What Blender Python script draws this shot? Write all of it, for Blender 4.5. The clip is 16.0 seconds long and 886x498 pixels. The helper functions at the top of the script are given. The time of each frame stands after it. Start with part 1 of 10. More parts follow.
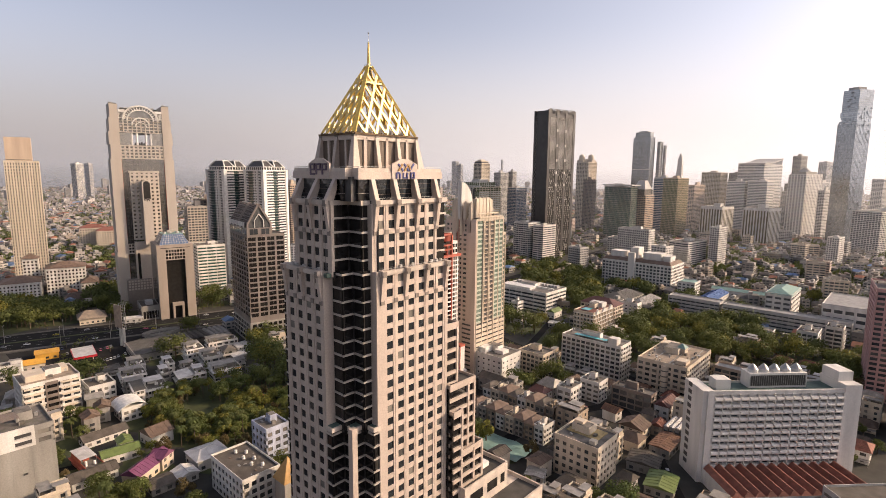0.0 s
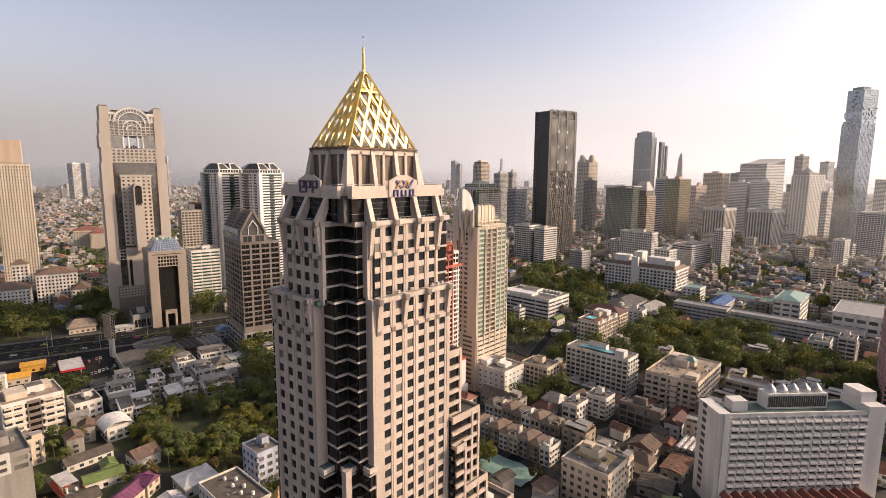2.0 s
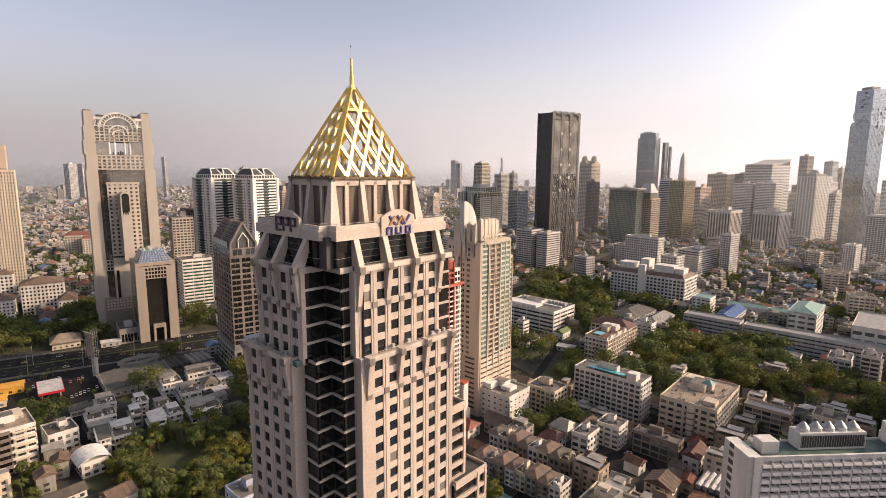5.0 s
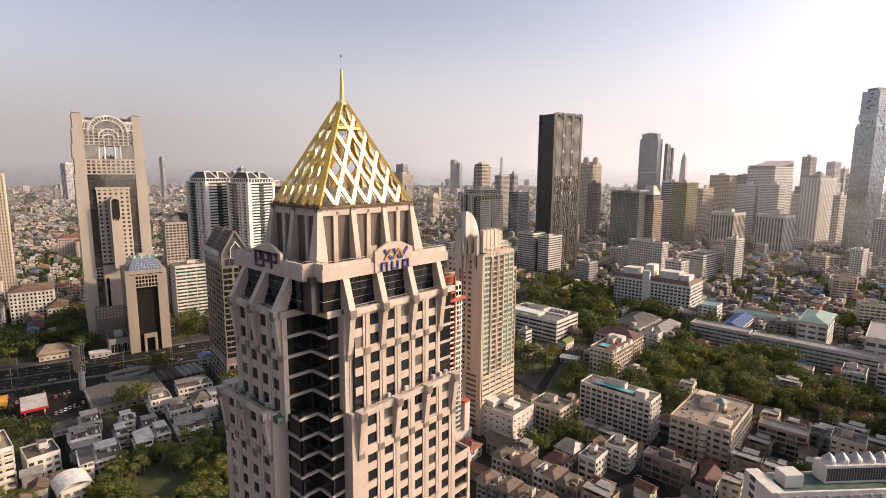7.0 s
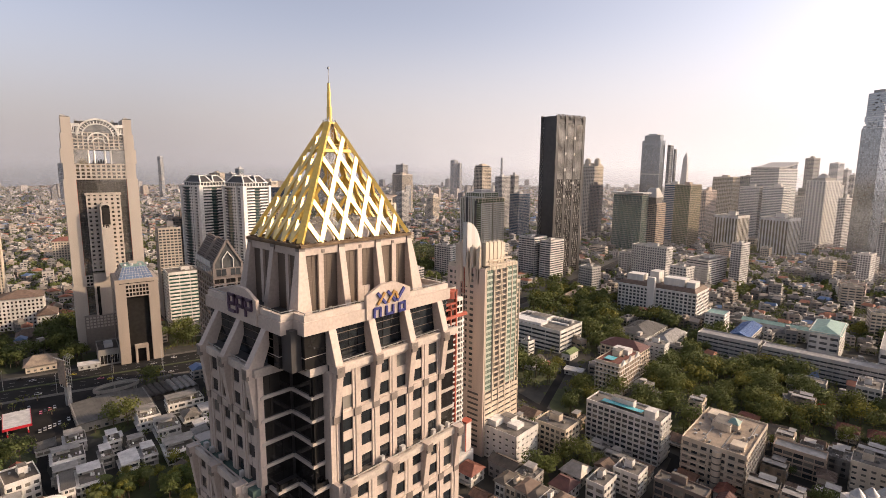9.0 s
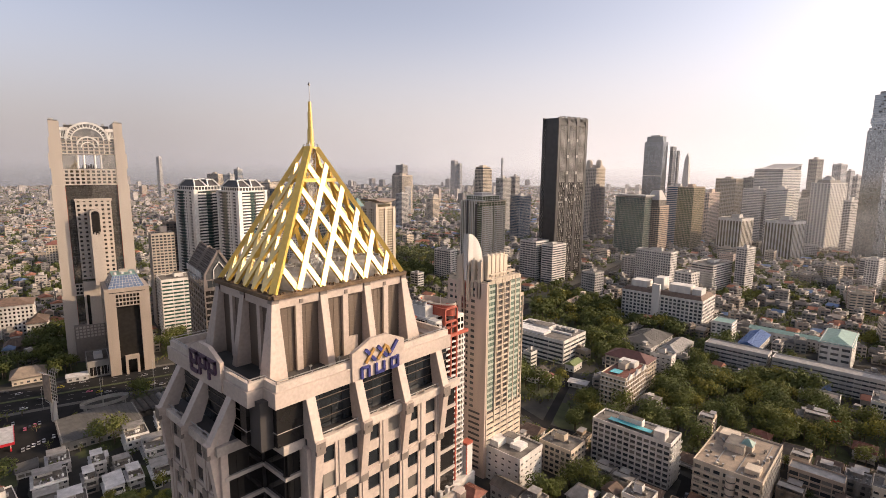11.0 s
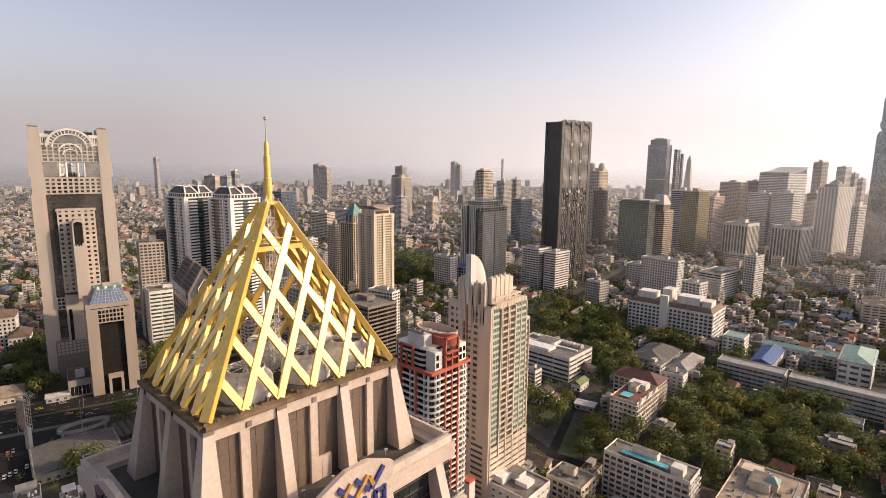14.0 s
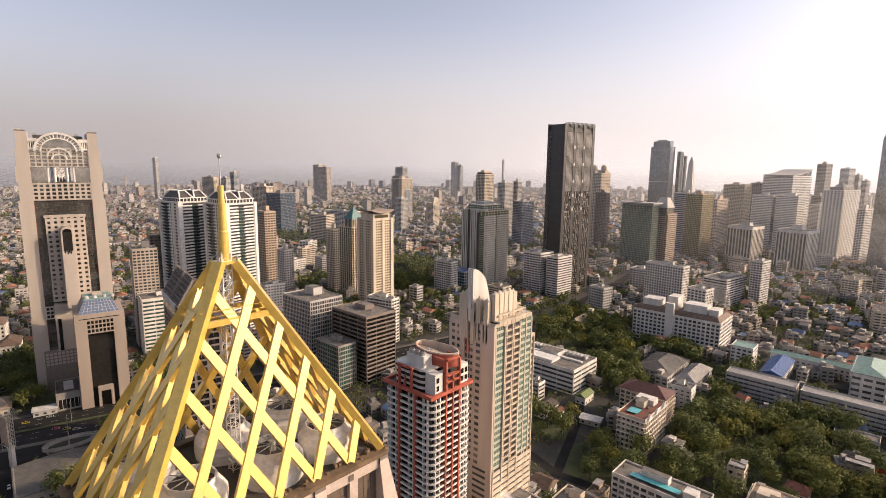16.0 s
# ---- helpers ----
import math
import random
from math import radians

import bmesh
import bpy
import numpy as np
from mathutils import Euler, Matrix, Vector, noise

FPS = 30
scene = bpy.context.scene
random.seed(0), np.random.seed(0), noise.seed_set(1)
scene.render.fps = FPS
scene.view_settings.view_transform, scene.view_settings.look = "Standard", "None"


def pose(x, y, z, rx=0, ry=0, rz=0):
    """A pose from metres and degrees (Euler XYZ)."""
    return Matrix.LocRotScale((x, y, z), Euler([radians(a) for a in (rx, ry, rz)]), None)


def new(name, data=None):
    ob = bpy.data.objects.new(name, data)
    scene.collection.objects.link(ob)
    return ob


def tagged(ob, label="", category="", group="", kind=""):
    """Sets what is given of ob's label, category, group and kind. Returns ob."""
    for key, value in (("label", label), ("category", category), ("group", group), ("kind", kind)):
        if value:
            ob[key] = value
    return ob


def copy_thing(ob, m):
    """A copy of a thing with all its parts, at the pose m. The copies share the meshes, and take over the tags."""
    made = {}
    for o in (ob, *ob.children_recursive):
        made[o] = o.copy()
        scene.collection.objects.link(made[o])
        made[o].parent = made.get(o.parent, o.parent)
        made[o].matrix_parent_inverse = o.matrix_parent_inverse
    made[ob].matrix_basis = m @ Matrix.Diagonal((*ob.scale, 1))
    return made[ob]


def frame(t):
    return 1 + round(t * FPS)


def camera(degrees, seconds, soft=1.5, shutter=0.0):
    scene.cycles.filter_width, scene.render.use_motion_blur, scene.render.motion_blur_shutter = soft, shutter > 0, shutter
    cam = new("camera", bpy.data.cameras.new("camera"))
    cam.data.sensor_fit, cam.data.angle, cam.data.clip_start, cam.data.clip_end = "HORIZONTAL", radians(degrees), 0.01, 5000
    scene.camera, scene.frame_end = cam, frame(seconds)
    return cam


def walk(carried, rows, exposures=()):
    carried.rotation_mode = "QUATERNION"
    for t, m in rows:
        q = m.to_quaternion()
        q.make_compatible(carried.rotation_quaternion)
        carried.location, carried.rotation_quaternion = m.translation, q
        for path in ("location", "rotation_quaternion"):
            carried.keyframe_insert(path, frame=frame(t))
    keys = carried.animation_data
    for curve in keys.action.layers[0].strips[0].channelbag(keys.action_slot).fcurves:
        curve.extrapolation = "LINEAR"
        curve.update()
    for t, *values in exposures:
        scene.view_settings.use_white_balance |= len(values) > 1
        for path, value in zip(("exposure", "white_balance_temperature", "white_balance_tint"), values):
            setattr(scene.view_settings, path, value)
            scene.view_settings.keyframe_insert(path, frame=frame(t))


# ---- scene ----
cam = camera(80.0, 16.0, soft=0.55)
METRES, EYE, TILT, LEAN, TURN = 123.9, 140.0, 0.0, 0.0, 42.5
ROWS = [
    (0.0, 0.0, 0.0, 0.0, 0.07, -8.3, -0.48),
    (0.5, -0.0017, 0.0266, 0.0092, 0.04, -8.31, -0.47),
    (1.0, -0.0038, 0.0561, 0.0195, 0.03, -8.34, -0.47),
    (1.5, -0.0056, 0.083, 0.029, -0.03, -8.39, -0.44),
    (2.0, -0.0069, 0.1132, 0.0393, -0.04, -8.44, -0.44),
    (2.5, -0.0075, 0.141, 0.0494, -0.04, -8.48, -0.45),
    (3.0, -0.0079, 0.1715, 0.0602, -0.03, -8.5, -0.44),
    (3.5, -0.0084, 0.2001, 0.0699, -0.04, -8.54, -0.43),
    (4.0, -0.0092, 0.2323, 0.0808, -0.05, -8.56, -0.38),
    (6.5, -0.0138, 0.3847, 0.1358, -0.11, -8.74, -0.38),
    (7.0, -0.0154, 0.4168, 0.1471, -0.12, -8.77, -0.41),
    (7.5, -0.017, 0.4455, 0.1571, -0.13, -8.79, -0.4),
    (8.0, -0.0183, 0.4769, 0.1678, -0.14, -8.8, -0.46),
    (8.5, -0.0187, 0.5055, 0.1784, -0.13, -8.83, -0.47),
    (9.0, -0.0187, 0.537, 0.1897, -0.13, -8.86, -0.48),
    (11.5, -0.0178, 0.6813, 0.2405, -0.1, -8.94, -0.52),
    (12.0, -0.0181, 0.712, 0.2511, -0.09, -8.95, -0.53),
    (12.5, -0.0191, 0.7414, 0.2611, -0.1, -8.97, -0.54),
    (13.0, -0.0195, 0.7732, 0.2715, -0.11, -8.98, -0.59),
    (13.5, -0.0203, 0.8027, 0.2796, -0.12, -8.97, -0.58),
    (14.0, -0.0209, 0.8334, 0.2882, -0.13, -8.96, -0.61),
    (14.5, -0.0215, 0.8601, 0.2972, -0.14, -8.99, -0.62),
    (15.0, -0.0219, 0.8894, 0.3067, -0.12, -8.99, -0.65),
    (15.5, -0.0221, 0.9164, 0.3151, -0.1, -8.98, -0.66),
    (16.0, -0.0225, 0.9451, 0.3247, -0.08, -8.98, -0.69),
]
walk(cam, [(t, pose(0, 0, EYE, TILT, LEAN, TURN) @ pose(METRES * x, METRES * y, METRES * z, 90 + pitch, roll, yaw)) for t, x, y, z, yaw, pitch, roll in ROWS])

# ---- light ----
SUN_EL, SUN_AZ = 24.5, 42.5          # degrees: height, and clockwise from +y
world = bpy.data.worlds.new("sky")
scene.world = world
world.use_nodes = True
wn = world.node_tree.nodes
sky = wn.new("ShaderNodeTexSky")
sky.sky_type = "NISHITA"
sky.sun_disc = False
sky.sun_elevation, sky.sun_rotation = radians(SUN_EL), radians(SUN_AZ)
sky.altitude, sky.air_density, sky.dust_density, sky.ozone_density = 20, 0.7, 3.2, 1.0
pale = wn.new("ShaderNodeHueSaturation")      # hazy air
pale.inputs["Saturation"].default_value = 0.62
world.node_tree.links.new(sky.outputs[0], pale.inputs["Color"])
world.node_tree.links.new(pale.outputs[0], wn["Background"].inputs[0])
wn["Background"].inputs[1].default_value = 0.15
sun = new("sun", bpy.data.lights.new("sun", "SUN"))
sun.data.energy, sun.data.angle, sun.data.color = 3.1, radians(0.6), (1.0, 0.785, 0.53)
sd = Vector((math.sin(radians(SUN_AZ)) * math.cos(radians(SUN_EL)), math.cos(radians(SUN_AZ)) * math.cos(radians(SUN_EL)), math.sin(radians(SUN_EL))))
sun.matrix_world = Matrix.Translation((0, 0, 400)) @ (-sd).to_track_quat("-Z", "Y").to_matrix().to_4x4()
scene.view_settings.exposure = 0.56
scene.view_settings.use_white_balance = True
scene.view_settings.white_balance_temperature, scene.view_settings.white_balance_tint = 6900, 18

# ---- materials ----


def material(name, colour, rough=0.8, metal=0.0, vary=0.25, size=3.0, fine=0.35, bump=0.3, hue=0.0, streak=0.0, island=0.0, spec=0.5):
    """Noise at two scales over a base colour, roughness that follows it, and fine relief. vary: how far stains darken it;
    streak: rain streaks down a wall; island: how far repeats differ."""
    m = bpy.data.materials.new(name)
    m.use_nodes = True
    nt = m.node_tree
    n, li = nt.nodes, nt.links
    bsdf = n["Principled BSDF"]
    bsdf.inputs["Specular IOR Level"].default_value = spec
    co = n.new("ShaderNodeTexCoord")
    big, small = n.new("ShaderNodeTexNoise"), n.new("ShaderNodeTexNoise")
    big.inputs["Scale"].default_value, big.inputs["Detail"].default_value = 1.0 / size, 4
    small.inputs["Scale"].default_value, small.inputs["Detail"].default_value = 1.0 / fine, 3
    if streak:
        mp = n.new("ShaderNodeMapping")
        mp.inputs["Scale"].default_value = (1, 1, 0.12)
        li.new(co.outputs["Object"], mp.inputs["Vector"])
        li.new(mp.outputs[0], big.inputs["Vector"])
    else:
        li.new(co.outputs["Object"], big.inputs["Vector"])
    li.new(co.outputs["Object"], small.inputs["Vector"])
    ramp = n.new("ShaderNodeValToRGB")
    ramp.color_ramp.elements[0].position, ramp.color_ramp.elements[1].position = 0.3, 0.7
    dark = tuple(c * (1 - vary) for c in colour)
    ramp.color_ramp.elements[0].color, ramp.color_ramp.elements[1].color = (*dark, 1), (*[min(1, c * (1 + vary * 0.35)) for c in colour], 1)
    li.new(big.outputs["Fac"], ramp.inputs[0])
    mul = n.new("ShaderNodeMixRGB")
    mul.blend_type = "MULTIPLY"
    mul.inputs[0].default_value = 0.55
    li.new(ramp.outputs[0], mul.inputs[1])
    lift = n.new("ShaderNodeMapRange")
    lift.inputs[1].default_value, lift.inputs[2].default_value, lift.inputs[3].default_value, lift.inputs[4].default_value = 0.25, 0.75, 0.72, 1.15
    li.new(small.outputs["Fac"], lift.inputs[0])
    li.new(lift.outputs[0], mul.inputs[2])
    out = mul.outputs[0]
    if island:
        info, geo = n.new("ShaderNodeObjectInfo"), n.new("ShaderNodeNewGeometry")
        add = n.new("ShaderNodeMath")
        add.operation = "ADD"
        li.new(info.outputs["Random"], add.inputs[0])
        li.new(geo.outputs["Random Per Island"], add.inputs[1])
        fr = n.new("ShaderNodeMath")
        fr.operation = "FRACT"
        li.new(add.outputs[0], fr.inputs[0])
        rng = n.new("ShaderNodeMapRange")
        rng.inputs[3].default_value, rng.inputs[4].default_value = 1 - island, 1 + island * 0.5
        li.new(fr.outputs[0], rng.inputs[0])
        hs = n.new("ShaderNodeHueSaturation")
        li.new(rng.outputs[0], hs.inputs["Value"])
        if hue:
            hr = n.new("ShaderNodeMapRange")
            hr.inputs[3].default_value, hr.inputs[4].default_value = 0.5 - hue, 0.5 + hue
            li.new(info.outputs["Random"], hr.inputs[0])
            li.new(hr.outputs[0], hs.inputs["Hue"])
        li.new(out, hs.inputs["Color"])
        out = hs.outputs[0]
    li.new(out, bsdf.inputs["Base Color"])
    rr = n.new("ShaderNodeMapRange")
    rr.inputs[3].default_value, rr.inputs[4].default_value = max(0.02, rough - 0.1), min(1, rough + 0.1)
    li.new(small.outputs["Fac"], rr.inputs[0])
    li.new(rr.outputs[0], bsdf.inputs["Roughness"])
    bsdf.inputs["Metallic"].default_value = metal
    if bump:
        bp = n.new("ShaderNodeBump")
        bp.inputs["Strength"].default_value, bp.inputs["Distance"].default_value = bump, fine * 0.1
        li.new(small.outputs["Fac"], bp.inputs["Height"])
        li.new(bp.outputs[0], bsdf.inputs["Normal"])
    return m


def window_glass(name, tint=(0.018, 0.022, 0.026), blinds=0.25, rough=0.06, blind=(0.32, 0.29, 0.25), spec=0.6, metal=0.0):
    """Dark reflecting panes; a share of them has blinds or lit-coloured curtains close behind the glass."""
    m = bpy.data.materials.new(name)
    m.use_nodes = True
    nt = m.node_tree
    n, li = nt.nodes, nt.links
    bsdf = n["Principled BSDF"]
    info, geo = n.new("ShaderNodeObjectInfo"), n.new("ShaderNodeNewGeometry")
    add, fr = n.new("ShaderNodeMath"), n.new("ShaderNodeMath")
    add.operation, fr.operation = "ADD", "FRACT"
    li.new(info.outputs["Random"], add.inputs[0])
    li.new(geo.outputs["Random Per Island"], add.inputs[1])
    li.new(add.outputs[0], fr.inputs[0])
    ramp = n.new("ShaderNodeValToRGB")
    e = ramp.color_ramp.elements
    e[0].color, e[0].position = (*tint, 1), 0.0
    e[1].color, e[1].position = (*blind, 1), 1.0
    a = e.new(max(0.02, 1 - blinds * 2))
    a.color = (*[c * 1.6 for c in tint], 1)
    b = e.new(max(0.04, 1 - blinds))
    b.color = (*[t * 0.7 + c * 0.3 for t, c in zip(tint, blind)], 1)
    li.new(fr.outputs[0], ramp.inputs[0])
    co, ns = n.new("ShaderNodeTexCoord"), n.new("ShaderNodeTexNoise")
    ns.inputs["Scale"].default_value = 0.35
    li.new(co.outputs["Object"], ns.inputs["Vector"])
    mul = n.new("ShaderNodeMixRGB")
    mul.blend_type, mul.inputs[0].default_value = "MULTIPLY", 0.6
    li.new(ramp.outputs[0], mul.inputs[1])
    li.new(ns.outputs["Fac"], mul.inputs[2])
    li.new(mul.outputs[0], bsdf.inputs["Base Color"])
    bsdf.inputs["Roughness"].default_value = rough
    bsdf.inputs["Specular IOR Level"].default_value = spec
    bsdf.inputs["Metallic"].default_value = metal
    bp = n.new("ShaderNodeBump")
    bp.inputs["Strength"].default_value, bp.inputs["Distance"].default_value = 0.04, 0.05
    li.new(ns.outputs["Fac"], bp.inputs["Height"])
    li.new(bp.outputs[0], bsdf.inputs["Normal"])
    return m


STONE = material("pink_granite_panel", (0.50, 0.41, 0.345), 0.6, vary=0.16, size=6, fine=0.5, streak=1, bump=0.1)
STONE_DK = material("dark_granite", (0.20, 0.165, 0.14), 0.45, vary=0.2, size=2, fine=0.3, bump=0.1)
LEDGE = material("ledge_concrete", (0.55, 0.47, 0.40), 0.75, vary=0.3, size=4, fine=0.4)
SPANDREL = material("spandrel_panel", (0.46, 0.40, 0.35), 0.5, vary=0.15, size=5, fine=0.4, bump=0.05)
LOUVRE = material("louvre_metal", (0.135, 0.100, 0.074), 0.6, metal=0.1, vary=0.25, size=4, fine=0.3, streak=1, bump=0.1)
DECK = material("terrace_felt", (0.075, 0.068, 0.06), 0.9, vary=0.45, size=5, fine=0.5)
GREEN_DECK = material("green_terrace_coating", (0.07, 0.12, 0.10), 0.7, vary=0.4, size=3, fine=0.4)
GOLD = material("gold_painted_steel", (0.74, 0.495, 0.105), 0.36, metal=0.3, vary=0.10, size=6, fine=0.6, bump=0.05)
coat = GOLD.node_tree.nodes["Principled BSDF"]      # clear lacquer
coat.inputs["Coat Weight"].default_value, coat.inputs["Coat Roughness"].default_value, coat.inputs["Coat IOR"].default_value = 0.6, 0.32, 1.7
TANK_WHITE = material("white_fibreglass", (0.72, 0.70, 0.66), 0.5, vary=0.25, size=2, fine=0.4)
STEEL = material("galvanised_steel", (0.42, 0.41, 0.39), 0.45, metal=0.6, vary=0.2, size=1, fine=0.1)
BLUE_SIGN = material("blue_sign_enamel", (0.05, 0.055, 0.20), 0.35, vary=0.15, size=1, fine=0.2)
BROWN_SIGN = material("dark_sign_enamel", (0.10, 0.06, 0.10), 0.35, vary=0.15, size=1, fine=0.2)
GOLD_SIGN = material("gold_sign_enamel", (0.42, 0.235, 0.07), 0.4, vary=0.15, size=1, fine=0.2)
GLASS = window_glass("smoked_glass", blinds=0.10)
GLASS_DK = window_glass("black_curtain_glass", (0.014, 0.013, 0.013), blinds=0.12, rough=0.04, blind=(0.05, 0.045, 0.04), spec=0.5)
GLASS_HOUSE = window_glass("house_window_glass", (0.045, 0.05, 0.053), blinds=0.35)
GLASS_GREEN = window_glass("green_glass", (0.06, 0.13, 0.105), blinds=0.2, blind=(0.14, 0.21, 0.17), metal=0.35)
GLASS_BLUE = window_glass("blue_glass", (0.02, 0.055, 0.10), blinds=0.15, blind=(0.08, 0.14, 0.20))
GLASS_SILVER = window_glass("silver_glass", (0.30, 0.325, 0.35), blinds=0.15, rough=0.12, blind=(0.36, 0.37, 0.38), spec=1.0, metal=0.6)
GLASS_BRONZE = window_glass("bronze_glass", (0.10, 0.085, 0.05), blinds=0.25, blind=(0.30, 0.25, 0.14), spec=0.9)
GLASS_OLIVE = window_glass("olive_glass", (0.20, 0.24, 0.13), blinds=0.3, blind=(0.32, 0.34, 0.2), spec=0.9, metal=0.5)
GLASS_MINT = window_glass("pale_green_glass", (0.17, 0.25, 0.20), blinds=0.4, blind=(0.36, 0.42, 0.34), spec=1.0, metal=0.3)
GLASS_SKY = window_glass("sky_blue_glass", (0.22, 0.30, 0.42), blinds=0.2, blind=(0.3, 0.38, 0.48), spec=1.0, metal=0.5)
GLASS_MIRROR = window_glass("bronze_mirror_glass", (0.30, 0.28, 0.25), blinds=0.08, rough=0.05, blind=(0.34, 0.32, 0.29), metal=0.75)
GLASS_GREY = window_glass("grey_glass", (0.05, 0.055, 0.06), blinds=0.3, blind=(0.22, 0.22, 0.21))

STONE_PALE = material("pale_stone_cladding", (0.42, 0.365, 0.31), 0.7, vary=0.12, size=8, fine=0.6, streak=1, bump=0.1)
BANK_STONE = material("tan_granite_cladding", (0.335, 0.275, 0.225), 0.6, vary=0.15, size=8, fine=0.6, streak=1, bump=0.1)
WALL_OLD = material("stained_old_render", (0.37, 0.34, 0.30), 0.9, vary=0.5, size=3, fine=0.5, streak=1, island=0.3)
WALL_BUFF = material("stained_buff_render", (0.36, 0.285, 0.21), 0.9, vary=0.45, size=3, fine=0.5, streak=1, island=0.3)
WHITE = material("white_render", (0.64, 0.61, 0.565), 0.85, vary=0.25, size=5, fine=0.5, streak=1)
BLUE_WALL = material("pale_blue_render", (0.40, 0.43, 0.52), 0.85, vary=0.35, size=4, fine=0.5, streak=1)
CREAM = material("cream_render", (0.575, 0.49, 0.385), 0.85, vary=0.22, size=5, fine=0.5, streak=1)
TAN = material("tan_render", (0.48, 0.37, 0.28), 0.85, vary=0.18, size=6, fine=0.5, streak=1)
PINK = material("pink_render", (0.58, 0.46, 0.38), 0.85, vary=0.18, size=6, fine=0.5, streak=1)
GREY = material("grey_concrete", (0.30, 0.28, 0.25), 0.85, vary=0.3, size=6, fine=0.6, streak=1)
GREY_LT = material("light_grey_cladding", (0.44, 0.42, 0.395), 0.7, vary=0.2, size=6, fine=0.6, streak=1)
BROWN_ST = material("brown_granite", (0.20, 0.16, 0.135), 0.5, vary=0.2, size=6, fine=0.5, streak=1)
# real dark cladding, and the darkness put into unlit rooms and gaps
DARK_CL_VOID = material("dark_cladding_and_voids", (0.055, 0.050, 0.048), 0.5, vary=0.3, size=8, fine=0.7)
RED_PAINT = material("red_painted_concrete", (0.42, 0.10, 0.06), 0.7, vary=0.2, size=4, fine=0.4, streak=1)
ROOF_GREY = material("flat_roof_concrete", (0.17, 0.153, 0.133), 0.9, vary=0.5, size=4, fine=0.6)
ROOF_BEIGE = material("beige_roof_screed", (0.31, 0.245, 0.185), 0.9, vary=0.35, size=4, fine=0.5)
ROOF_DK = material("weathered_roof_felt", (0.105, 0.088, 0.072), 0.9, vary=0.4, size=4, fine=0.5)
ROOF_RED = material("red_clay_roof_tile", (0.235, 0.088, 0.06), 0.8, vary=0.35, size=2.5, fine=0.3, island=0.3)
ROOF_BROWN = material("brown_roof_tile", (0.17, 0.115, 0.085), 0.8, vary=0.35, size=2.5, fine=0.3, island=0.3)
ROOF_GREEN = material("green_sheet_roof", (0.15, 0.20, 0.06), 0.6, vary=0.25, size=3, fine=0.3)
ROOF_PURPLE = material("purple_sheet_roof", (0.17, 0.05, 0.11), 0.6, vary=0.25, size=3, fine=0.3)
ROOF_BLUE = material("blue_sheet_roof", (0.05, 0.12, 0.30), 0.5, vary=0.25, size=3, fine=0.3)
ROOF_TEAL = material("teal_roof", (0.19, 0.31, 0.27), 0.6, vary=0.25, size=3, fine=0.3)
ROOF_TIN = material("tin_roof", (0.31, 0.29, 0.265), 0.55, metal=0.2, vary=0.35, size=3, fine=0.3)
ROOF_OCHRE = material("ochre_roof_screed", (0.40, 0.30, 0.14), 0.85, vary=0.35, size=2, fine=0.3)
YELLOW = material("orange_signboard_paint", (0.62, 0.33, 0.05), 0.6, vary=0.15, size=2, fine=0.3)
ASPHALT = material("asphalt", (0.027, 0.026, 0.0255), 0.95, vary=0.3, size=12, fine=0.7, spec=0.06)
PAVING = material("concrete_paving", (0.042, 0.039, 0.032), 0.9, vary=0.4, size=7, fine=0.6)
MARKING = material("road_paint", (0.34, 0.33, 0.31), 0.8, vary=0.5, size=2, fine=0.3)
BARK = material("bark", (0.11, 0.08, 0.055), 0.95, vary=0.4, size=0.8, fine=0.15)
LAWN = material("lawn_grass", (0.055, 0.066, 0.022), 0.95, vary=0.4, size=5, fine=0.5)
POOL = material("pool_water", (0.10, 0.42, 0.46), 0.08, vary=0.12, size=2, fine=0.4, bump=0.1)


def leaf_material(name, colour, hue):
    m = material(name, colour, 0.75, vary=0.3, size=4.0, fine=0.9, bump=0.0, island=0.14, hue=hue, spec=0.2)
    n, li = m.node_tree.nodes, m.node_tree.links
    bsdf = n["Principled BSDF"]
    tr, mix = n.new("ShaderNodeBsdfTranslucent"), n.new("ShaderNodeMixShader")
    mix.inputs[0].default_value = 0.3
    li.new(bsdf.inputs["Base Color"].links[0].from_socket, tr.inputs[0])
    li.new(bsdf.outputs[0], mix.inputs[1])
    li.new(tr.outputs[0], mix.inputs[2])
    li.new(mix.outputs[0], n["Material Output"].inputs[0])
    return m


LEAF = leaf_material("broad_leaves", (0.138, 0.160, 0.046), 0.018)
LEAF_DK = leaf_material("dark_leaves", (0.108, 0.134, 0.044), 0.015)
LEAF_YEL = leaf_material("yellow_green_leaves", (0.205, 0.20, 0.043), 0.012)
LEAF_RUST = leaf_material("rust_brown_leaves", (0.165, 0.125, 0.055), 0.012)
LEAF_RED = leaf_material("red_blossom", (0.42, 0.05, 0.025), 0.01)
FROND = leaf_material("palm_fronds", (0.10, 0.115, 0.035), 0.02)

# ---- mesh helpers ----


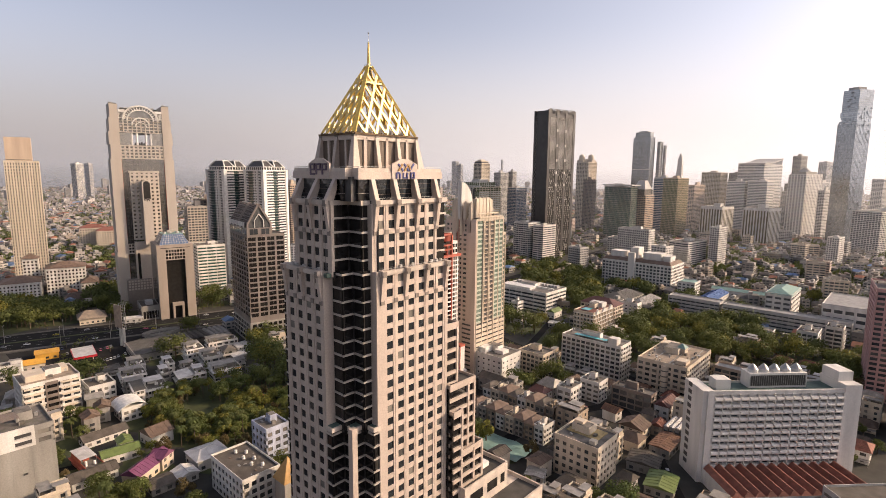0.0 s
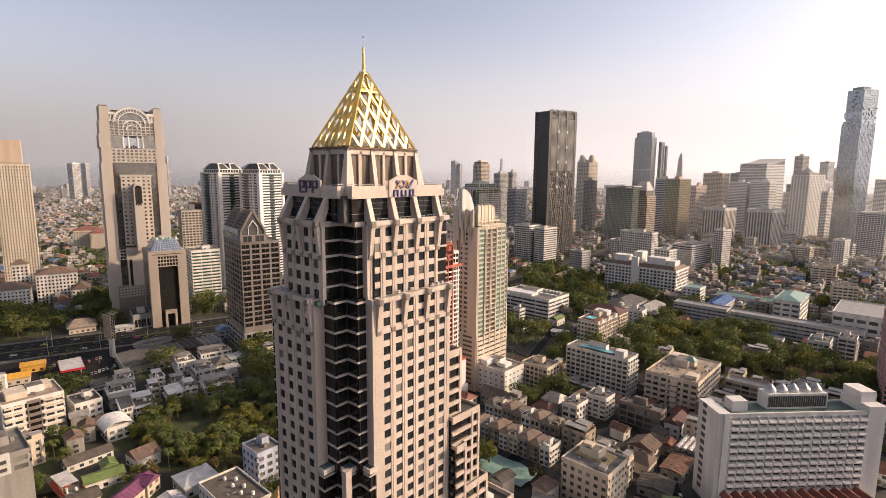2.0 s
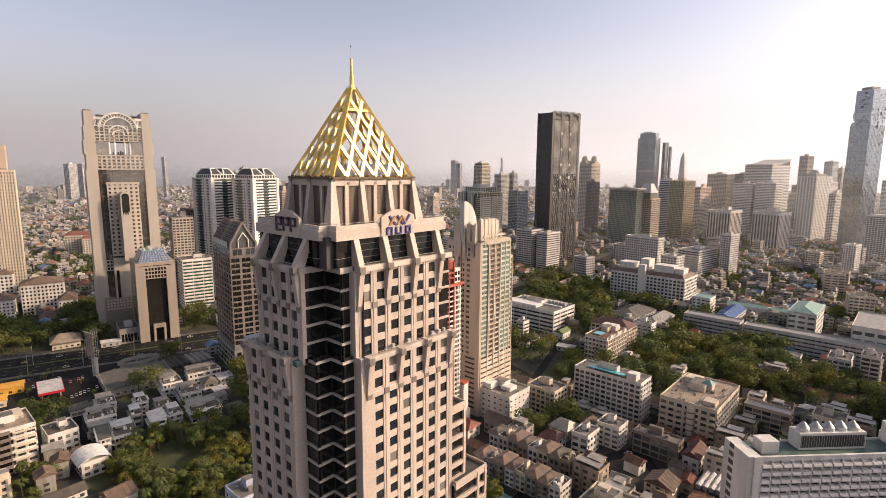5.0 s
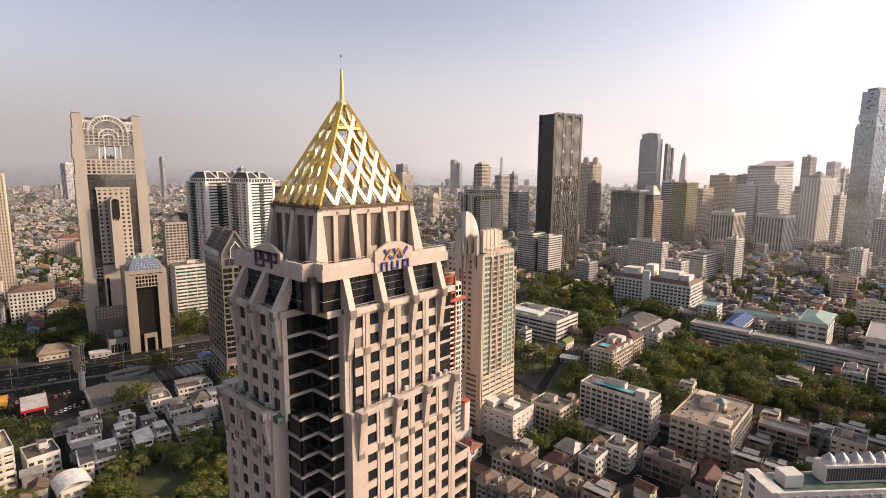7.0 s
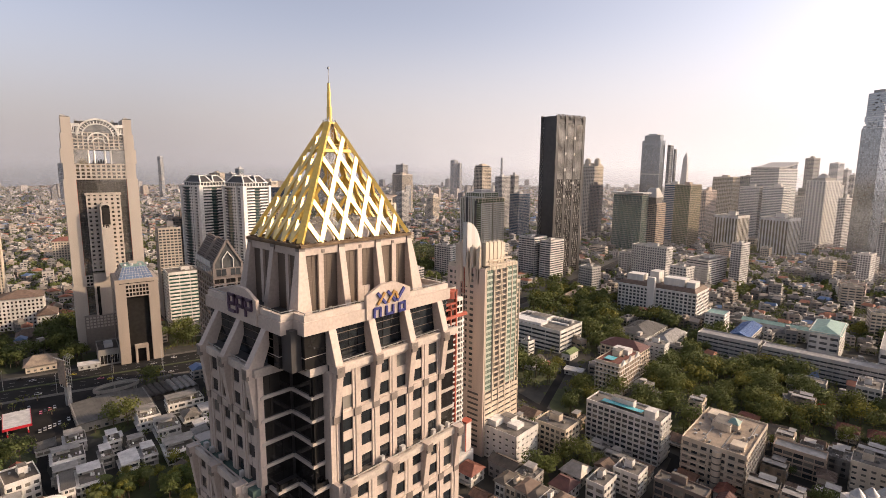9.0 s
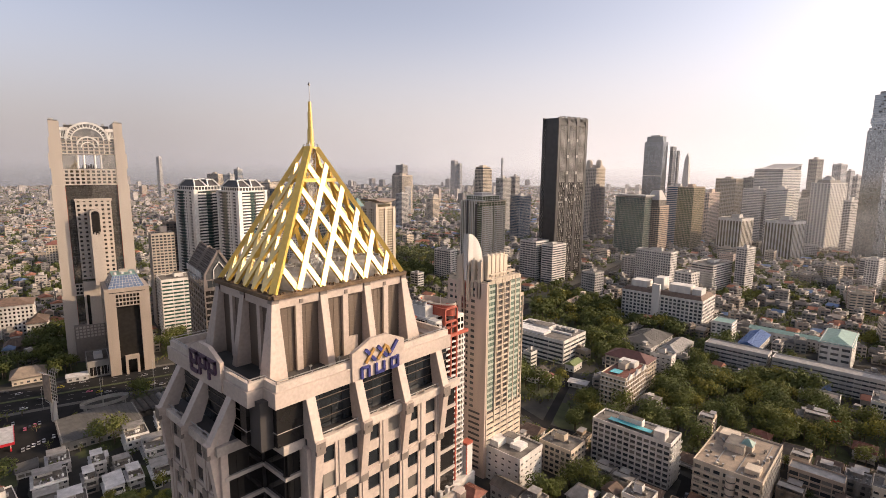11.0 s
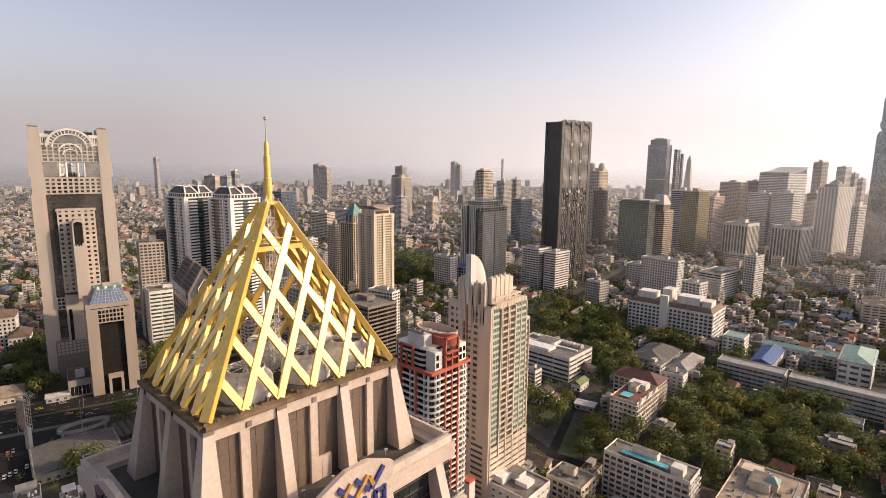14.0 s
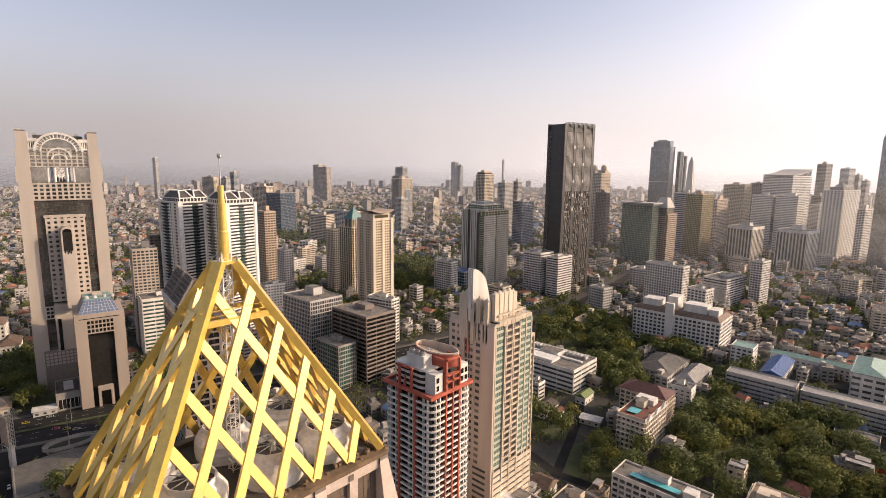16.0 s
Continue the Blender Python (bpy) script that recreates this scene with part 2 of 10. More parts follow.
class Mesh:
    """Collects boxes, prisms and faces for one mesh, with a material for each face."""

    def __init__(self, *mats):
        self.v, self.f, self.m, self.mats = [], [], [], list(mats)

    def face(self, pts, k=0):
        a = len(self.v)
        self.v += [tuple(p) for p in pts]
        self.f.append(tuple(range(a, a + len(pts))))
        self.m.append(k)
        return self

    def box(self, x0, y0, z0, x1, y1, z1, k=0):
        return self.hexa([(x0, y0), (x1, y0), (x1, y1), (x0, y1)], z0, [(x0, y0), (x1, y0), (x1, y1), (x0, y1)], z1, k)

    def hexa(self, low, z0, high, z1, k=0):
        """A prism whose foot and head may differ; both run anticlockwise."""
        a, n = len(self.v), len(low)
        self.v += [(*p, z0) for p in low] + [(*p, z1) for p in high]
        self.f.append(tuple(range(a + n - 1, a - 1, -1)))
        self.f.append(tuple(range(a + n, a + 2 * n)))
        for i in range(n):
            j = (i + 1) % n
            self.f.append((a + i, a + j, a + n + j, a + n + i))
        self.m += [k] * (n + 2)
        return self

    def prism(self, pts, z0, z1, k=0):
        return self.hexa(pts, z0, pts, z1, k)

    def ring(self, cx, cy, z0, z1, r0, r1=None, n=12, k=0):
        r1 = r0 if r1 is None else r1
        c = [(math.cos(2 * math.pi * i / n), math.sin(2 * math.pi * i / n)) for i in range(n)]
        return self.hexa([(cx + r0 * a, cy + r0 * b) for a, b in c], z0, [(cx + r1 * a, cy + r1 * b) for a, b in c], z1, k)

    def beam(self, p, q, w, h, up=(0, 0, 1), k=0):
        """A bar from p to q, w across and h deep along up."""
        p, q = Vector(p), Vector(q)
        d = (q - p).normalized()
        s = d.cross(Vector(up))
        s = (s if s.length > 1e-4 else d.cross(Vector((1, 0, 0)))).normalized()
        u = s.cross(d).normalized()
        s, u = s * w / 2, u * h / 2
        a = len(self.v)
        for e in (p, q):
            self.v += [tuple(e + s + u), tuple(e - s + u), tuple(e - s - u), tuple(e + s - u)]
        self.f += [(a, a + 1, a + 2, a + 3), (a + 7, a + 6, a + 5, a + 4)]
        self.f += [(a + i, a + 4 + i, a + 4 + (i + 1) % 4, a + (i + 1) % 4) for i in range(4)]
        self.m += [k] * 6
        return self

    def data(self, name):
        me = bpy.data.meshes.new(name)
        me.from_pydata(self.v, [], self.f)
        for mt in self.mats:
            me.materials.append(mt)
        if len(self.mats) > 1:
            me.polygons.foreach_set("material_index", self.m)
        me.update()
        return me


def thing(name, at=(0, 0, 0), turn=0.0, label="", category="", group="", kind=""):
    ob = new(name)
    ob.matrix_world = pose(*at, 0, 0, turn)
    return tagged(ob, label, category, group, kind)


def part(name, mesh, parent, label="", kind="", at=None):
    me = mesh.data(name) if isinstance(mesh, Mesh) else mesh
    ob = new(name, me)
    ob.parent = parent
    if at is not None:
        ob.matrix_basis = at
    return tagged(ob, label, kind=kind)


def solid(name, mesh, label="", category="", kind="", group=""):
    return tagged(new(name, mesh.data(name)), label, category, group, kind)

# ---- the tower with the gold lattice pyramid ----
CX, CY = -128.5, 106.4
hero = thing("office_tower", (CX, CY, 0), 0, "stepped pink granite tower with black glass corners and gold lattice pyramid", "skyscraper")
HM = Matrix.Translation((-CX, -CY, 0))


def hpart(name, mesh, label="", kind="", parent=None):
    return part(name, mesh, parent or hero, label, kind, HM if parent is None else None)


FLOOR_H = 3.93
ROW_TOP = [130.1 - FLOOR_H * k for k in range(31)]
WIN_H = 2.3


class Face:
    """A side of the tower: a runs along it, d points out of it. side 'x' looks along +x, 'y' along -y."""

    def __init__(self, side, plane):
        self.side, self.plane = side, plane

    def at(self, a, d):
        return (self.plane + d, a) if self.side == "x" else (a, self.plane - d)

    def quad(self, a0, a1, d0, d1):
        p = [self.at(a0, d0), self.at(a1, d0), self.at(a1, d1), self.at(a0, d1)]
        area = sum(p[i][0] * p[(i + 1) % 4][1] - p[(i + 1) % 4][0] * p[i][1] for i in range(4))
        return p if area > 0 else p[::-1]

    def box(self, m, a0, a1, d0, d1, z0, z1, k=0):
        m.prism(self.quad(a0, a1, d0, d1), z0, z1, k)

    def wedge(self, m, a0, a1, low, z0, high, z1, k=0):
        m.hexa(self.quad(a0, a1, *low), z0, self.quad(a0, a1, *high), z1, k)


pane_x = Mesh(GLASS).box(-0.03, -1.25, 0, 0.03, 1.25, WIN_H).data("window")
pane_y = Mesh(GLASS).box(-1.25, -0.03, 0, 1.25, 0.03, WIN_H).data("window")


def granite_facade(face, a0, a1, z0, z1, lefts, width, rows):
    """Piers and spandrels of one side, with a pane in each opening."""
    wall = Mesh(STONE, STONE_DK)
    edges = [a0] + [e for l in lefts for e in (l, l + width)] + [a1]
    for i in range(0, len(edges), 2):
        p0, p1 = edges[i], edges[i + 1]
        face.box(wall, p0, p1, -0.6, 0.0, z0, z1)
        mid = (p0 + p1) / 2
        if p1 - p0 < 3:      # a rib on each pier
            face.box(wall, mid - 0.3, mid + 0.3, 0.0, 0.12, z0, z1 - 0.02)
    for top in rows:
        hi = top + FLOOR_H - WIN_H
        for i in range(1, len(edges) - 1, 2):
            face.box(wall, edges[i], edges[i + 1], -0.6, -0.14, top, min(hi, z1))
    hpart("granite_facade", wall)
    for top in rows:
        for l in lefts:
            ob = new("window", pane_x if face.side == "x" else pane_y)
            ob.parent = hero
            x, y = face.at(l + width / 2, -0.36)
            ob.location = (x - CX, y - CY, top - WIN_H)


def tier_head(face, a0, a1, pilasters, top, solids):
    """The ledge, the leaning pilasters under it and the chequered belt at the head of a tier."""
    m = Mesh(STONE, STONE_DK, LEDGE)
    face.box(m, a0, a1, -0.3, 0.55, top - 1.25, top, 2)
    face.box(m, a0, a1, -1.2, -0.3, top - 1.5, top - 1.2, 2)
    for a in pilasters:
        face.wedge(m, a - 0.62, a + 0.62, (-0.2, 0.2), top - 9.6, (-0.2, 1.3), top - 0.9)
        face.box(m, a - 0.78, a + 0.78, -0.6, 1.5, top - 0.95, top + 0.25)
        face.box(m, a - 0.7, a + 0.7, 1.1, 1.54, top - 1.6, top + 0.05, 1)
        face.box(m, a - 0.16, a + 0.16, 1.54, 1.62, top - 0.75, top - 0.45, 1)
    for a in solids:
        face.box(m, a - 0.72, a + 0.72, -0.1, 0.32, top - 9.75, top - 8.4, 1)
    for a, b in zip(solids[:-1], solids[1:]):
        face.box(m, a + 0.72, b - 0.72, -0.1, 0.1, top - 9.65, top - 8.5, 0)
    hpart("tier_cornice", m, "projecting granite ledge on leaning pilasters", "stuff")


def mids(a0, lefts, width, a1):
    e = [a0] + [q for l in lefts for q in (l, l + width)] + [a1]
    return [(e[i] + e[i + 1]) / 2 for i in range(0, len(e), 2)]


XL, YL = Face("x", -111.7), Face("y", 84.4)
XU, YU = Face("x", -113.3), Face("y", 86.0)
LX = [98.2 + 4.3 * i for i in range(6)]
UX = [96.4 + 4.1 * i for i in range(6)]
LY = [-140.8 + 4.55 * i for i in range(4)]
UY = [-137.2 + 4.05 * i for i in range(4)]
granite_facade(XL, 95.2, 124.4, 8, 112, LX, 2.45, ROW_TOP[5:])
granite_facade(YL, -142.8, -123.2, 8, 112, LY, 2.45, ROW_TOP[5:])
granite_facade(XU, 94.8, 120.6, 110.5, 132, UX, 2.4, ROW_TOP[:5])
granite_facade(YU, -139.3, -121.0, 110.5, 132, UY, 2.4, ROW_TOP[:5])
tier_head(XL, 95.2, 124.8, [96.4, 105.7, 114.3, 123.2], 112.0, mids(94.8, LX, 2.45, 124.4))
tier_head(YL, -143.2, -123.2, [-142.0, -133.0, -124.2], 112.0, mids(-143, LY, 2.45, -123.2))
tier_head(XU, 94.8, 124.9, [95.5, 103.6, 111.9, 120.6], 132.0, mids(94.4, UX, 2.4, 121.2))
tier_head(YU, -139.6, -121.0, [-138.3, -130.2, -121.9], 132.0, mids(-139.3, UY, 2.4, -120.8))

# core behind the panes, coloured dark to stand for unlit floors
core = Mesh(DARK_CL_VOID, STONE)
core.box(-143.2, 85.0, 0, -123.5, 124.4, 110.4, 0).box(-123.4, 95.2, 0, -112.3, 124.4, 110.4, 0)
core.box(-139.4, 86.6, 110.5, -121.3, 125, 131.9, 0).box(-121.2, 95.0, 110.5, -113.9, 124.4, 131.9, 0)
core.box(-143.0, 84.6, 0, -111.8, 124.5, 8, 1)
hpart("tower_core", core, "dark solid core with plain rear walls")


def glass_corner(plan, z0, z1, pane_mat, rows, depth=0.35, thick=0.55):
    """A stepped corner of curtain glass with a spandrel band at each floor; plan runs from the left side to the right side."""
    for (ax, ay), (bx, by) in zip(plan[:-1], plan[1:]):
        along_x = abs(bx - ax) > abs(by - ay)
        f = Face("y", ay) if along_x else Face("x", ax)
        a0, a1 = sorted((ax, bx) if along_x else (ay, by))
        g = Mesh(pane_mat)
        n = max(1, round((a1 - a0) / 1.9))
        for top in rows:
            lo = max(z0, top - FLOOR_H + thick)
            if lo >= z1:
                continue
            for i in range(n):
                f.box(g, a0 + (a1 - a0) * i / n + 0.03, a0 + (a1 - a0) * (i + 1) / n - 0.03, -depth - 0.3, -depth, lo, min(z1, top), 0)
        hpart("glazing", g, "black curtain glass", "stuff")
        b = Mesh(SPANDREL)
        for top in rows:
            if z0 - 0.1 <= top < z1:
                f.box(b, a0 - (0.0 if along_x else 0.0), a1, -depth - 0.3, 0.04, top, top + thick)
        hpart("spandrel_band", b, "pale metal spandrel bands", "stuff")


def backing(plan, z0, z1):
    # dark colour stands for the unlit space behind the corner glass
    m = Mesh(DARK_CL_VOID)
    inner = [(-124.0, 84.9 + 1.2), *[(x - 0.75, y + 0.75) for x, y in plan], (-112.6, 96.2), (-124.0, 96.2)]
    m.prism(inner, z0, z1)
    hpart("shaft_lining", m)


UP = [(-120.7, 86.4), (-120.7, 91.9), (-114.9, 91.9), (-114.9, 94.8)]
LO = [(-122.9, 87.4), (-118.2, 87.4), (-118.2, 91.3), (-114.0, 91.3), (-114.0, 95.2)]
BA = [(-123.2, 84.4), (-120.2, 84.4), (-120.2, 88.6), (-116.0, 88.6), (-116.0, 92.9), (-111.8, 92.9), (-111.8, 95.2)]
corner_rows = [t + 0.55 for t in ROW_TOP]
glass_corner(UP, 112.0, 131.0, GLASS_DK, corner_rows[:6])
glass_corner(LO, 66.0, 112.3, GLASS_DK, corner_rows[4:18])
glass_corner(BA, 8.0, 65.0, GLASS_DK, corner_rows[16:])
backing(UP, 110, 131.8)
backing(LO, 65, 111.5)
backing(BA, 8, 64.5)
for x0, y0, z0, x1, y1, z1 in ((-123.6, 84.42, 64.5, -122.9, 87.6, 112.0), (-115.0, 94.45, 64.5, -111.72, 95.2, 112.0), (-116.9, 87.6, 8, -115.0, 89.5, 66.3), (-121.3, 86.02, 112, -120.8, 87.0, 131), (-115.2, 94.3, 112, -113.32, 94.9, 131)):
    hpart("corner_pier", Mesh(STONE).box(x0, y0, z0, x1, y1, z1))
cap = Mesh(LEDGE, GREEN_DECK)
cap.prism([(-123.3, 84.2), (-120.0, 84.2), (-120.0, 88.4), (-115.6, 88.4), (-115.6, 92.7), (-111.5, 92.7), (-111.5, 95.3), (-123.3, 95.3)], 64.9, 66.2, 0)
cap.prism([(-122.9, 84.8), (-120.6, 84.8), (-120.6, 88.9), (-116.2, 88.9), (-116.2, 93.2), (-112.0, 93.2), (-112.0, 95.0), (-122.9, 95.0)], 66.2, 66.25, 1)
hpart("corner_ledge", cap, "stepped ledge over the lower glass bay")
cap2 = Mesh(LEDGE)
cap2.prism([(-121.2, 85.5), (-120.5, 85.5), (-120.5, 91.6), (-114.6, 91.6), (-114.6, 94.9), (-121.2, 94.9)], 130.7, 132.0)
hpart("corner_ledge", cap2)
# far corner of curtain glass
edge = Mesh(GLASS_DK, SPANDREL)
for t in corner_rows[:6]:
    edge.box(-121, 120.7, t - 3.35, -113.7, 124.5, t, 0).box(-121, 120.7, t, -113.5, 124.7, t + 0.55, 1)
for t in corner_rows[5:29]:
    edge.box(-146.4, 86.0, t - 3.35, -143.0, 100, t, 0).box(-146.5, 85.9, t, -143.0, 100, t + 0.55, 1)
hpart("rear_corner_glazing", edge, "black curtain glass with pale bands", "stuff")

# terraces at the setback
terr = Mesh(GREEN_DECK, LEDGE, DECK)
terr.box(-143.2, 84.6, 110.45, -121.2, 87.0, 111.6, 0).box(-113.9, 94.6, 110.45, -111.9, 124.3, 111.5, 2)
terr.box(-148, 86, 110.4, -139.5, 124, 110.7, 0)
hpart("terrace", terr, "green coated roof terrace")
rail = Mesh(GREY_LT)
for f, a0, a1, top in ((YL, -143, -123.4, 112.0), (XL, 95.4, 124.2, 112.0), (YU, -139.4, -121.2, 132.0), (XU, 95, 124.2, 132.0)):
    n = int((a1 - a0) / 1.5)
    for i in range(n + 1):
        a = a0 + (a1 - a0) * i / n
        f.box(rail, a - 0.03, a + 0.03, 0.05, 0.11, top, top + 0.55)
    f.box(rail, a0, a1, 0.04, 0.12, top + 0.5, top + 0.58)
hpart("terrace_rail", rail, "pale pipe rail along the parapets", "stuff")
for x, s in ((-140.6, 0.9), (-138.2, 0.7), (-134.5, 0.8), (-127.0, 0.6)):
    hpart("air_conditioner", Mesh(GREY_LT).box(x, 85.2, 111.6, x + s, 85.9, 112.7), "small rooftop air conditioning unit")
for y, s in ((104.2, 0.7), (109.0, 0.9), (117.3, 0.8), (119.6, 0.7), (121.5, 0.6)):
    hpart("air_conditioner", Mesh(GREY_LT).box(-113.0, y, 111.5, -112.3, y + s, 112.9), "small rooftop air conditioning unit")

# recessed glass storey with leaning legs, and the sign band over it
storey = Mesh(GLASS, LOUVRE)
for a in range(8):
    y = 94.0 + a * 3.75
    storey.box(-115.6, y + 0.04, 132.0, -115.2, y + 1.82, 137.9, 0).box(-115.6, y + 1.92, 132.0, -115.2, y + 3.7, 137.9, 0)
for a in range(7):
    x = -141.0 + a * 3.0
    storey.box(x + 0.04, 88.6, 132.0, x + 2.95, 89.0, 137.9, 0)
for z in (133.5, 135.0, 136.4):
    storey.box(-115.3, 94.0, z, -115.1, 124.0, z + 0.09, 1).box(-141.0, 88.5, z, -120.0, 88.7, z + 0.09, 1)
hpart("storey_glazing", storey, "smoked glass panes", "stuff")
st2 = Mesh(GLASS_DK, SPANDREL)
st2.prism([(-122, 88.6), (-118.4, 88.6), (-118.4, 90.9), (-114.8, 90.9), (-114.8, 95.0), (-122, 95.0)], 132.0, 137.85)
for z in (133.9,):
    st2.prism([(-122, 88.5), (-118.3, 88.5), (-118.3, 90.8), (-114.7, 90.8), (-114.7, 95.1), (-122, 95.1)], z, z + 0.07, 1)
hpart("corner_glazing", st2, "black curtain glass")
# near-black filling stands for the unlit storey behind its glass
inside = Mesh(DARK_CL_VOID, STONE)
inside.box(-142.6, 89.1, 131.8, -115.7, 123.0, 138.5, 0)
hpart("storey_lining", inside)
for f, places in ((XU, [95.5, 103.6, 111.9, 120.6]), (YU, [-138.3, -130.2, -121.9])):
    for a in places:
        leg = Mesh(STONE)
        off = 0.6 if f.side == "x" else 2.1
        f.wedge(leg, a - 0.7, a + 0.7, (-1.4, 1.2), 132.0, (-off - 1.6, -off - 0.1), 138.0)
        hpart("leaning_leg", leg)
band_plan = [(-116.9, 88.1), (-116.9, 90.3), (-113.9, 90.3), (-113.9, 123.6), (-142.6, 123.6), (-142.6, 88.1)]


def shrink(plan, d):
    """Moves each side of a right-angled plan inwards by d."""
    n = len(plan)
    out = []
    area = sum(plan[i][0] * plan[(i + 1) % n][1] - plan[(i + 1) % n][0] * plan[i][1] for i in range(n))
    s = 1 if area > 0 else -1
    for i in range(n):
        p, c, q = Vector(plan[i - 1]), Vector(plan[i]), Vector(plan[(i + 1) % n])
        u, w = (c - p).normalized(), (q - c).normalized()
        off = Vector((-u.y, u.x)) * d * s + Vector((-w.y, w.x)) * d * s
        out.append(tuple(c + off))
    return out


def rim(m, plan, z0, z1, thick, k=0):
    """A parapet along a plan."""
    inner = shrink(plan, thick)
    n = len(plan)
    for i in range(n):
        j = (i + 1) % n
        p = [plan[i], plan[j], inner[j], inner[i]]
        area = sum(p[a][0] * p[(a + 1) % 4][1] - p[(a + 1) % 4][0] * p[a][1] for a in range(4))
        m.prism(p if area > 0 else p[::-1], z0, z1, k)


band = Mesh(STONE, LEDGE)
rim(band, band_plan, 137.8, 139.9, 2.4)
rim(band, shrink(band_plan, 0.35), 139.9, 140.9, 0.5, 1)
hpart("sign_band", band, "granite parapet band", "stuff")
deck = Mesh(DECK, STEEL)
deck.prism(shrink(band_plan, 2.3)[::-1], 138.4, 139.2)
hpart("roof_terrace", deck, "dark felted roof terrace")
rail = Mesh(STEEL)
for ins, z in ((0.55, 141.3), (1.5, 139.75), (2.3, 139.75)):
    pl = shrink(band_plan, ins)
    for i in range(len(pl)):
        a, b = pl[i], pl[(i + 1) % len(pl)]
        rail.beam((*a, z), (*b, z), 0.1 if ins < 1 else 0.22, 0.1 if ins < 1 else 0.16)
        nn = max(1, int(math.dist(a, b) / 2.5))
        for k in range(nn + 1):
            x, y = a[0] + (b[0] - a[0]) * k / nn, a[1] + (b[1] - a[1]) * k / nn
            rail.beam((x, y, 139.2 if ins > 1 else 140.9), (x, y, z), 0.08, 0.08)
hpart("railing", rail, "galvanised rails and cleaning track round the terrace")


def sign_plate(face, a0, a1, mid, d, z0, shoulder, peak):
    m = Mesh(STONE)
    pts = [(a0, z0), (a1, z0), (a1, shoulder), (mid + 1.6, peak), (mid - 1.6, peak), (a0, shoulder)]
    front = [(*face.at(a, d), z) for a, z in pts]
    back = [(*face.at(a, d - 0.6), z) for a, z in pts]
    m.face(front), m.face(back[::-1])
    for i in range(6):
        j = (i + 1) % 6
        m.face([front[j], front[i], back[i], back[j]])
    return hpart("sign_plate", m, "gabled granite sign plate")


px = sign_plate(Face("x", -113.9), 102.3, 112.4, 107.3, 0.25, 137.9, 142.1, 143.6)
py = sign_plate(Face("y", 88.1), -133.8, -123.6, -128.6, 0.25, 137.9, 142.1, 143.6)


def strokes(face, d, bars, mat, name, w=0.42):
    m = Mesh(mat)
    out = (1, 0, 0) if face.side == "x" else (0, -1, 0)
    for a, z, b, y in bars:
        p, q = (*face.at(a, d + 0.15), z), (*face.at(b, d + 0.15), y)
        m.beam(p, q, w, 0.3, out)
    hpart(name, m)


FX, FY = Face("x", -113.65), Face("y", 87.85)
strokes(FX, 0, [(104.6, 142.2, 106.4, 140.2), (106.9, 142.2, 108.7, 140.2), (109.0, 140.2, 110.8, 142.3)], BLUE_SIGN, "blue_emblem", 0.5)
strokes(FX, 0.02, [(104.6, 140.2, 106.2, 142.1), (106.9, 140.2, 108.5, 142.1), (108.7, 141.8, 109.3, 140.6)], GOLD_SIGN, "gold_emblem", 0.45)
strokes(FX, 0, [(103.9, 138.0, 103.9, 139.7), (103.9, 139.6, 105.2, 139.6), (105.2, 139.7, 105.2, 138.0)], BLUE_SIGN, "blue_sign_shape", 0.42)
strokes(FX, 0, [(106.6, 139.7, 106.6, 138.1), (106.4, 138.2, 108.2, 138.2), (108.1, 138.1, 108.1, 139.7)], BLUE_SIGN, "blue_sign_shape", 0.42)
strokes(FX, 0, [(109.6, 139.7, 109.6, 138.1), (109.4, 138.2, 111.0, 138.2), (110.9, 138.1, 110.9, 139.9), (109.5, 139.6, 110.9, 139.6)], BLUE_SIGN, "blue_sign_shape", 0.42)
for c in (-131.6, -128.7, -125.8):
    strokes(FY, 0, [(c - 0.95, 139.0, c - 0.95, 142.1), (c - 1.2, 141.9, c + 1.2, 141.9), (c - 1.0, 140.4, c + 1.1, 140.4), (c + 0.95, 142.0, c + 0.95, 140.3)] + ([(c - 1.0, 139.1, c + 1.1, 139.1)] if c < -131 else []), BROWN_SIGN, "dark_sign_shape", 0.5)

# ---- louvred drum with leaning fins ----
HX, HY = 8.2, 12.35
drum = Mesh(LOUVRE)
drum.box(CX - HX + 0.5, CY - HY + 0.5, 139.0, CX + HX - 0.5, CY + HY - 0.5, 149.5)
hpart("louvre_wall", drum, "dark louvred plant room wall")
slat = Mesh(LOUVRE)
for k in range(12):
    z = 139.6 + 0.8 * k
    slat.box(CX - HX + 0.47, CY - HY + 0.47, z, CX + HX - 0.47, CY + HY - 0.47, z + 0.03)
for k in range(25):
    y = CY - HY + 0.6 + k * (2 * HY - 1.2) / 24
    slat.box(CX + HX - 0.6, y - 0.02, 139.1, CX + HX - 0.46, y + 0.02, 149.0)
hpart("louvre_panel", slat, "thin joints of the brown wall panels", "stuff")
head = Mesh(STONE, STONE_DK)
head.box(CX - HX, CY - HY, 148.9, CX + HX, CY + HY, 150.3)
for i in range(7):
    y = CY - HY + 0.6 + i * (2 * HY - 1.2) / 6
    head.box(CX + HX, y - 0.28, 149.1, CX + HX + 0.12, y + 0.28, 149.7, 1)
hpart("drum_beam", head)


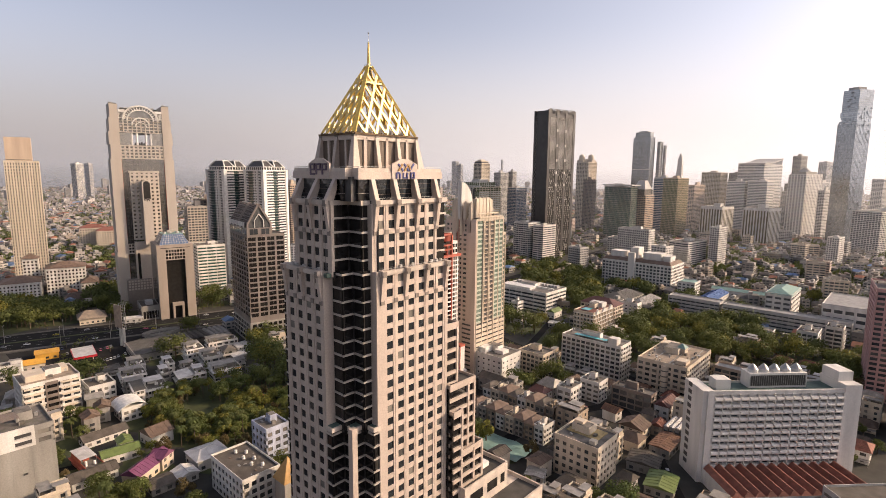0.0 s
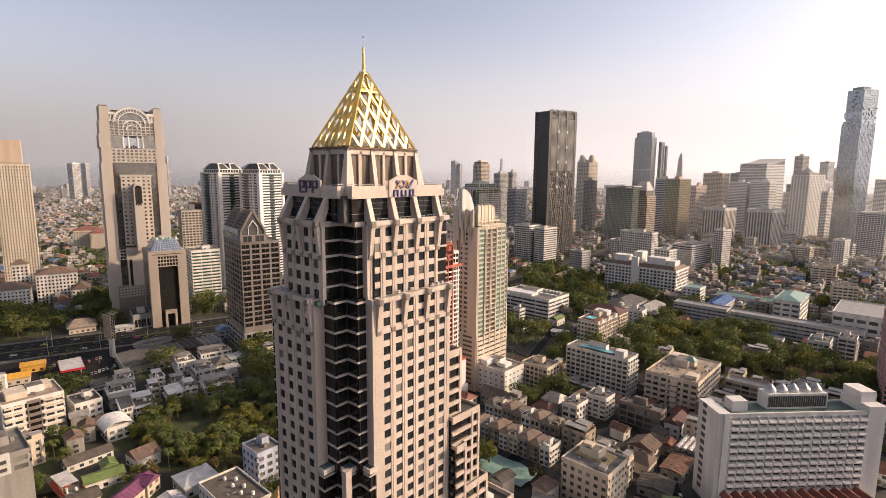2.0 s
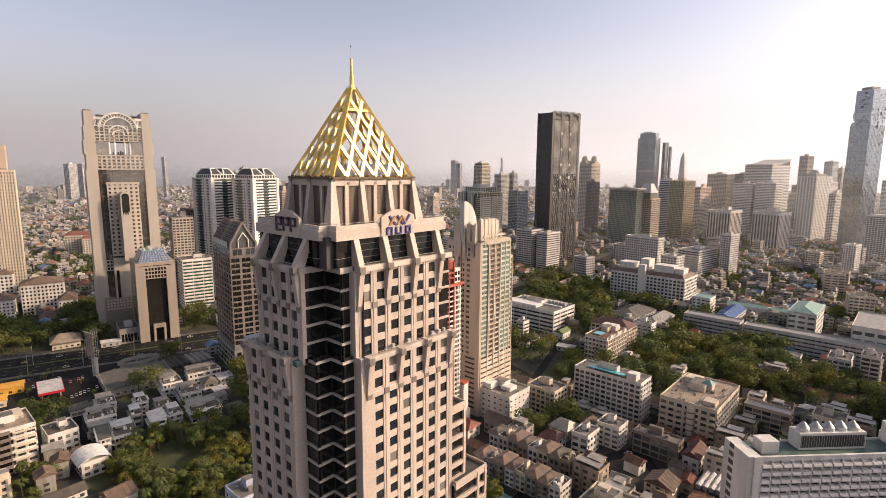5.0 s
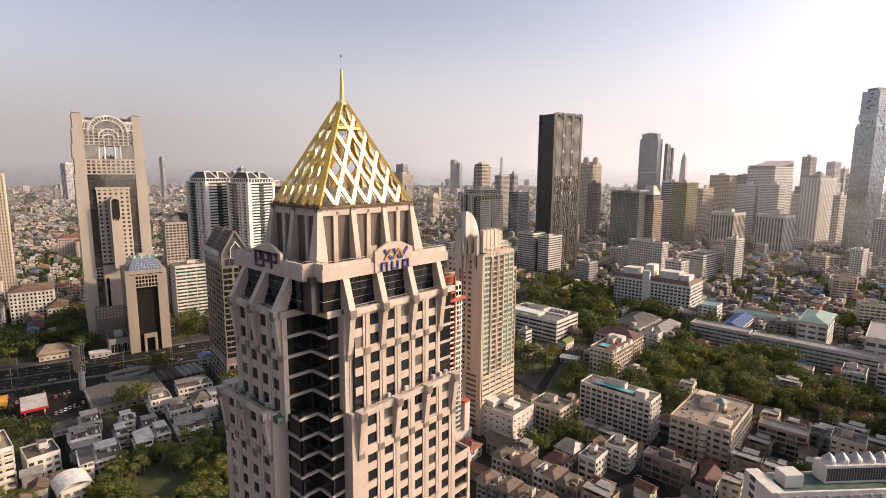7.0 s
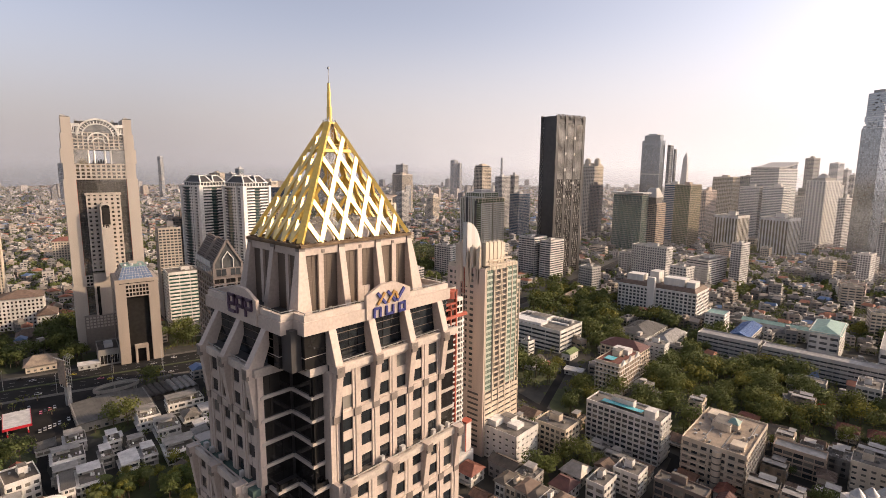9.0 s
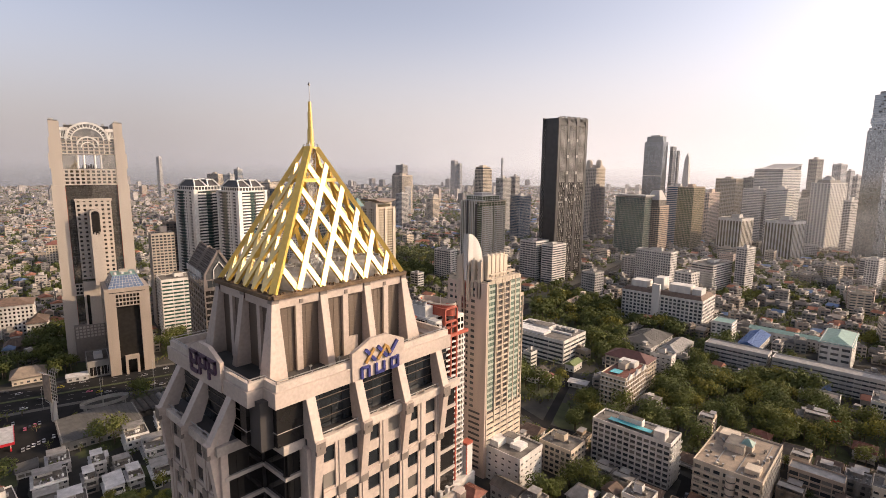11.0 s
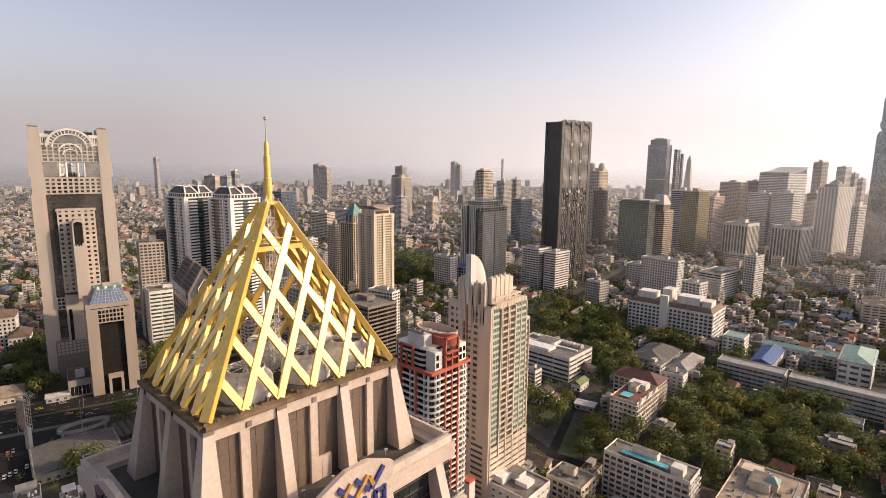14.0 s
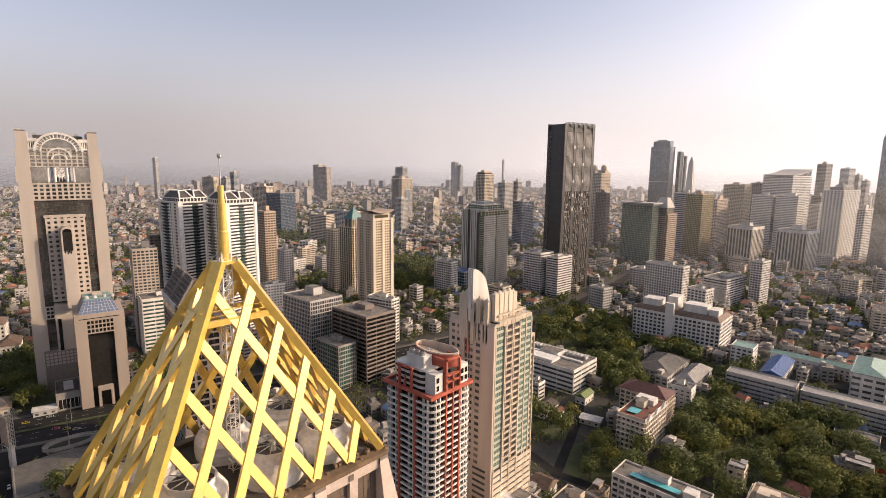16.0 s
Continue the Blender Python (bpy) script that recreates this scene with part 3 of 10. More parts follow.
def fin(cx, cy, ox, oy, corner):
    """A fin at the drum's side; (ox, oy) points outwards."""
    m = Mesh(STONE, STONE_DK)
    if corner:
        q = lambda e: sorted_quad(cx - ox * 0.9, cy - oy * 0.9, cx + ox * e, cy + oy * e)
        m.hexa(q(1.9), 139.1, q(0.12), 150.2)
        m.prism(q(0.2), 149.3, 150.25, 1)
    else:
        h = 0.62
        def q(e):
            return sorted_quad(cx - h - (0.3 if ox > 0 else 0), cy - h if ox else cy + 0.5, cx + h if oy else cx + e, cy + h if ox else cy - e) if ox else sorted_quad(cx - h, cy - e, cx + h, cy + 0.5)
        m.hexa(q(1.9), 139.1, q(0.12), 150.2)
        m.prism(q(0.2), 149.3, 150.25, 1)
    hpart("leaning_fin", m)


def sorted_quad(xa, ya, xb, yb):
    x0, x1, y0, y1 = min(xa, xb), max(xa, xb), min(ya, yb), max(ya, yb)
    return [(x0, y0), (x1, y0), (x1, y1), (x0, y1)]


for sx in (-1, 1):
    for sy in (-1, 1):
        fin(CX + sx * HX, CY + sy * HY, sx, sy, True)
for i in (1, 2):
    fin(CX + HX, CY - HY + 2 * HY * i / 3, 1, 0, False)
fin(CX, CY - HY, 0, -1, False)
mull = Mesh(STONE)
for i in (1, 3, 5):
    y = CY - HY + 2 * HY * i / 6
    mull.box(CX + HX - 0.7, y - 0.5, 139.0, CX + HX - 0.06, y + 0.5, 149.0)
for i in (1, 3):
    x = CX - HX + 2 * HX * i / 4
    mull.box(x - 0.45, CY - HY + 0.06, 139.0, x + 0.45, CY - HY + 0.7, 149.0)
hpart("mullion", mull, kind="stuff")
hut = Mesh(STONE)
hut.box(CX + HX - 0.45, CY - 0.3, 139.15, CX + HX - 0.12, CY + 2.3, 142.0)
hut.box(CX + HX - 0.12, CY + 0.95, 139.2, CX + HX - 0.08, CY + 1.05, 141.9)
hpart("access_door", hut, "pale double access door")
for y in (-7.6, -2.6, 1.2, 5.6, 9.4):
    post = Mesh(STEEL)
    post.beam((CX + HX + 1.5, CY + y, 139.2), (CX + HX + 1.5, CY + y, 140.0), 0.07, 0.07).box(CX + HX + 1.35, CY + y - 0.2, 139.9, CX + HX + 1.65, CY + y + 0.2, 140.12)
    hpart("floodlight", post, "small roof floodlight on a post")

# ---- gold lattice pyramid ----
RUST = material("rusty_gutter", (0.16, 0.105, 0.06), 0.95, vary=0.5, size=1.5, fine=0.3, bump=0.6)
Z0, Z1 = 150.9, 172.6
gutter = Mesh(RUST)
for a, b in (((CX - HX, CY - HY), (CX + HX, CY - HY)), ((CX + HX, CY - HY), (CX + HX, CY + HY)), ((CX + HX, CY + HY), (CX - HX, CY + HY)), ((CX - HX, CY + HY), (CX - HX, CY - HY))):
    gutter.beam((*a, 150.55), (*b, 150.55), 1.0, 0.5)
random.seed(4)
for k in range(90):
    u = random.uniform(-1, 1)
    x, y = (CX + HX - random.uniform(0, 0.8), CY + u * HY) if k % 2 else (CX + u * HX, CY - HY + random.uniform(0, 0.8))
    gutter.box(x - 0.15, y - 0.15, 150.7, x + 0.15, y + 0.15, 150.9 + random.uniform(0, 0.3))
hpart("gutter", gutter, "rusty gutter round the pyramid foot")
pit = Mesh(DECK)
pit.box(CX - HX + 0.3, CY - HY + 0.3, 150.3, CX + HX - 0.3, CY + HY - 0.3, 150.36)
hpart("pyramid_floor", pit)
APEX = Vector((CX, CY, Z1))
feet = [Vector((CX + sx * (HX - 0.35), CY + sy * (HY - 0.35), Z0)) for sx, sy in ((1, -1), (1, 1), (-1, 1), (-1, -1))]
for a in feet:
    r = Mesh(GOLD)
    out = Vector((a.x - CX, a.y - CY, 6)).normalized()
    r.beam(a, a.lerp(APEX, 0.935), 1.0, 0.7, out)
    hpart("ridge_beam", r)
N = 6
for i in range(4):
    A, B = feet[i], feet[(i + 1) % 4]
    nrm = (B - A).cross(APEX - A).normalized()
    for k in range(1, N):
        u = k / N
        P = A.lerp(B, u)
        for Q, lift in ((B.lerp(APEX, 1 - u), 0.06), (A.lerp(APEX, u), -0.06)):
            m = Mesh(GOLD)
            m.beam(P + nrm * lift, Q + nrm * lift, 0.8, 0.42, nrm)
            hpart("lattice_bar", m)
plat = Mesh(GOLD, STEEL)
zp = 166.2
s = (Z1 - zp) / (Z1 - Z0)
q = [Vector((CX + sx * HX * s * 0.95, CY + sy * HY * s * 0.95, zp)) for sx, sy in ((1, -1), (1, 1), (-1, 1), (-1, -1))]
for i in range(4):
    plat.beam(q[i], q[(i + 1) % 4], 0.3, 0.55)
    for z in (0.6, 1.1):
        plat.beam(q[i] * 0.98 + Vector((CX, CY, zp)) * 0.02 + Vector((0, 0, z)), q[(i + 1) % 4] * 0.98 + Vector((CX, CY, zp)) * 0.02 + Vector((0, 0, z)), 0.06, 0.06)
plat.box(CX - HX * s * 0.9, CY - HY * s * 0.3, zp - 0.1, CX + HX * s * 0.9, CY + HY * s * 0.3, zp, 1)
hpart("maintenance_platform", plat, "gold platform inside the lattice", "stuff")
mast = Mesh(TANK_WHITE)
w = 0.45
for sx, sy in ((1, 1), (1, -1), (-1, 1), (-1, -1)):
    mast.beam((CX + sx * w, CY + sy * w, 150.4), (CX + sx * w, CY + sy * w, 172.0), 0.09, 0.09)
for k in range(24):
    z = 150.6 + 0.9 * k
    for (ax, ay), (bx, by) in (((1, -1), (1, 1)), ((-1, -1), (1, -1)), ((-1, 1), (1, 1)), ((-1, -1), (-1, 1))):
        mast.beam((CX + ax * w, CY + ay * w, z), (CX + bx * w, CY + by * w, z), 0.06, 0.06)
        mast.beam((CX + ax * w, CY + ay * w, z), (CX + bx * w, CY + by * w, z + 0.9), 0.05, 0.05)
hpart("ladder_mast", mast, "white lattice ladder mast")
for x, y in ((-4.0, -7.2), (3.6, -5.6), (-3.8, 0.8), (3.7, 2.0), (-3.5, 7.6), (3.6, 8.2)):
    ob = thing("cooling_tower", (CX + x, CY + y, 150.36), 0, "round white fibreglass cooling tower on the plant deck", "cooling tower", "cooling towers in the pyramid")
    c = Mesh(TANK_WHITE)
    prof = [(2.75, 0), (2.9, 1.1), (2.85, 1.9), (2.5, 2.5), (2.1, 2.8), (2.05, 3.3), (1.9, 3.3), (1.9, 2.7)]
    n = 24
    for (r0, z0), (r1, z1) in zip(prof[:-1], prof[1:]):
        for j in range(n):
            a, b = 2 * math.pi * j / n, 2 * math.pi * (j + 1) / n
            k0 = 1 + 0.03 * (j % 2)
            k1 = 1 + 0.03 * ((j + 1) % 2)
            c.face([(r0 * k0 * math.cos(a), r0 * k0 * math.sin(a), z0), (r0 * k1 * math.cos(b), r0 * k1 * math.sin(b), z0), (r1 * k1 * math.cos(b), r1 * k1 * math.sin(b), z1), (r1 * k0 * math.cos(a), r1 * k0 * math.sin(a), z1)])
    part("shell", c, ob, "ribbed white shell")
    well = part("fan_well", Mesh(DARK_CL_VOID).ring(0, 0, 2.6, 2.72, 1.92, 1.92, 24), ob, "dark fan well")
    part("fan_motor", Mesh(STEEL).ring(0, 0, 2.72, 3.7, 0.35, 0.3, 10), well)
    for j in range(5):
        a = math.pi * j / 5
        part("grille_bar", Mesh(STEEL).beam((-1.95 * math.cos(a), -1.95 * math.sin(a), 3.3), (1.95 * math.cos(a), 1.95 * math.sin(a), 3.3), 0.07, 0.07), well)
spire = Mesh(GOLD)
for z0, z1, r0, r1 in ((171.3, 174.0, 0.50, 0.47), (174.0, 174.15, 0.47, 0.38), (174.15, 176.6, 0.38, 0.36), (176.6, 176.72, 0.36, 0.28), (176.72, 178.2, 0.28, 0.26)):
    spire.ring(CX, CY, z0, z1, r0, r1, 16)
spire.box(CX - 0.85, CY - 1.0, 171.05, CX + 0.85, CY + 1.0, 171.3)
hpart("spire", spire, "gold stepped spire")
clamp = Mesh(STEEL)
for sx, sy in ((1, 1), (1, -1), (-1, 1), (-1, -1)):
    clamp.ring(CX + sx * 0.72, CY + sy * 0.86, 171.3, 171.75, 0.1, 0.1, 8).beam((CX + sx * 0.72, CY + sy * 0.86, 171.6), (CX + sx * 0.3, CY + sy * 0.3, 171.9), 0.07, 0.07)
hpart("aviation_lamp", clamp, "small steel lamps and stays at the spire foot", "stuff")
rod = Mesh(STEEL)
rod.ring(CX, CY, 178.2, 180.7, 0.06, 0.05, 8)
rod.ring(CX, CY, 180.6, 180.75, 0.05, 0.2, 8).ring(CX, CY, 180.75, 180.95, 0.2, 0.2, 8).ring(CX, CY, 180.95, 181.1, 0.2, 0.05, 8)
hpart("lightning_rod", rod, "thin lightning rod with a ball")

# ---- stepped wing and podium on the far side ----
wing = Mesh(STONE, DECK, LEDGE)
wglass = Mesh(GLASS_DK)


def wing_tier(x0, x1, y0, y1, z0, z1, pier_at=()):
    wglass.box(x0, y0, z0, x1 - 0.6, y1 - 0.5, z1 - 0.5)
    k = 0
    z = z1 - 1.4
    wing.box(x0, y0, z, x1, y1, z1)
    while z - 3.93 > z0:
        z -= 3.93
        wing.box(x0, y0, z, x1, y1, z + 1.2)
        k += 1
    for y in (*pier_at, y1 - 0.9):
        wing.box(x1 - 1.2, y, z0, x1 + 0.12, y + 0.9, z1 - 0.03)
    pl = [(x0, y0), (x1, y0), (x1, y1), (x0, y1)]
    rim(wing, pl, z1, z1 + 0.9, 0.35, 0)
    wing.box(x0 + 0.4, y0 + 0.4, z1, x1 - 0.4, y1 - 0.4, z1 + 0.06, 1)


wing_tier(-140, -112.6, 124.6, 131.0, 8, 89.4)
wing_tier(-138, -110.3, 124.6, 137.8, 8, 69.0, (133.6,))
wing_tier(-136, -108.6, 124.7, 129.4, 8, 60.0)
wing_tier(-136, -108.9, 129.4, 141.0, 8, 44.5, (135.5,))
hpart("stepped_wing", wing, "lower stepped wing with deep floor bands", "stuff")
hpart("wing_glazing", wglass, "black ribbon windows", "stuff")
pod = Mesh(LEDGE, DECK, GLASS_DK)
pod.box(-135, 128.0, 0, -106.2, 152.8, 31.5)
rim(pod, [(-135, 128.0), (-106.2, 128.0), (-106.2, 152.8), (-135, 152.8)], 31.5, 33.0, 0.5)
pod.box(-134, 128.5, 31.5, -107, 152, 31.6, 1)
for y0, y1 in ((131, 138), (140.5, 146.5), (148.5, 151)):
    pod.box(-107, y0, 26.0, -106.17, y1, 29.6, 2)
pod.box(-135, 118.0, 0, -95.5, 160.5, 23.0)
rim(pod, [(-135, 118), (-95.5, 118), (-95.5, 160.5), (-135, 160.5)], 23.0, 24.4, 0.6)
pod.box(-106, 118.7, 23.0, -96.2, 159.8, 23.08, 1)
hpart("podium", pod, "granite podium with a flat terrace", "stuff")
pl = Mesh(STEEL, TANK_WHITE)
pl.box(-116, 144, 31.6, -111, 147.5, 33.4, 1).box(-118, 136, 31.6, -116.5, 143, 33.8, 0)
for i in range(6):
    pl.box(-114.5, 136.0 + i * 1.4, 31.6, -113.6, 136.7 + i * 1.4, 33.2, 0)
hpart("podium_plant", pl, "air handling units on the podium roof")

# ---- ground, road, pavements ----
KERB = material("dusty_paving_slabs", (0.11, 0.10, 0.088), 0.9, vary=0.35, size=4, fine=0.5)
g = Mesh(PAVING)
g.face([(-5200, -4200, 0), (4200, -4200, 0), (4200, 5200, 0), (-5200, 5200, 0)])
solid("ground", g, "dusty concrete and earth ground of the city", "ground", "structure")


def strip(pts, width):
    """Left and right edges of a band along a line of points."""
    left, right = [], []
    for i, p in enumerate(pts):
        a, b = Vector(pts[max(0, i - 1)]), Vector(pts[min(len(pts) - 1, i + 1)])
        d = (b - a).normalized()
        n = Vector((-d.y, d.x)) * width / 2
        left.append(tuple(Vector(p) + n)), right.append(tuple(Vector(p) - n))
    return left, right


def band_mesh(m, pts, width, z0, z1, k=0):
    l, r = strip(pts, width)
    for i in range(len(pts) - 1):
        m.prism([r[i], r[i + 1], l[i + 1], l[i]], z0, z1, k)


MAIN_ROAD = [(-640, -220), (-556, 0), (-530, 85), (-490, 215), (-440, 380), (-402, 545)]
FAR_ROAD = [(-402, 540), (-405, 690), (-428, 880), (-480, 1300), (-600, 2100)]
SIDE_ROADS = [([(-150, 160), (-152, 250), (-128, 300), (-135, 345), (-175, 352), (-225, 345), (-400, 400)], 7), ([(-66, 225), (-92, 262), (-128, 300)], 6),
              ([(-300, 10), (-285, 55), (-296, 58)], 5), ([(-336, 96), (-380, 96), (-420, 106), (-500, 145)], 5),
              ([(-380, 520), (-250, 560), (-100, 620), (80, 640)], 8), ([(-225, 345), (-250, 420), (-300, 520), (-400, 560)], 6)]
road = Mesh(ASPHALT)
band_mesh(road, MAIN_ROAD, 46, -0.4, 0.02)
band_mesh(road, FAR_ROAD, 15, -0.4, 0.018)
for i, (pts, w) in enumerate(SIDE_ROADS):
    band_mesh(road, pts, w, -0.4, 0.024 + 0.004 * i)
solid("road", road, "dark asphalt main road and lanes", "road", "structure")
marks = Mesh(MARKING)
l, r = strip(MAIN_ROAD, 16)
for line in (strip(MAIN_ROAD, 30)[0], strip(MAIN_ROAD, 30)[1], strip(MAIN_ROAD, 14)[0], strip(MAIN_ROAD, 14)[1]):
    for a, b in zip(line[:-1], line[1:]):
        n = int(math.dist(a, b) / 9)
        for k in range(n):
            p, q = Vector(a).lerp(Vector(b), k / n), Vector(a).lerp(Vector(b), (k + 0.4) / n)
            marks.beam((*p, 0.03), (*q, 0.03), 0.25, 0.02)
solid("road_markings", marks, "worn white lane dashes", "road marking", "stuff")
kerb = Mesh(KERB, LAWN)
band_mesh(kerb, MAIN_ROAD, 3.0, -0.2, 0.2, 1)
for line in strip(MAIN_ROAD, 50):
    band_mesh(kerb, line, 4.5, -0.2, 0.16, 0)
solid("pavement", kerb, "raised concrete pavement and median kerb", "pavement", "structure")

# ---- buildings of the city ----


def block(name, x, y, dx, dy, h, wall, glass, label, fh=3.4, bay=4.0, band=1.3, pier=0.9, proud=0.4, turn=0.0, category="building", roof=None, base=0.0, hut=True,
          balcony=0.0, panes=False, seed=1, group="", storeys_from=0.0, parent=None):
    """A building of floor slabs, piers and recessed panes. (x, y) is a corner; dx and dy run from it along its own axes."""
    rnd = random.Random(seed)
    ob = parent or thing(name, (x, y, base), turn, label, category, group)
    ox, oy = (0, 0) if parent is None else (x, y)
    x0, x1 = ox + min(0, dx), ox + max(0, dx)
    y0, y1 = oy + min(0, dy), oy + max(0, dy)
    zb = base if parent is not None else 0.0
    w = Mesh(wall)
    nf = max(1, round((h - storeys_from) / fh))
    f = (h - storeys_from) / nf
    if storeys_from:
        w.box(x0 + 0.1, y0 + 0.1, zb, x1 - 0.1, y1 - 0.1, zb + storeys_from)
    for k in range(nf + 1):
        z = zb + storeys_from + k * f
        w.box(x0, y0, z - band * 0.5 if k else z, x1, y1, z + band * 0.5)
    nx, ny = max(1, round((x1 - x0) / bay)), max(1, round((y1 - y0) / bay))
    for i in range(nx + 1):
        c = x0 + (x1 - x0) * i / nx
        a, b = max(x0, c - pier / 2), min(x1, c + pier / 2)
        for yy in (y0 + 0.02, y1 - proud - 0.25):
            if pier:
                w.box(a, yy, zb, b, yy + proud + 0.23, zb + h)
    for i in range(ny + 1):
        c = y0 + (y1 - y0) * i / ny
        a, b = max(y0, c - pier / 2), min(y1, c + pier / 2)
        for xx in (x0 + 0.02, x1 - proud - 0.25):
            if pier:
                w.box(xx, a, zb, xx + proud + 0.23, b, zb + h)
    part("wall", w, ob, kind="stuff")
    # solid core coloured near-black in place of unlit rooms
    lining = Mesh(DARK_CL_VOID)
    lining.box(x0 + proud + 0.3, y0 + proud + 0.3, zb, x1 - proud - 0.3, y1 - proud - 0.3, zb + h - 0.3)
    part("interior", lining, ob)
    g = Mesh(glass)
    gy, gx = {}, {}
    for k in range(nf):
        za, zc = zb + storeys_from + k * f + band * 0.5, zb + storeys_from + (k + 1) * f - band * 0.5
        for i in range(nx):
            a, b = x0 + (x1 - x0) * i / nx + pier / 2, x0 + (x1 - x0) * (i + 1) / nx - pier / 2
            if panes:
                me = gx.get("m") or Mesh(glass).box(0, 0, 0, b - a, 0.08, zc - za).data("window")
                gx["m"] = me
                part("window", me, ob, at=Matrix.Translation((a, y0 + proud, za)))
            else:
                g.face([(a, y0 + proud, za), (b, y0 + proud, za), (b, y0 + proud, zc), (a, y0 + proud, zc)])
        for i in range(ny):
            a, b = y0 + (y1 - y0) * i / ny + pier / 2, y0 + (y1 - y0) * (i + 1) / ny - pier / 2
            if panes:
                me = gy.get("m") or Mesh(glass).box(0, 0, 0, 0.08, b - a, zc - za).data("window")
                gy["m"] = me
                part("window", me, ob, at=Matrix.Translation((x1 - proud - 0.08, a, za)))
            else:
                g.face([(x1 - proud, a, za), (x1 - proud, b, za), (x1 - proud, b, zc), (x1 - proud, a, zc)])
    for k in range(nf):        # rear sides: one ribbon a storey
        za, zc = zb + storeys_from + k * f + band * 0.5, zb + storeys_from + (k + 1) * f - band * 0.5
        g.face([(x1, y1 - proud, za), (x0, y1 - proud, za), (x0, y1 - proud, zc), (x1, y1 - proud, zc)])
        g.face([(x0 + proud, y1, za), (x0 + proud, y0, za), (x0 + proud, y0, zc), (x0 + proud, y1, zc)])
    part("window_panes", g, ob, kind="stuff")
    if balcony:
        bal = Mesh(wall)
        for k in range(1, nf):
            z = zb + storeys_from + k * f
            for i in range(nx):
                a, b = x0 + (x1 - x0) * (i + 0.12) / nx, x0 + (x1 - x0) * (i + 0.88) / nx
                bal.box(a, y0 - balcony, z - 0.15, b, y0 + 0.1, z + 0.05).box(a, y0 - balcony, z, b, y0 - balcony + 0.12, z + 1.0)
            for i in range(ny):
                a, b = y0 + (y1 - y0) * (i + 0.12) / ny, y0 + (y1 - y0) * (i + 0.88) / ny
                bal.box(x1 - 0.1, a, z - 0.15, x1 + balcony, b, z + 0.05).box(x1 + balcony - 0.12, a, z, x1 + balcony, b, z + 1.0)
        part("balcony", bal, ob, kind="stuff")
    rf = Mesh(roof or ROOF_GREY, wall, STEEL)
    rf.box(x0 + 0.3, y0 + 0.3, zb + h, x1 - 0.3, y1 - 0.3, zb + h + band * 0.5 + 0.1)
    rim(rf, [(x0, y0), (x1, y0), (x1, y1), (x0, y1)], zb + h + band * 0.5, zb + h + band * 0.5 + 1.0, 0.3, 1)
    part("roof", rf, ob)
    zr = zb + h + band * 0.5 + 0.1
    if hut:
        hu = Mesh(wall, ROOF_GREY, STEEL)
        sx, sy = (x1 - x0), (y1 - y0)
        a, c = x0 + sx * rnd.uniform(0.25, 0.45), y0 + sy * rnd.uniform(0.3, 0.5)
        hh = rnd.uniform(2.6, 4.2) if h < 60 else rnd.uniform(4, 8)
        hu.box(a, c, zr, a + sx * 0.3, c + sy * 0.28, zr + hh, 0).box(a + 0.2, c + 0.2, zr + hh, a + sx * 0.3 - 0.2, c + sy * 0.28 - 0.2, zr + hh + 0.15, 1)
        for k in range(6):
            px, py = rnd.uniform(x0 + 1, x1 - 2.5), rnd.uniform(y0 + 1, y1 - 2.5)
            s = rnd.uniform(0.7, 1.8)
            hu.box(px, py, zr, px + s, py + s * rnd.uniform(0.6, 1.4), zr + rnd.uniform(0.7, 1.9), rnd.choice((0, 1, 2)))
        part("roof_plant", hu, ob, kind="stuff")
    return ob

# ---- towers of the skyline ----
gold = block("residential_tower", -630, 1215, -33, 40, 166, CREAM, GLASS_GREY, "gold-crowned cream apartment tower", turn=-6.1, seed=11, fh=3.3,bay=4.5,band=1.7,pier=1.7)
bluegl = block("glass_tower", -505, 1284, -46, 20, 226, GLASS_SILVER, GLASS_SILVER, "blue-grey glass office tower with a stepped top", turn=-8.6, seed=12, fh=4,bay=3,band=0.5,pier=0.2,hut=False)
bluegl2 = block("glass_tower", -492, 1312, -8, 13, 216, GREY_LT, GLASS_SILVER, "slim blue-grey glass slab", turn=-8.9, seed=13, fh=4,bay=3,band=0.5,pier=0.2,hut=False)
grnA = block("office_block", -446, 1050, -62, 24, 112, GREY, GLASS_GREEN, "green glass office block", turn=-7.9, seed=14, fh=4,bay=3,band=0.6,pier=0.2)
grnB = block("office_block", -430, 1085, -20, 34, 95, TAN, GLASS_GREY, "tan banded office tower", turn=-8.3, seed=15, fh=3.8,bay=5,band=1.6,pier=0.6)
gg = block("highrise", -402, 1186, -34, 46, 130, TAN, GLASS_OLIVE, "green and grey glass tower", turn=-9.5, seed=16, fh=3.8,bay=3,band=0.7,pier=0.3)
gg2 = block("residential_tower", -422.4, 1362.6, -18.3, 51.7, 112.4, PINK, GLASS_GREY, "pinkish apartment tower with rows of small windows", turn=-10.1, seed=17, fh=3.3,bay=5,band=1.2)
r1 = block("residential_tower", -397, 1476, -49, 37, 143, CREAM, GLASS_BRONZE, "white apartment tower with rows of small windows", turn=-11.2, seed=18, fh=3.3,bay=4,band=1.3)
r2a = block("highrise", -331, 1439, -44, 17, 122, WHITE, GLASS_SILVER, "pale banded office tower", turn=-14.1, seed=19, fh=3.8,bay=5,band=1.8,pier=0.3)
swoop = block("highrise", -312, 1530, -66, 90, 164, WHITE, GLASS_SILVER, "pale banded tower with a slanted roof", turn=-15.2, seed=20, fh=3.8,bay=8,band=1.7,pier=0.3,hut=False)
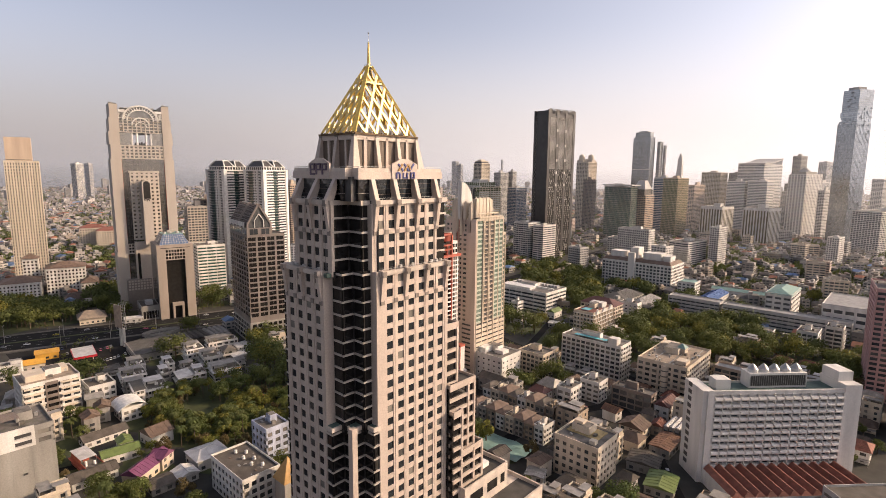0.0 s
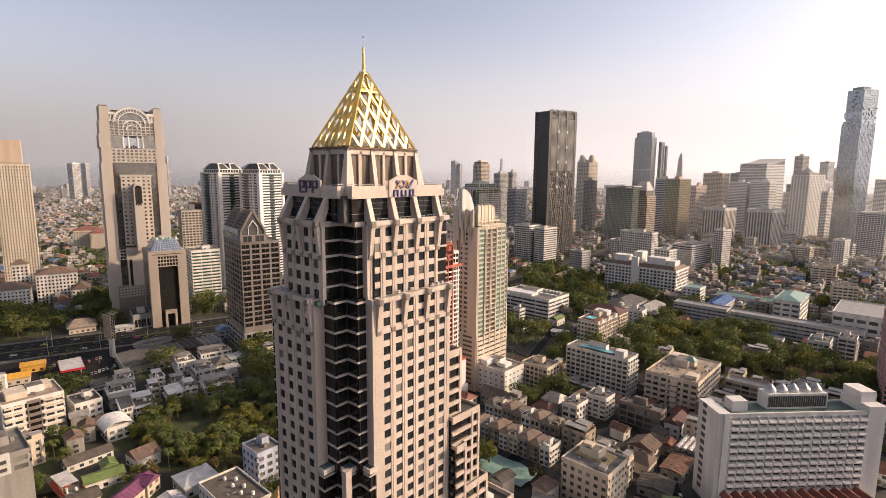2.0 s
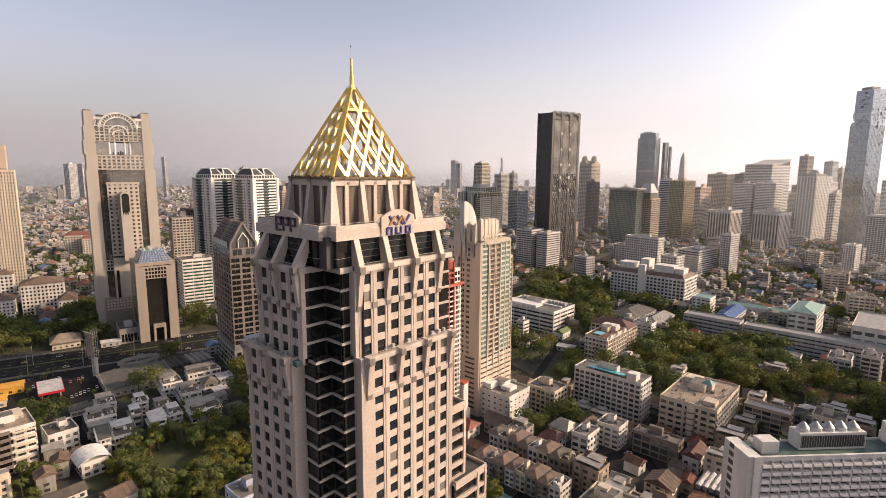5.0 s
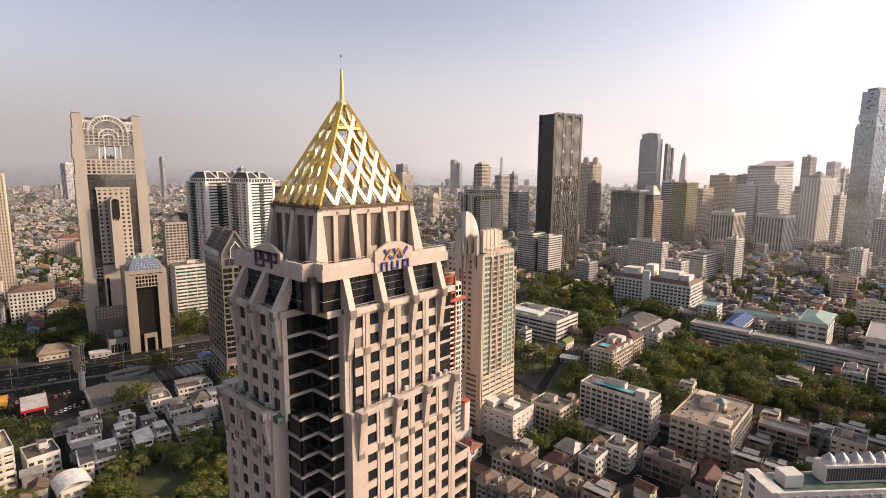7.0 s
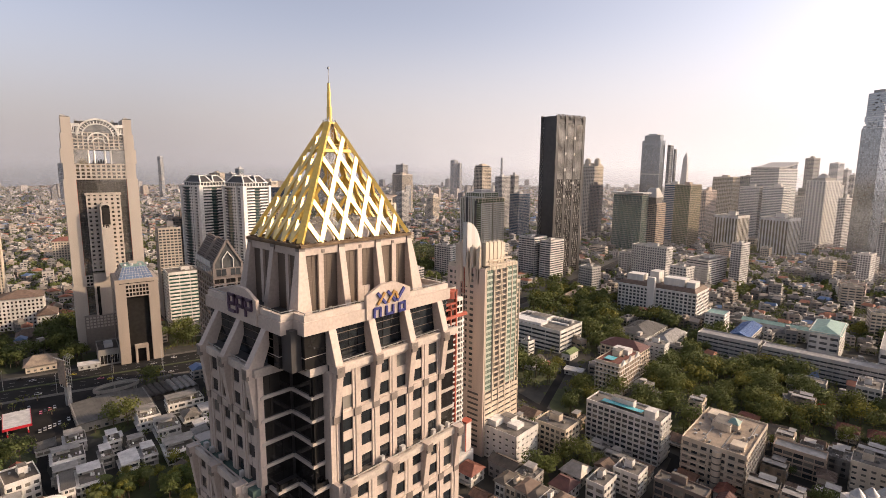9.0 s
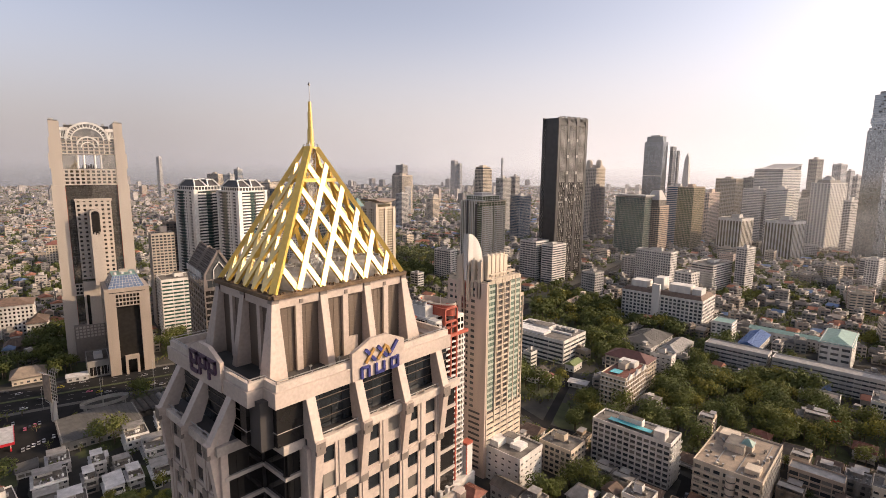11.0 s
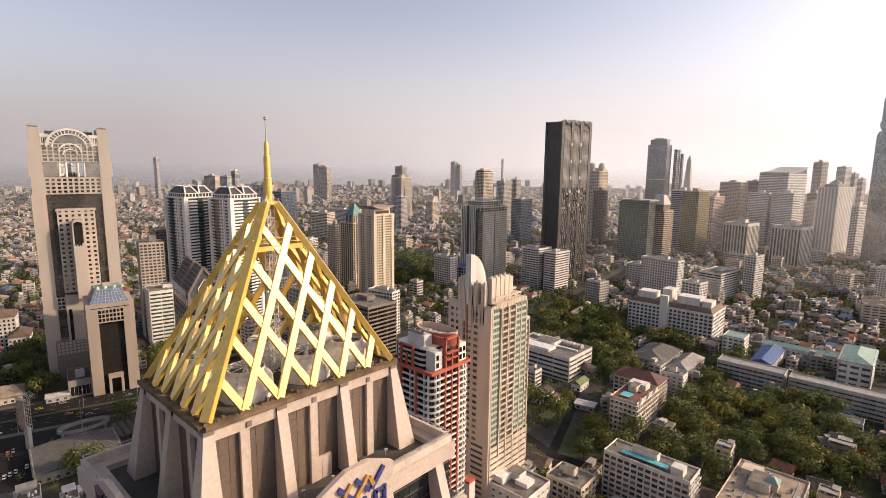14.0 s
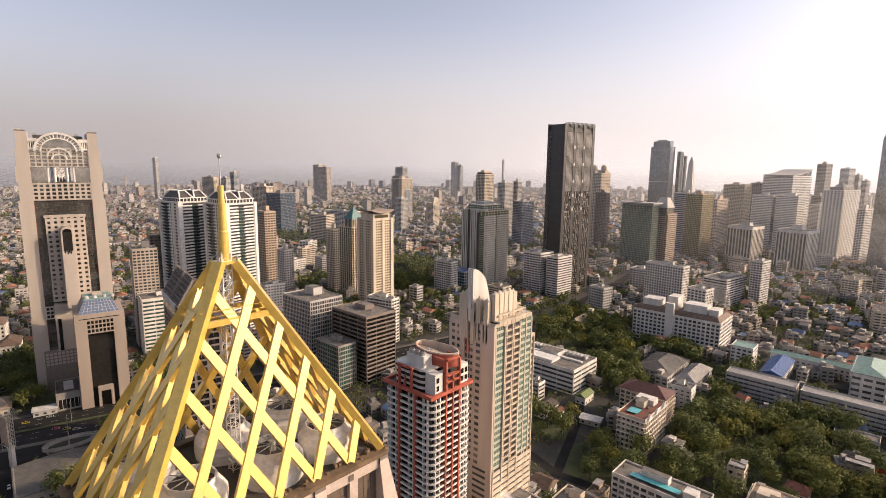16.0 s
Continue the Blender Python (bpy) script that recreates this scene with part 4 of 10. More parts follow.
r3 = block("residential_tower", -270.6, 1651.0, -23.8, 59.0, 95.0, GREY_LT, GLASS_SILVER, "grey apartment tower with rows of small windows", turn=-17.2, seed=21, fh=3.3,bay=5,band=1.2)
r4 = block("residential_tower", -202, 1390, -37, 66, 140, WHITE, GLASS_SILVER, "white ribbed apartment tower with a domed head", turn=-18.6, seed=22, fh=3.3,bay=6,band=1.2,pier=2.6)
r5 = block("residential_tower", -261.5, 2066.2, -33.2, 66.6, 116.3, WHITE, GLASS_SILVER, "far grey tower with rows of small windows", turn=-19.3, seed=23, fh=3.5,bay=5,band=1.2)
r6 = block("residential_tower", -56.7, 1168.8, -45.5, 99.7, 77.4, WHITE, GLASS_GREY, "white apartment slab with balconies", turn=-23.7, seed=24, fh=3.2,bay=4.5,band=1.2)
r7 = block("residential_tower", -89.3, 1749.2, -26.1, 109.9, 129.9, WHITE, GLASS_SILVER, "pale apartment tower with rows of small windows", turn=-23.6, seed=25, fh=3.3,bay=4.5,band=1.2)
yel = block("condominium_tower", -550.1, 689.6, -44.3, 56.9, 114.6, CREAM, GLASS_OLIVE, "grey and yellow-green condominium tower", turn=-1.6, seed=26, fh=3.2,bay=7.5,band=0.7,pier=1.2)
yel_b = block("condominium_tower", -810.5, 1020.6, -25.4, 32.3, 160.9, CREAM, GLASS_GREY, "cream condominium tower with rows of small windows", turn=-1.6, seed=27, fh=3.2,bay=4,band=1.1)
far1 = block("condominium_tower", -865.2, 1174.0, -23.8, 34.5, 138.4, GREY_LT, GLASS_GREY, "round-topped pale tower with rows of small windows", turn=-2.4, seed=28, fh=3.3,bay=4,band=1.1)
far1b = block("condominium_tower", -858.5, 1220.7, -18.0, 17.8, 141.6, GREY_LT, GLASS_GREY, "round-topped pale tower with rows of small windows", turn=-3.0, seed=29, fh=3.3,bay=4,band=1.1)
far2 = block("glass_tower", -746.9, 1078.9, -27.9, 42.7, 102.4, GREY_LT, GLASS_BLUE, "dark blue glass tower", turn=-3.1, seed=30, fh=3.6,bay=3,band=0.6,pier=0.3)
med = block("medical_building", -472.9, 719.5, -29.2, 32.8, 58.1, WHITE, GLASS_GREY, "white balconied hospital block", turn=-3.7, seed=31, fh=3.4,bay=5,band=1.5,pier=0.4)
med2 = block("medical_building", -446.8, 723.2, -19.5, 34.3, 55.1, WHITE, GLASS_GREY, "white hospital wing with ribbon windows", turn=-4.3, seed=32, fh=3.4,bay=12,band=1.7,pier=0.3)
w12 = block("office_block", -293.9, 761.6, -50.6, 16.8, 57.8, WHITE, GLASS_GREY, "white office block with gridded windows", turn=-8.6, seed=33, fh=3.4,bay=3.4,band=1.3,pier=1.2)
step = block("office_block", -260.6, 832.8, -31.1, 56.5, 36.0, WHITE, GLASS_GREY, "white terraced office block with ribbon windows", turn=-10.0, seed=34, fh=3.2,bay=12,band=1.5,pier=0.3)
step2 = block("office_block", -316, 1207, -46, 51, 69, WHITE, GLASS_BRONZE, "grey arcaded block with tall white piers", turn=-11.1, seed=35, fh=80,bay=5.5,band=4.4,pier=2.4)
step3 = block("office_block", -228, 1192, -50, 47, 71, WHITE, GLASS_BRONZE, "grey arcaded block with tall white piers", turn=-15.0, seed=36, fh=80,bay=5.5,band=4.4,pier=2.4)
wed = block("office_block", -230.4, 874.0, -14.4, 25.5, 58.6, WHITE, GLASS_GREY, "narrow white block with a stepped gabled head", turn=-11.7, seed=37, fh=3.3,bay=3.5,band=1.4)
lf1 = block("condominium_tower", -2841.5, 651.5, -25.8, 43.8, 163.1, WHITE, GLASS_GREY, "far cream tower with rows of small windows", turn=34.6, seed=38, fh=3.5,bay=6,band=1.2)
lf2 = block("condominium_tower", -2914.5, 720.3, -24.2, 23.1, 164.1, GREY_LT, GLASS_SILVER, "far dark tower with rows of small windows", turn=33.6, seed=39, fh=3.5,bay=6,band=1.2)
lf3 = block("condominium_tower", -2739.7, 1016.1, -16.8, 18.3, 198.5, GREY_LT, GLASS_SILVER, "far slim tower with rows of small windows", turn=27.2, seed=40, fh=3.5,bay=6,band=1.0)
rf1 = block("condominium_tower", -1977.1, 2257.5, -30.1, 28.9, 197.8, GREY_LT, GLASS_SILVER, "far blue-grey tower with rows of small windows", turn=-0.5, seed=41, fh=4,bay=6,band=1.0)
rf2 = block("condominium_tower", -1955.8, 2277.0, -17.1, 19.4, 181.8, GREY_LT, GLASS_SILVER, "far blue-grey tower with rows of small windows", turn=-0.7, seed=42, fh=4,bay=6,band=1.0)
rf3 = block("condominium_tower", -1963.8, 2676.6, -9.0, 11.2, 217.7, GREY_LT, GLASS_SILVER, "far needle tower with rows of small windows", turn=-2.5, seed=43, fh=4,bay=6,band=1.0)
rf4 = block("condominium_tower", -1385.6, 1307.4, -46.8, 54.1, 133.9, CREAM, GLASS_GREY, "cream condominium pair with rows of small windows", turn=4.2, seed=44, fh=3.4,bay=5,band=1.2)
rf5 = block("condominium_tower", -1093.9, 1032.2, -21.7, 26.1, 93.4, GREY_LT, GLASS_GREY, "pale grey condominium with rows of small windows", turn=4.2, seed=45, fh=3.3,bay=4.5,band=1.2)
rf6 = block("office_block", -1135.6, 1197.4, -26.4, 28.8, 71.1, CREAM, GLASS_GREY, "cream block with rows of small windows", turn=1.0, seed=46, fh=3.4,bay=5,band=1.3)
rf7 = block("office_block", -2521.8, 1758.4, -38.3, 51.0, 175.3, CREAM, GLASS_GREY, "far cream slab with rows of small windows", turn=12.6, seed=47, fh=4,bay=6,band=1.3)
rf8 = block("glass_tower", -1326.0, 819.5, -50.3, 57.2, 103.1, GREY, GLASS_BLUE, "blue glass block with rows of small windows", turn=15.8, seed=48, fh=4,bay=3,band=0.5,pier=0.2)

for x, y, dx, dy, h, wall, glass, label, kw in (
        (-426, 1210, -40, 22, 130, WHITE, GLASS_BLUE, "pale office tower with dark ribbon windows", dict(fh=3.9, bay=40, band=1.6, pier=0.3, turn=-9)),
        (-404, 1700, -34, 34, 143, GREY, GLASS_GREY, "grey tower behind the banded offices", dict(fh=3.6, bay=5, band=1.2, turn=-12)),
        (-282, 1427, -44, 35, 124, WHITE, GLASS_SILVER, "pale banded office wing", dict(fh=3.8, bay=44, band=1.8, pier=0.3, turn=-14)),
        (-319, 1470, -16, 14, 119, GREY, GLASS_DK, "dark glass link between banded office wings", dict(fh=4, bay=3, band=0.4, pier=0.2, turn=-14, hut=False)),
        (-304, 1968, -24, 40, 197, GREY, GLASS_GREY, "dark grey tower in the haze", dict(fh=4, bay=5, band=1.2, turn=-15)),
        (-276, 1710, -23, 38, 115, GREY, GLASS_GREY, "grey banded tower in the haze", dict(fh=3.6, bay=6, band=1.5, pier=0.5, turn=-15)),
        (-286, 2372, -28, 43, 186, GREY_LT, GLASS_SILVER, "far pale tower with a flat head", dict(fh=4, bay=6, band=1.2, turn=-18)),
        (-262, 2425, -18, 29, 164, GREY_LT, GLASS_SILVER, "far slim pale tower", dict(fh=4, bay=6, band=1.2, turn=-18)),
        (-229, 2277, -15, 25, 147, GREY_LT, GLASS_GREY, "far narrow grey tower", dict(fh=4, bay=6, band=1.2, turn=-18)),
        (-165, 1379, -13, 34, 106, WHITE, GLASS_GREY, "narrow white apartment tower with balconies", dict(fh=3.2, bay=5, band=1.3, turn=-18)),
        (-485, 1326, -5, 6, 207, GREY_LT, GLASS_SILVER, "slender blue-grey glass blade tower", dict(fh=4, bay=3, band=0.5, pier=0.2, turn=-8.6, hut=False)),
        (-608, 1203, -27, 15, 123, BROWN_ST, GLASS_GREY, "brown tower before the gold-crowned one", dict(fh=3.4, bay=4, band=1.2, turn=-6)),
        (-1628, 782, -48, 18, 138, CREAM, GLASS_GREY, "cream slab tower among the far houses", dict(fh=3.4, bay=5, band=1.3, turn=15)),
        (-1569, 791, -30, 16, 137, GREY_LT, GLASS_SILVER, "pale slab tower among the far houses", dict(fh=3.4, bay=5, band=1.3, turn=15)),
        (-1660, 860, -18, 20, 152, GREY_LT, GLASS_BLUE, "blue-grey tower among the far houses", dict(fh=3.6, bay=4, band=0.8, turn=15)),
        (-1388, 814, -52, 23, 118, CREAM, GLASS_GREY, "broad cream apartment slab", dict(fh=3.3, bay=5, band=1.5, turn=12)),
        (-1101, 802, -50, 28, 62, CREAM, GLASS_GREY, "cream office slab with ribbon windows", dict(fh=3.6, bay=12, band=1.8, pier=0.5, turn=12)),
        (-1260, 1007, -108, 30, 48, WHITE, GLASS_GREY, "long low white slab block", dict(fh=3.6, bay=8, band=1.7, pier=0.8, turn=12)),
        (-2200, 1584, -53, 30, 166, CREAM, GLASS_GREY, "far cream apartment pair", dict(fh=4, bay=6, band=1.3, turn=12)),
        (-1826, 1727, -45, 33, 170, GREY_LT, GLASS_GREY, "far grey tower of a group of three", dict(fh=4, bay=6, band=1.3, turn=5)),
        (-1610, 1519, -51, 38, 136, BROWN_ST, GLASS_GREY, "far brown tower of a group of three", dict(fh=3.6, bay=5, band=1.3, turn=5)),
        (-1384, 1322, -38, 28, 97, GREY_LT, GLASS_BLUE, "blue-grey tower of a group of three", dict(fh=3.4, bay=4, band=0.9, turn=5)),
        (-732, 471, -20, 16, 60, WHITE, GLASS_GREY, "white mid-rise block with small windows", dict(fh=3.3, bay=4, band=1.6, pier=1.4, turn=5))):
    block("highrise", x, y, dx, dy, h, wall, glass, label, seed=int(-x), group="towers of the skyline", **kw)

m = Mesh(WHITE, DARK_CL_VOID, GLASS_OLIVE, GREY_LT)
for i in range(10):
    m.box(-44.3 + i * 3.4, -0.9, 0, -43.3 + i * 3.4, 0.2, 116, 0)
m.box(-32, -1.1, 0, -29, 0.1, 117, 1).box(-14, -1.3, 0, -9.5, 0.1, 112, 1).box(-9.5, -1.6, 0, -0.3, 0.2, 108, 3)
for k in range(33):
    m.box(-0.3, 1, 4 + 3.2 * k, 1.1, 24, 5.3 + 3.2 * k, 0).box(-0.3, 28, 4 + 3.2 * k, 1.1, 55, 5.3 + 3.2 * k, 0)
    m.box(-9.4, -1.75, 4 + 3.2 * k, -0.4, -1.5, 6.2 + 3.2 * k, 2)
part("pier", m, yel, "white ribs and balcony bands", "stuff")
m = Mesh(WHITE, GLASS_OLIVE, GREY_LT)
m.box(-38, 6, 115.5, -6, 48, 123, 1)
for k in range(3):
    m.box(-39 + k, 5 + k, 117 + 3 * k, -5 - k, 49 - k, 117.9 + 3 * k, 0)
for i in range(8):
    m.box(-38.4 + 4.5 * i, 5.6, 115, -37.6 + 4.5 * i, 6.2, 124.5, 0).box(-6.2, 6 + 5.8 * i, 115, -5.6, 6.8 + 5.8 * i, 124.5, 0)
m.box(-30, 14, 123, -14, 38, 128, 2).box(-42, 2, 116.2, 1.5, 4, 117, 0)
part("stepped_head", m, yel, "stepped glazed head with white frames", "stuff")
m = Mesh(DARK_CL_VOID, CREAM)
m.box(-24, 3, 161, -3, 29, 166, 0).box(-25, 2, 166, -2, 30, 167.2, 1).box(-18, 8, 167.2, -8, 24, 171, 1)
part("stepped_head", m, yel_b, "dark recessed top storey under a cream slab", "stuff")

# ---- landmark towers ----
met = block("residential_tower", -462.8, 756, -34, 58, 230, DARK_CL_VOID, GLASS_DK, "dark residential tower with pale panel slots between black piers", fh=3.4, bay=2.4, band=0.9, pier=0.7, turn=-13, hut=False)
m = Mesh(DARK_CL_VOID)
for i in range(4):
    y = 58 * i / 3
    m.box(-1, y - 2.6, 0, 0.5, y + 2.6, 241)
m.box(-34.4, -0.5, 0, -32, 58.5, 241).box(-34, 2, 230, -1, 56, 240).box(-26, -0.6, 0, -3, 0.4, 240)
for j in range(22):
    m.box(0.0, j * 2.7, 236, 0.6, j * 2.7 + 1.3, 242.5)
part("pier", m, met, "black piers", "stuff")
m = Mesh(GREY_LT, GREY)
rnd = random.Random(5)
for i in range(3):
    c = 58 * (i + 0.5) / 3
    for e in (-5.6, -3.4, -1.2, 1.2, 3.4, 5.6):      # tall louvre lines over chequered slots
        m.box(-0.2, c + e - 0.4, 146, 0.34, c + e + 0.4, 229, 0)
    for j in range(40):
        z = 10 + j * 3.4
        for n, e in enumerate((-6.4, -4.8, -3.2, -1.6, 0, 1.6, 3.2, 4.8, 6.4)):
            if (j // 2 + n) % 3 == 0 and rnd.random() < 0.75 or rnd.random() < 0.1:
                m.box(-0.2, c + e - 0.5, z, 0.3, c + e + 0.5, z + 2.2, rnd.choice((0, 1, 1)))
for z in (118, 138, 158, 182, 206):
    for c in (19.3, 38.7):
        m.box(0.4, c - 1.6, z, 0.6, c + 1.6, z + 4.4, 0)
for j in range(62):
    for n in range(3):
        if (j + n) % 2:
            m.box(-32 + n * 1.8, -0.75, 14 + j * 3.4, -30.9 + n * 1.8, -0.4, 16.6 + j * 3.4, 1)
part("slot_panel", m, met, "pale slot panels", "stuff")

GLASS_PALE = window_glass("pale_silver_glass", (0.46, 0.50, 0.54), blinds=0.06, rough=0.14, blind=(0.40, 0.42, 0.44), spec=1.0, metal=0.7)
maha = block("glass_tower", -118, 1300, -38, 36, 238, GLASS_PALE, GLASS_PALE, "tall silver glass tower with a stepped eroded edge", fh=4, bay=3.2, band=0.5, pier=0.25, turn=-34, hut=False)
m = Mesh(GLASS_PALE, GREY_LT)
for z0, z1, x0 in ((238, 252, -31), (252, 262, -35), (262, 303, -33)):
    m.box(x0, 0.3, z0, -0.3, 35, z1, 0)
for k in range(16):
    m.box(-33.2, 0.1, 240 + 4 * k, -0.1, 35.2, 240.4 + 4 * k, 1)
part("upper_shaft", m, maha, "narrower upper glass shaft", "stuff")
# dark boxes on the glass paint the shade of cut-out loggias
m = Mesh(DARK_CL_VOID)
rnd = random.Random(19)
for k in range(26):
    z, a = rnd.choice((rnd.uniform(238, 250), rnd.gauss(284, 7), rnd.gauss(120, 12))), rnd.uniform(-31, -6)
    m.box(a, -0.45, z, a + rnd.uniform(1.5, 6), 0.2, z + rnd.uniform(1.2, 3.0))
part("loggia", m, maha, "dark boxes painted as shaded loggias", "stuff")
m = Mesh(GREY_LT, GLASS_PALE)
rnd = random.Random(9)
for k in range(240):
    z = rnd.choice((rnd.gauss(250, 14), rnd.gauss(105, 22), rnd.gauss(60, 20)))
    a, s = rnd.uniform(-36, 33), rnd.uniform(2.0, 4.2)
    if a < 0:
        m.box(a, -rnd.uniform(0.3, 1.4), z, a + s, 1, z + s, 1)
    else:
        m.box(-1, a, z, rnd.uniform(0.3, 1.4), a + s, z + s, 1)
m.box(-30, 8, 300, -10, 28, 309, 0)
part("eroded_edge", m, maha, "projecting glass boxes", "stuff")

slab = block("hotel_tower", -768, 108, -32, 32, 147, CREAM, GLASS_GREY, "cream slab tower with a narrower head", fh=3.6, bay=2.4, band=1.2, pier=1.5, turn=-11, hut=False)
m = Mesh(TAN, GLASS_GREY)
m.box(-30, 2, 147.6, -3, 26, 175)
m.box(-29.8, 2.3, 149.4, -2.9, 25.7, 150.0, 1)
part("head", m, slab, "tan upper storeys")

# twin condominium towers
TEAL_STRIP = window_glass("teal_stair_glass", (0.03, 0.055, 0.055), blinds=0.2, blind=(0.08, 0.12, 0.11))
for x, y, s in ((-638.4, 299.2, 3), (-588.7, 324.1, 4)):
    tw = block("condominium_tower", x, y, -35, 35, 139, TANK_WHITE, GLASS_GREY, "white twin condominium tower with stacked balconies and a sloped crown", fh=3.2, bay=17.5, band=0.5, pier=1.2, turn=10, seed=s, group="twin condominium towers", hut=False)
    for a0, a1, face in ((3.2, 13.2, "x"), (20.2, 32.0, "x"), (-32.0, -27.0, "y"), (-18.5, -12.5, "y"), (-9.5, -4.5, "y")):
        m = Mesh(TANK_WHITE)
        for k in range(1, 43):
            z = 139 * k / 43
            if face == "x":
                m.box(-0.1, a0, z - 0.2, 1.5, a1, z).box(1.38, a0, z, 1.5, a1, z + 1.45)
            else:
                m.box(a0, -1.4, z - 0.2, a1, 0.1, z).box(a0, -1.4, z, a1, -1.28, z + 1.45)
        part("balcony", m, tw, "stack of white balconies", "stuff")
    for a0, a1, face in ((13.6, 19.8, "x"), (-26.4, -19.2, "y")):
        m = Mesh(TEAL_STRIP, GREY)
        for k in range(43):
            z = 139 * k / 43
            if face == "x":
                m.box(-0.3, a0 + 0.6, z + 0.35, 0.35, a1 - 0.6, z + 3.2, 0).box(-0.3, a0, z, 0.45, a1, z + 0.35, 1)
            else:
                m.box(a0 + 0.6, -0.35, z + 0.35, a1 - 0.6, 0.3, z + 3.2, 0).box(a0, -0.45, z, a1, 0.3, z + 0.35, 1)
        part("stair_glazing", m, tw, "teal glazed stair strip", "stuff")
    for x0, y0, x1, y1 in ((-3.2, -1.7, 1.7, 2.8), (-0.4, 32.3, 1.6, 35.3), (-35.3, -1.6, -32.5, 0.3), (-12.3, -1.5, -9.8, 0.2)):
        part("corner_pier", Mesh(TANK_WHITE).box(x0, y0, 0, x1, y1, 141), tw)
    m = Mesh(TANK_WHITE, DARK_CL_VOID, GREY_LT, GLASS_GREY)
    m.box(-35.8, -1.8, 139.6, 1.8, 35.8, 140.6, 0).box(-32, 2, 140.6, -2, 33, 143.8, 3)
    for i in range(9):
        m.box(-2.2, 2 + 3.8 * i, 140.6, -1.7, 2.7 + 3.8 * i, 143.8, 0).box(-32 + 3.7 * i, 1.7, 140.6, -31.3 + 3.7 * i, 2.2, 143.8, 0)
    m.box(-33.2, 0.8, 143.8, -0.8, 34.2, 144.6, 0)
    for y0 in (2.5, 18.5):
        m.hexa([(-31, y0), (-3, y0), (-3, y0 + 13.5), (-31, y0 + 13.5)], 144.6, [(-24, y0 + 3.5), (-10, y0 + 3.5), (-10, y0 + 10), (-24, y0 + 10)], 151.2, 1)
        for i in (y0 - 0.3, y0 + 13.8):
            j = y0 + (3.4 if i < y0 + 5 else 10.1)
            m.beam((-1.8, i, 144.6), (-9.5, j, 151.8), 1.2, 0.9, (1, 0, 1), 0).beam((-32.2, i, 144.6), (-24.5, j, 151.8), 1.2, 0.9, (-1, 0, 1), 0)
        m.box(-10.4, y0 + 3, 151.0, -9.3, y0 + 10.5, 152.0, 0).box(-24.7, y0 + 3, 151.0, -23.6, y0 + 10.5, 152.0, 0)
        m.box(-24, y0 + 3, 151.0, -10, y0 + 3.9, 151.8, 2)
    part("crown", m, tw, "dark sloped crown with white frames", "stuff")

block("apartment_tower", -636, 252, -20, 22, 96, STONE_PALE, GLASS_GREY, "grey-tan apartment tower with an arched head", fh=3.1, bay=4, band=1.3, pier=1.0, turn=-11)
block("apartment_tower", -700, 290, -20, 24, 100, BROWN_ST, GLASS_GREY, "brown apartment tower behind the arched one", fh=3.1, bay=4, band=1.2, pier=1.0, turn=-11)
block("office_block", -600, 246, -30, 30, 54, WHITE, GLASS_GREEN, "white office block with green windows", fh=3.6, bay=9, band=1.8, pier=0.5, turn=-11)
block("apartment_tower", -691, 421, -21, 16, 119, TAN, GLASS_GREY, "tan gabled apartment tower", fh=3.1, bay=4, band=1.3)

# the arched office tower with a hole near its head
uc = thing("office_tower", (-583.5, 162.5, 0), -11.3, "pale stone office tower with a pierced head and an arched crown", "skyscraper")
D = 30
for lo, hi, out in ((8.2, 1.0, -1), (41.2, 48.0, 1)):
    for z0, z1, e in ((0, 58, 1.4), (58, 150, 0.9), (150, 164, 0.0), (164, 176, 0.9), (176, 189, 0.0), (189, 202, -0.9)):
        p = Mesh(STONE_PALE)
        a, b = sorted((lo, hi + out * e))
        p.box(-D, a, z0, 0, b, z1 - 0.02)
        part("side_pier", p, uc, "pale stone side pier")
    part("pier_cap", Mesh(DARK_CL_VOID, GREY_LT).box(-D + 1, min(lo, hi) + 0.8, 202, -1, max(lo, hi) - 0.8, 202.8).box(-8, min(lo, hi) + 1.2, 202.8, -5, max(lo, hi) - 3, 204.0, 1), uc)
part("glazing", Mesh(GLASS_MIRROR).box(-D + 0.5, 8.2, 0, -1.4, 41.2, 150), uc, "dark mirror glass curtain between the piers")
part("red_reveal", Mesh(RED_PAINT).box(-1.4, 8.2, 0, -0.2, 8.35, 150).box(-1.4, 41.05, 0, -0.2, 41.2, 150), uc, "thin dark red reveal beside the glass")
m = Mesh(DARK_CL_VOID)                # fine glazing bars over the dark glass
for k in range(38):
    m.box(-1.6, 8.2, 4 + k * 3.9, -1.3, 41.2, 4.22 + k * 3.9)
for i in range(18):
    m.box(-1.6, 8.2 + i * 33 / 17 - 0.06, 0, -1.31, 8.2 + i * 33 / 17 + 0.06, 150)
part("glazing_bar", m, uc, kind="stuff")
m = Mesh(STONE_PALE, GLASS_MIRROR)      # window grid under the opening
m.box(-D + 1, 8.2, 150.2, -1.5, 41.2, 163, 1)
for k in range(5):
    m.box(-4, 8.2, 150 + k * 3.05, -0.3, 41.2, 151.2 + k * 3.05)
for i in range(11):
    y = 8.2 + i * 3.3
    m.box(-4, max(8.2, y - 0.65), 150, -0.28, min(41.2, y + 0.65), 163.4)
part("window_grid", m, uc, "stone window grid", "stuff")
m = Mesh(STONE_PALE, GLASS_MIRROR, WHITE)      # pale glazed storeys under the crown
m.box(-D + 1, 8.2, 175.6, -1.6, 41.2, 189.5, 1)
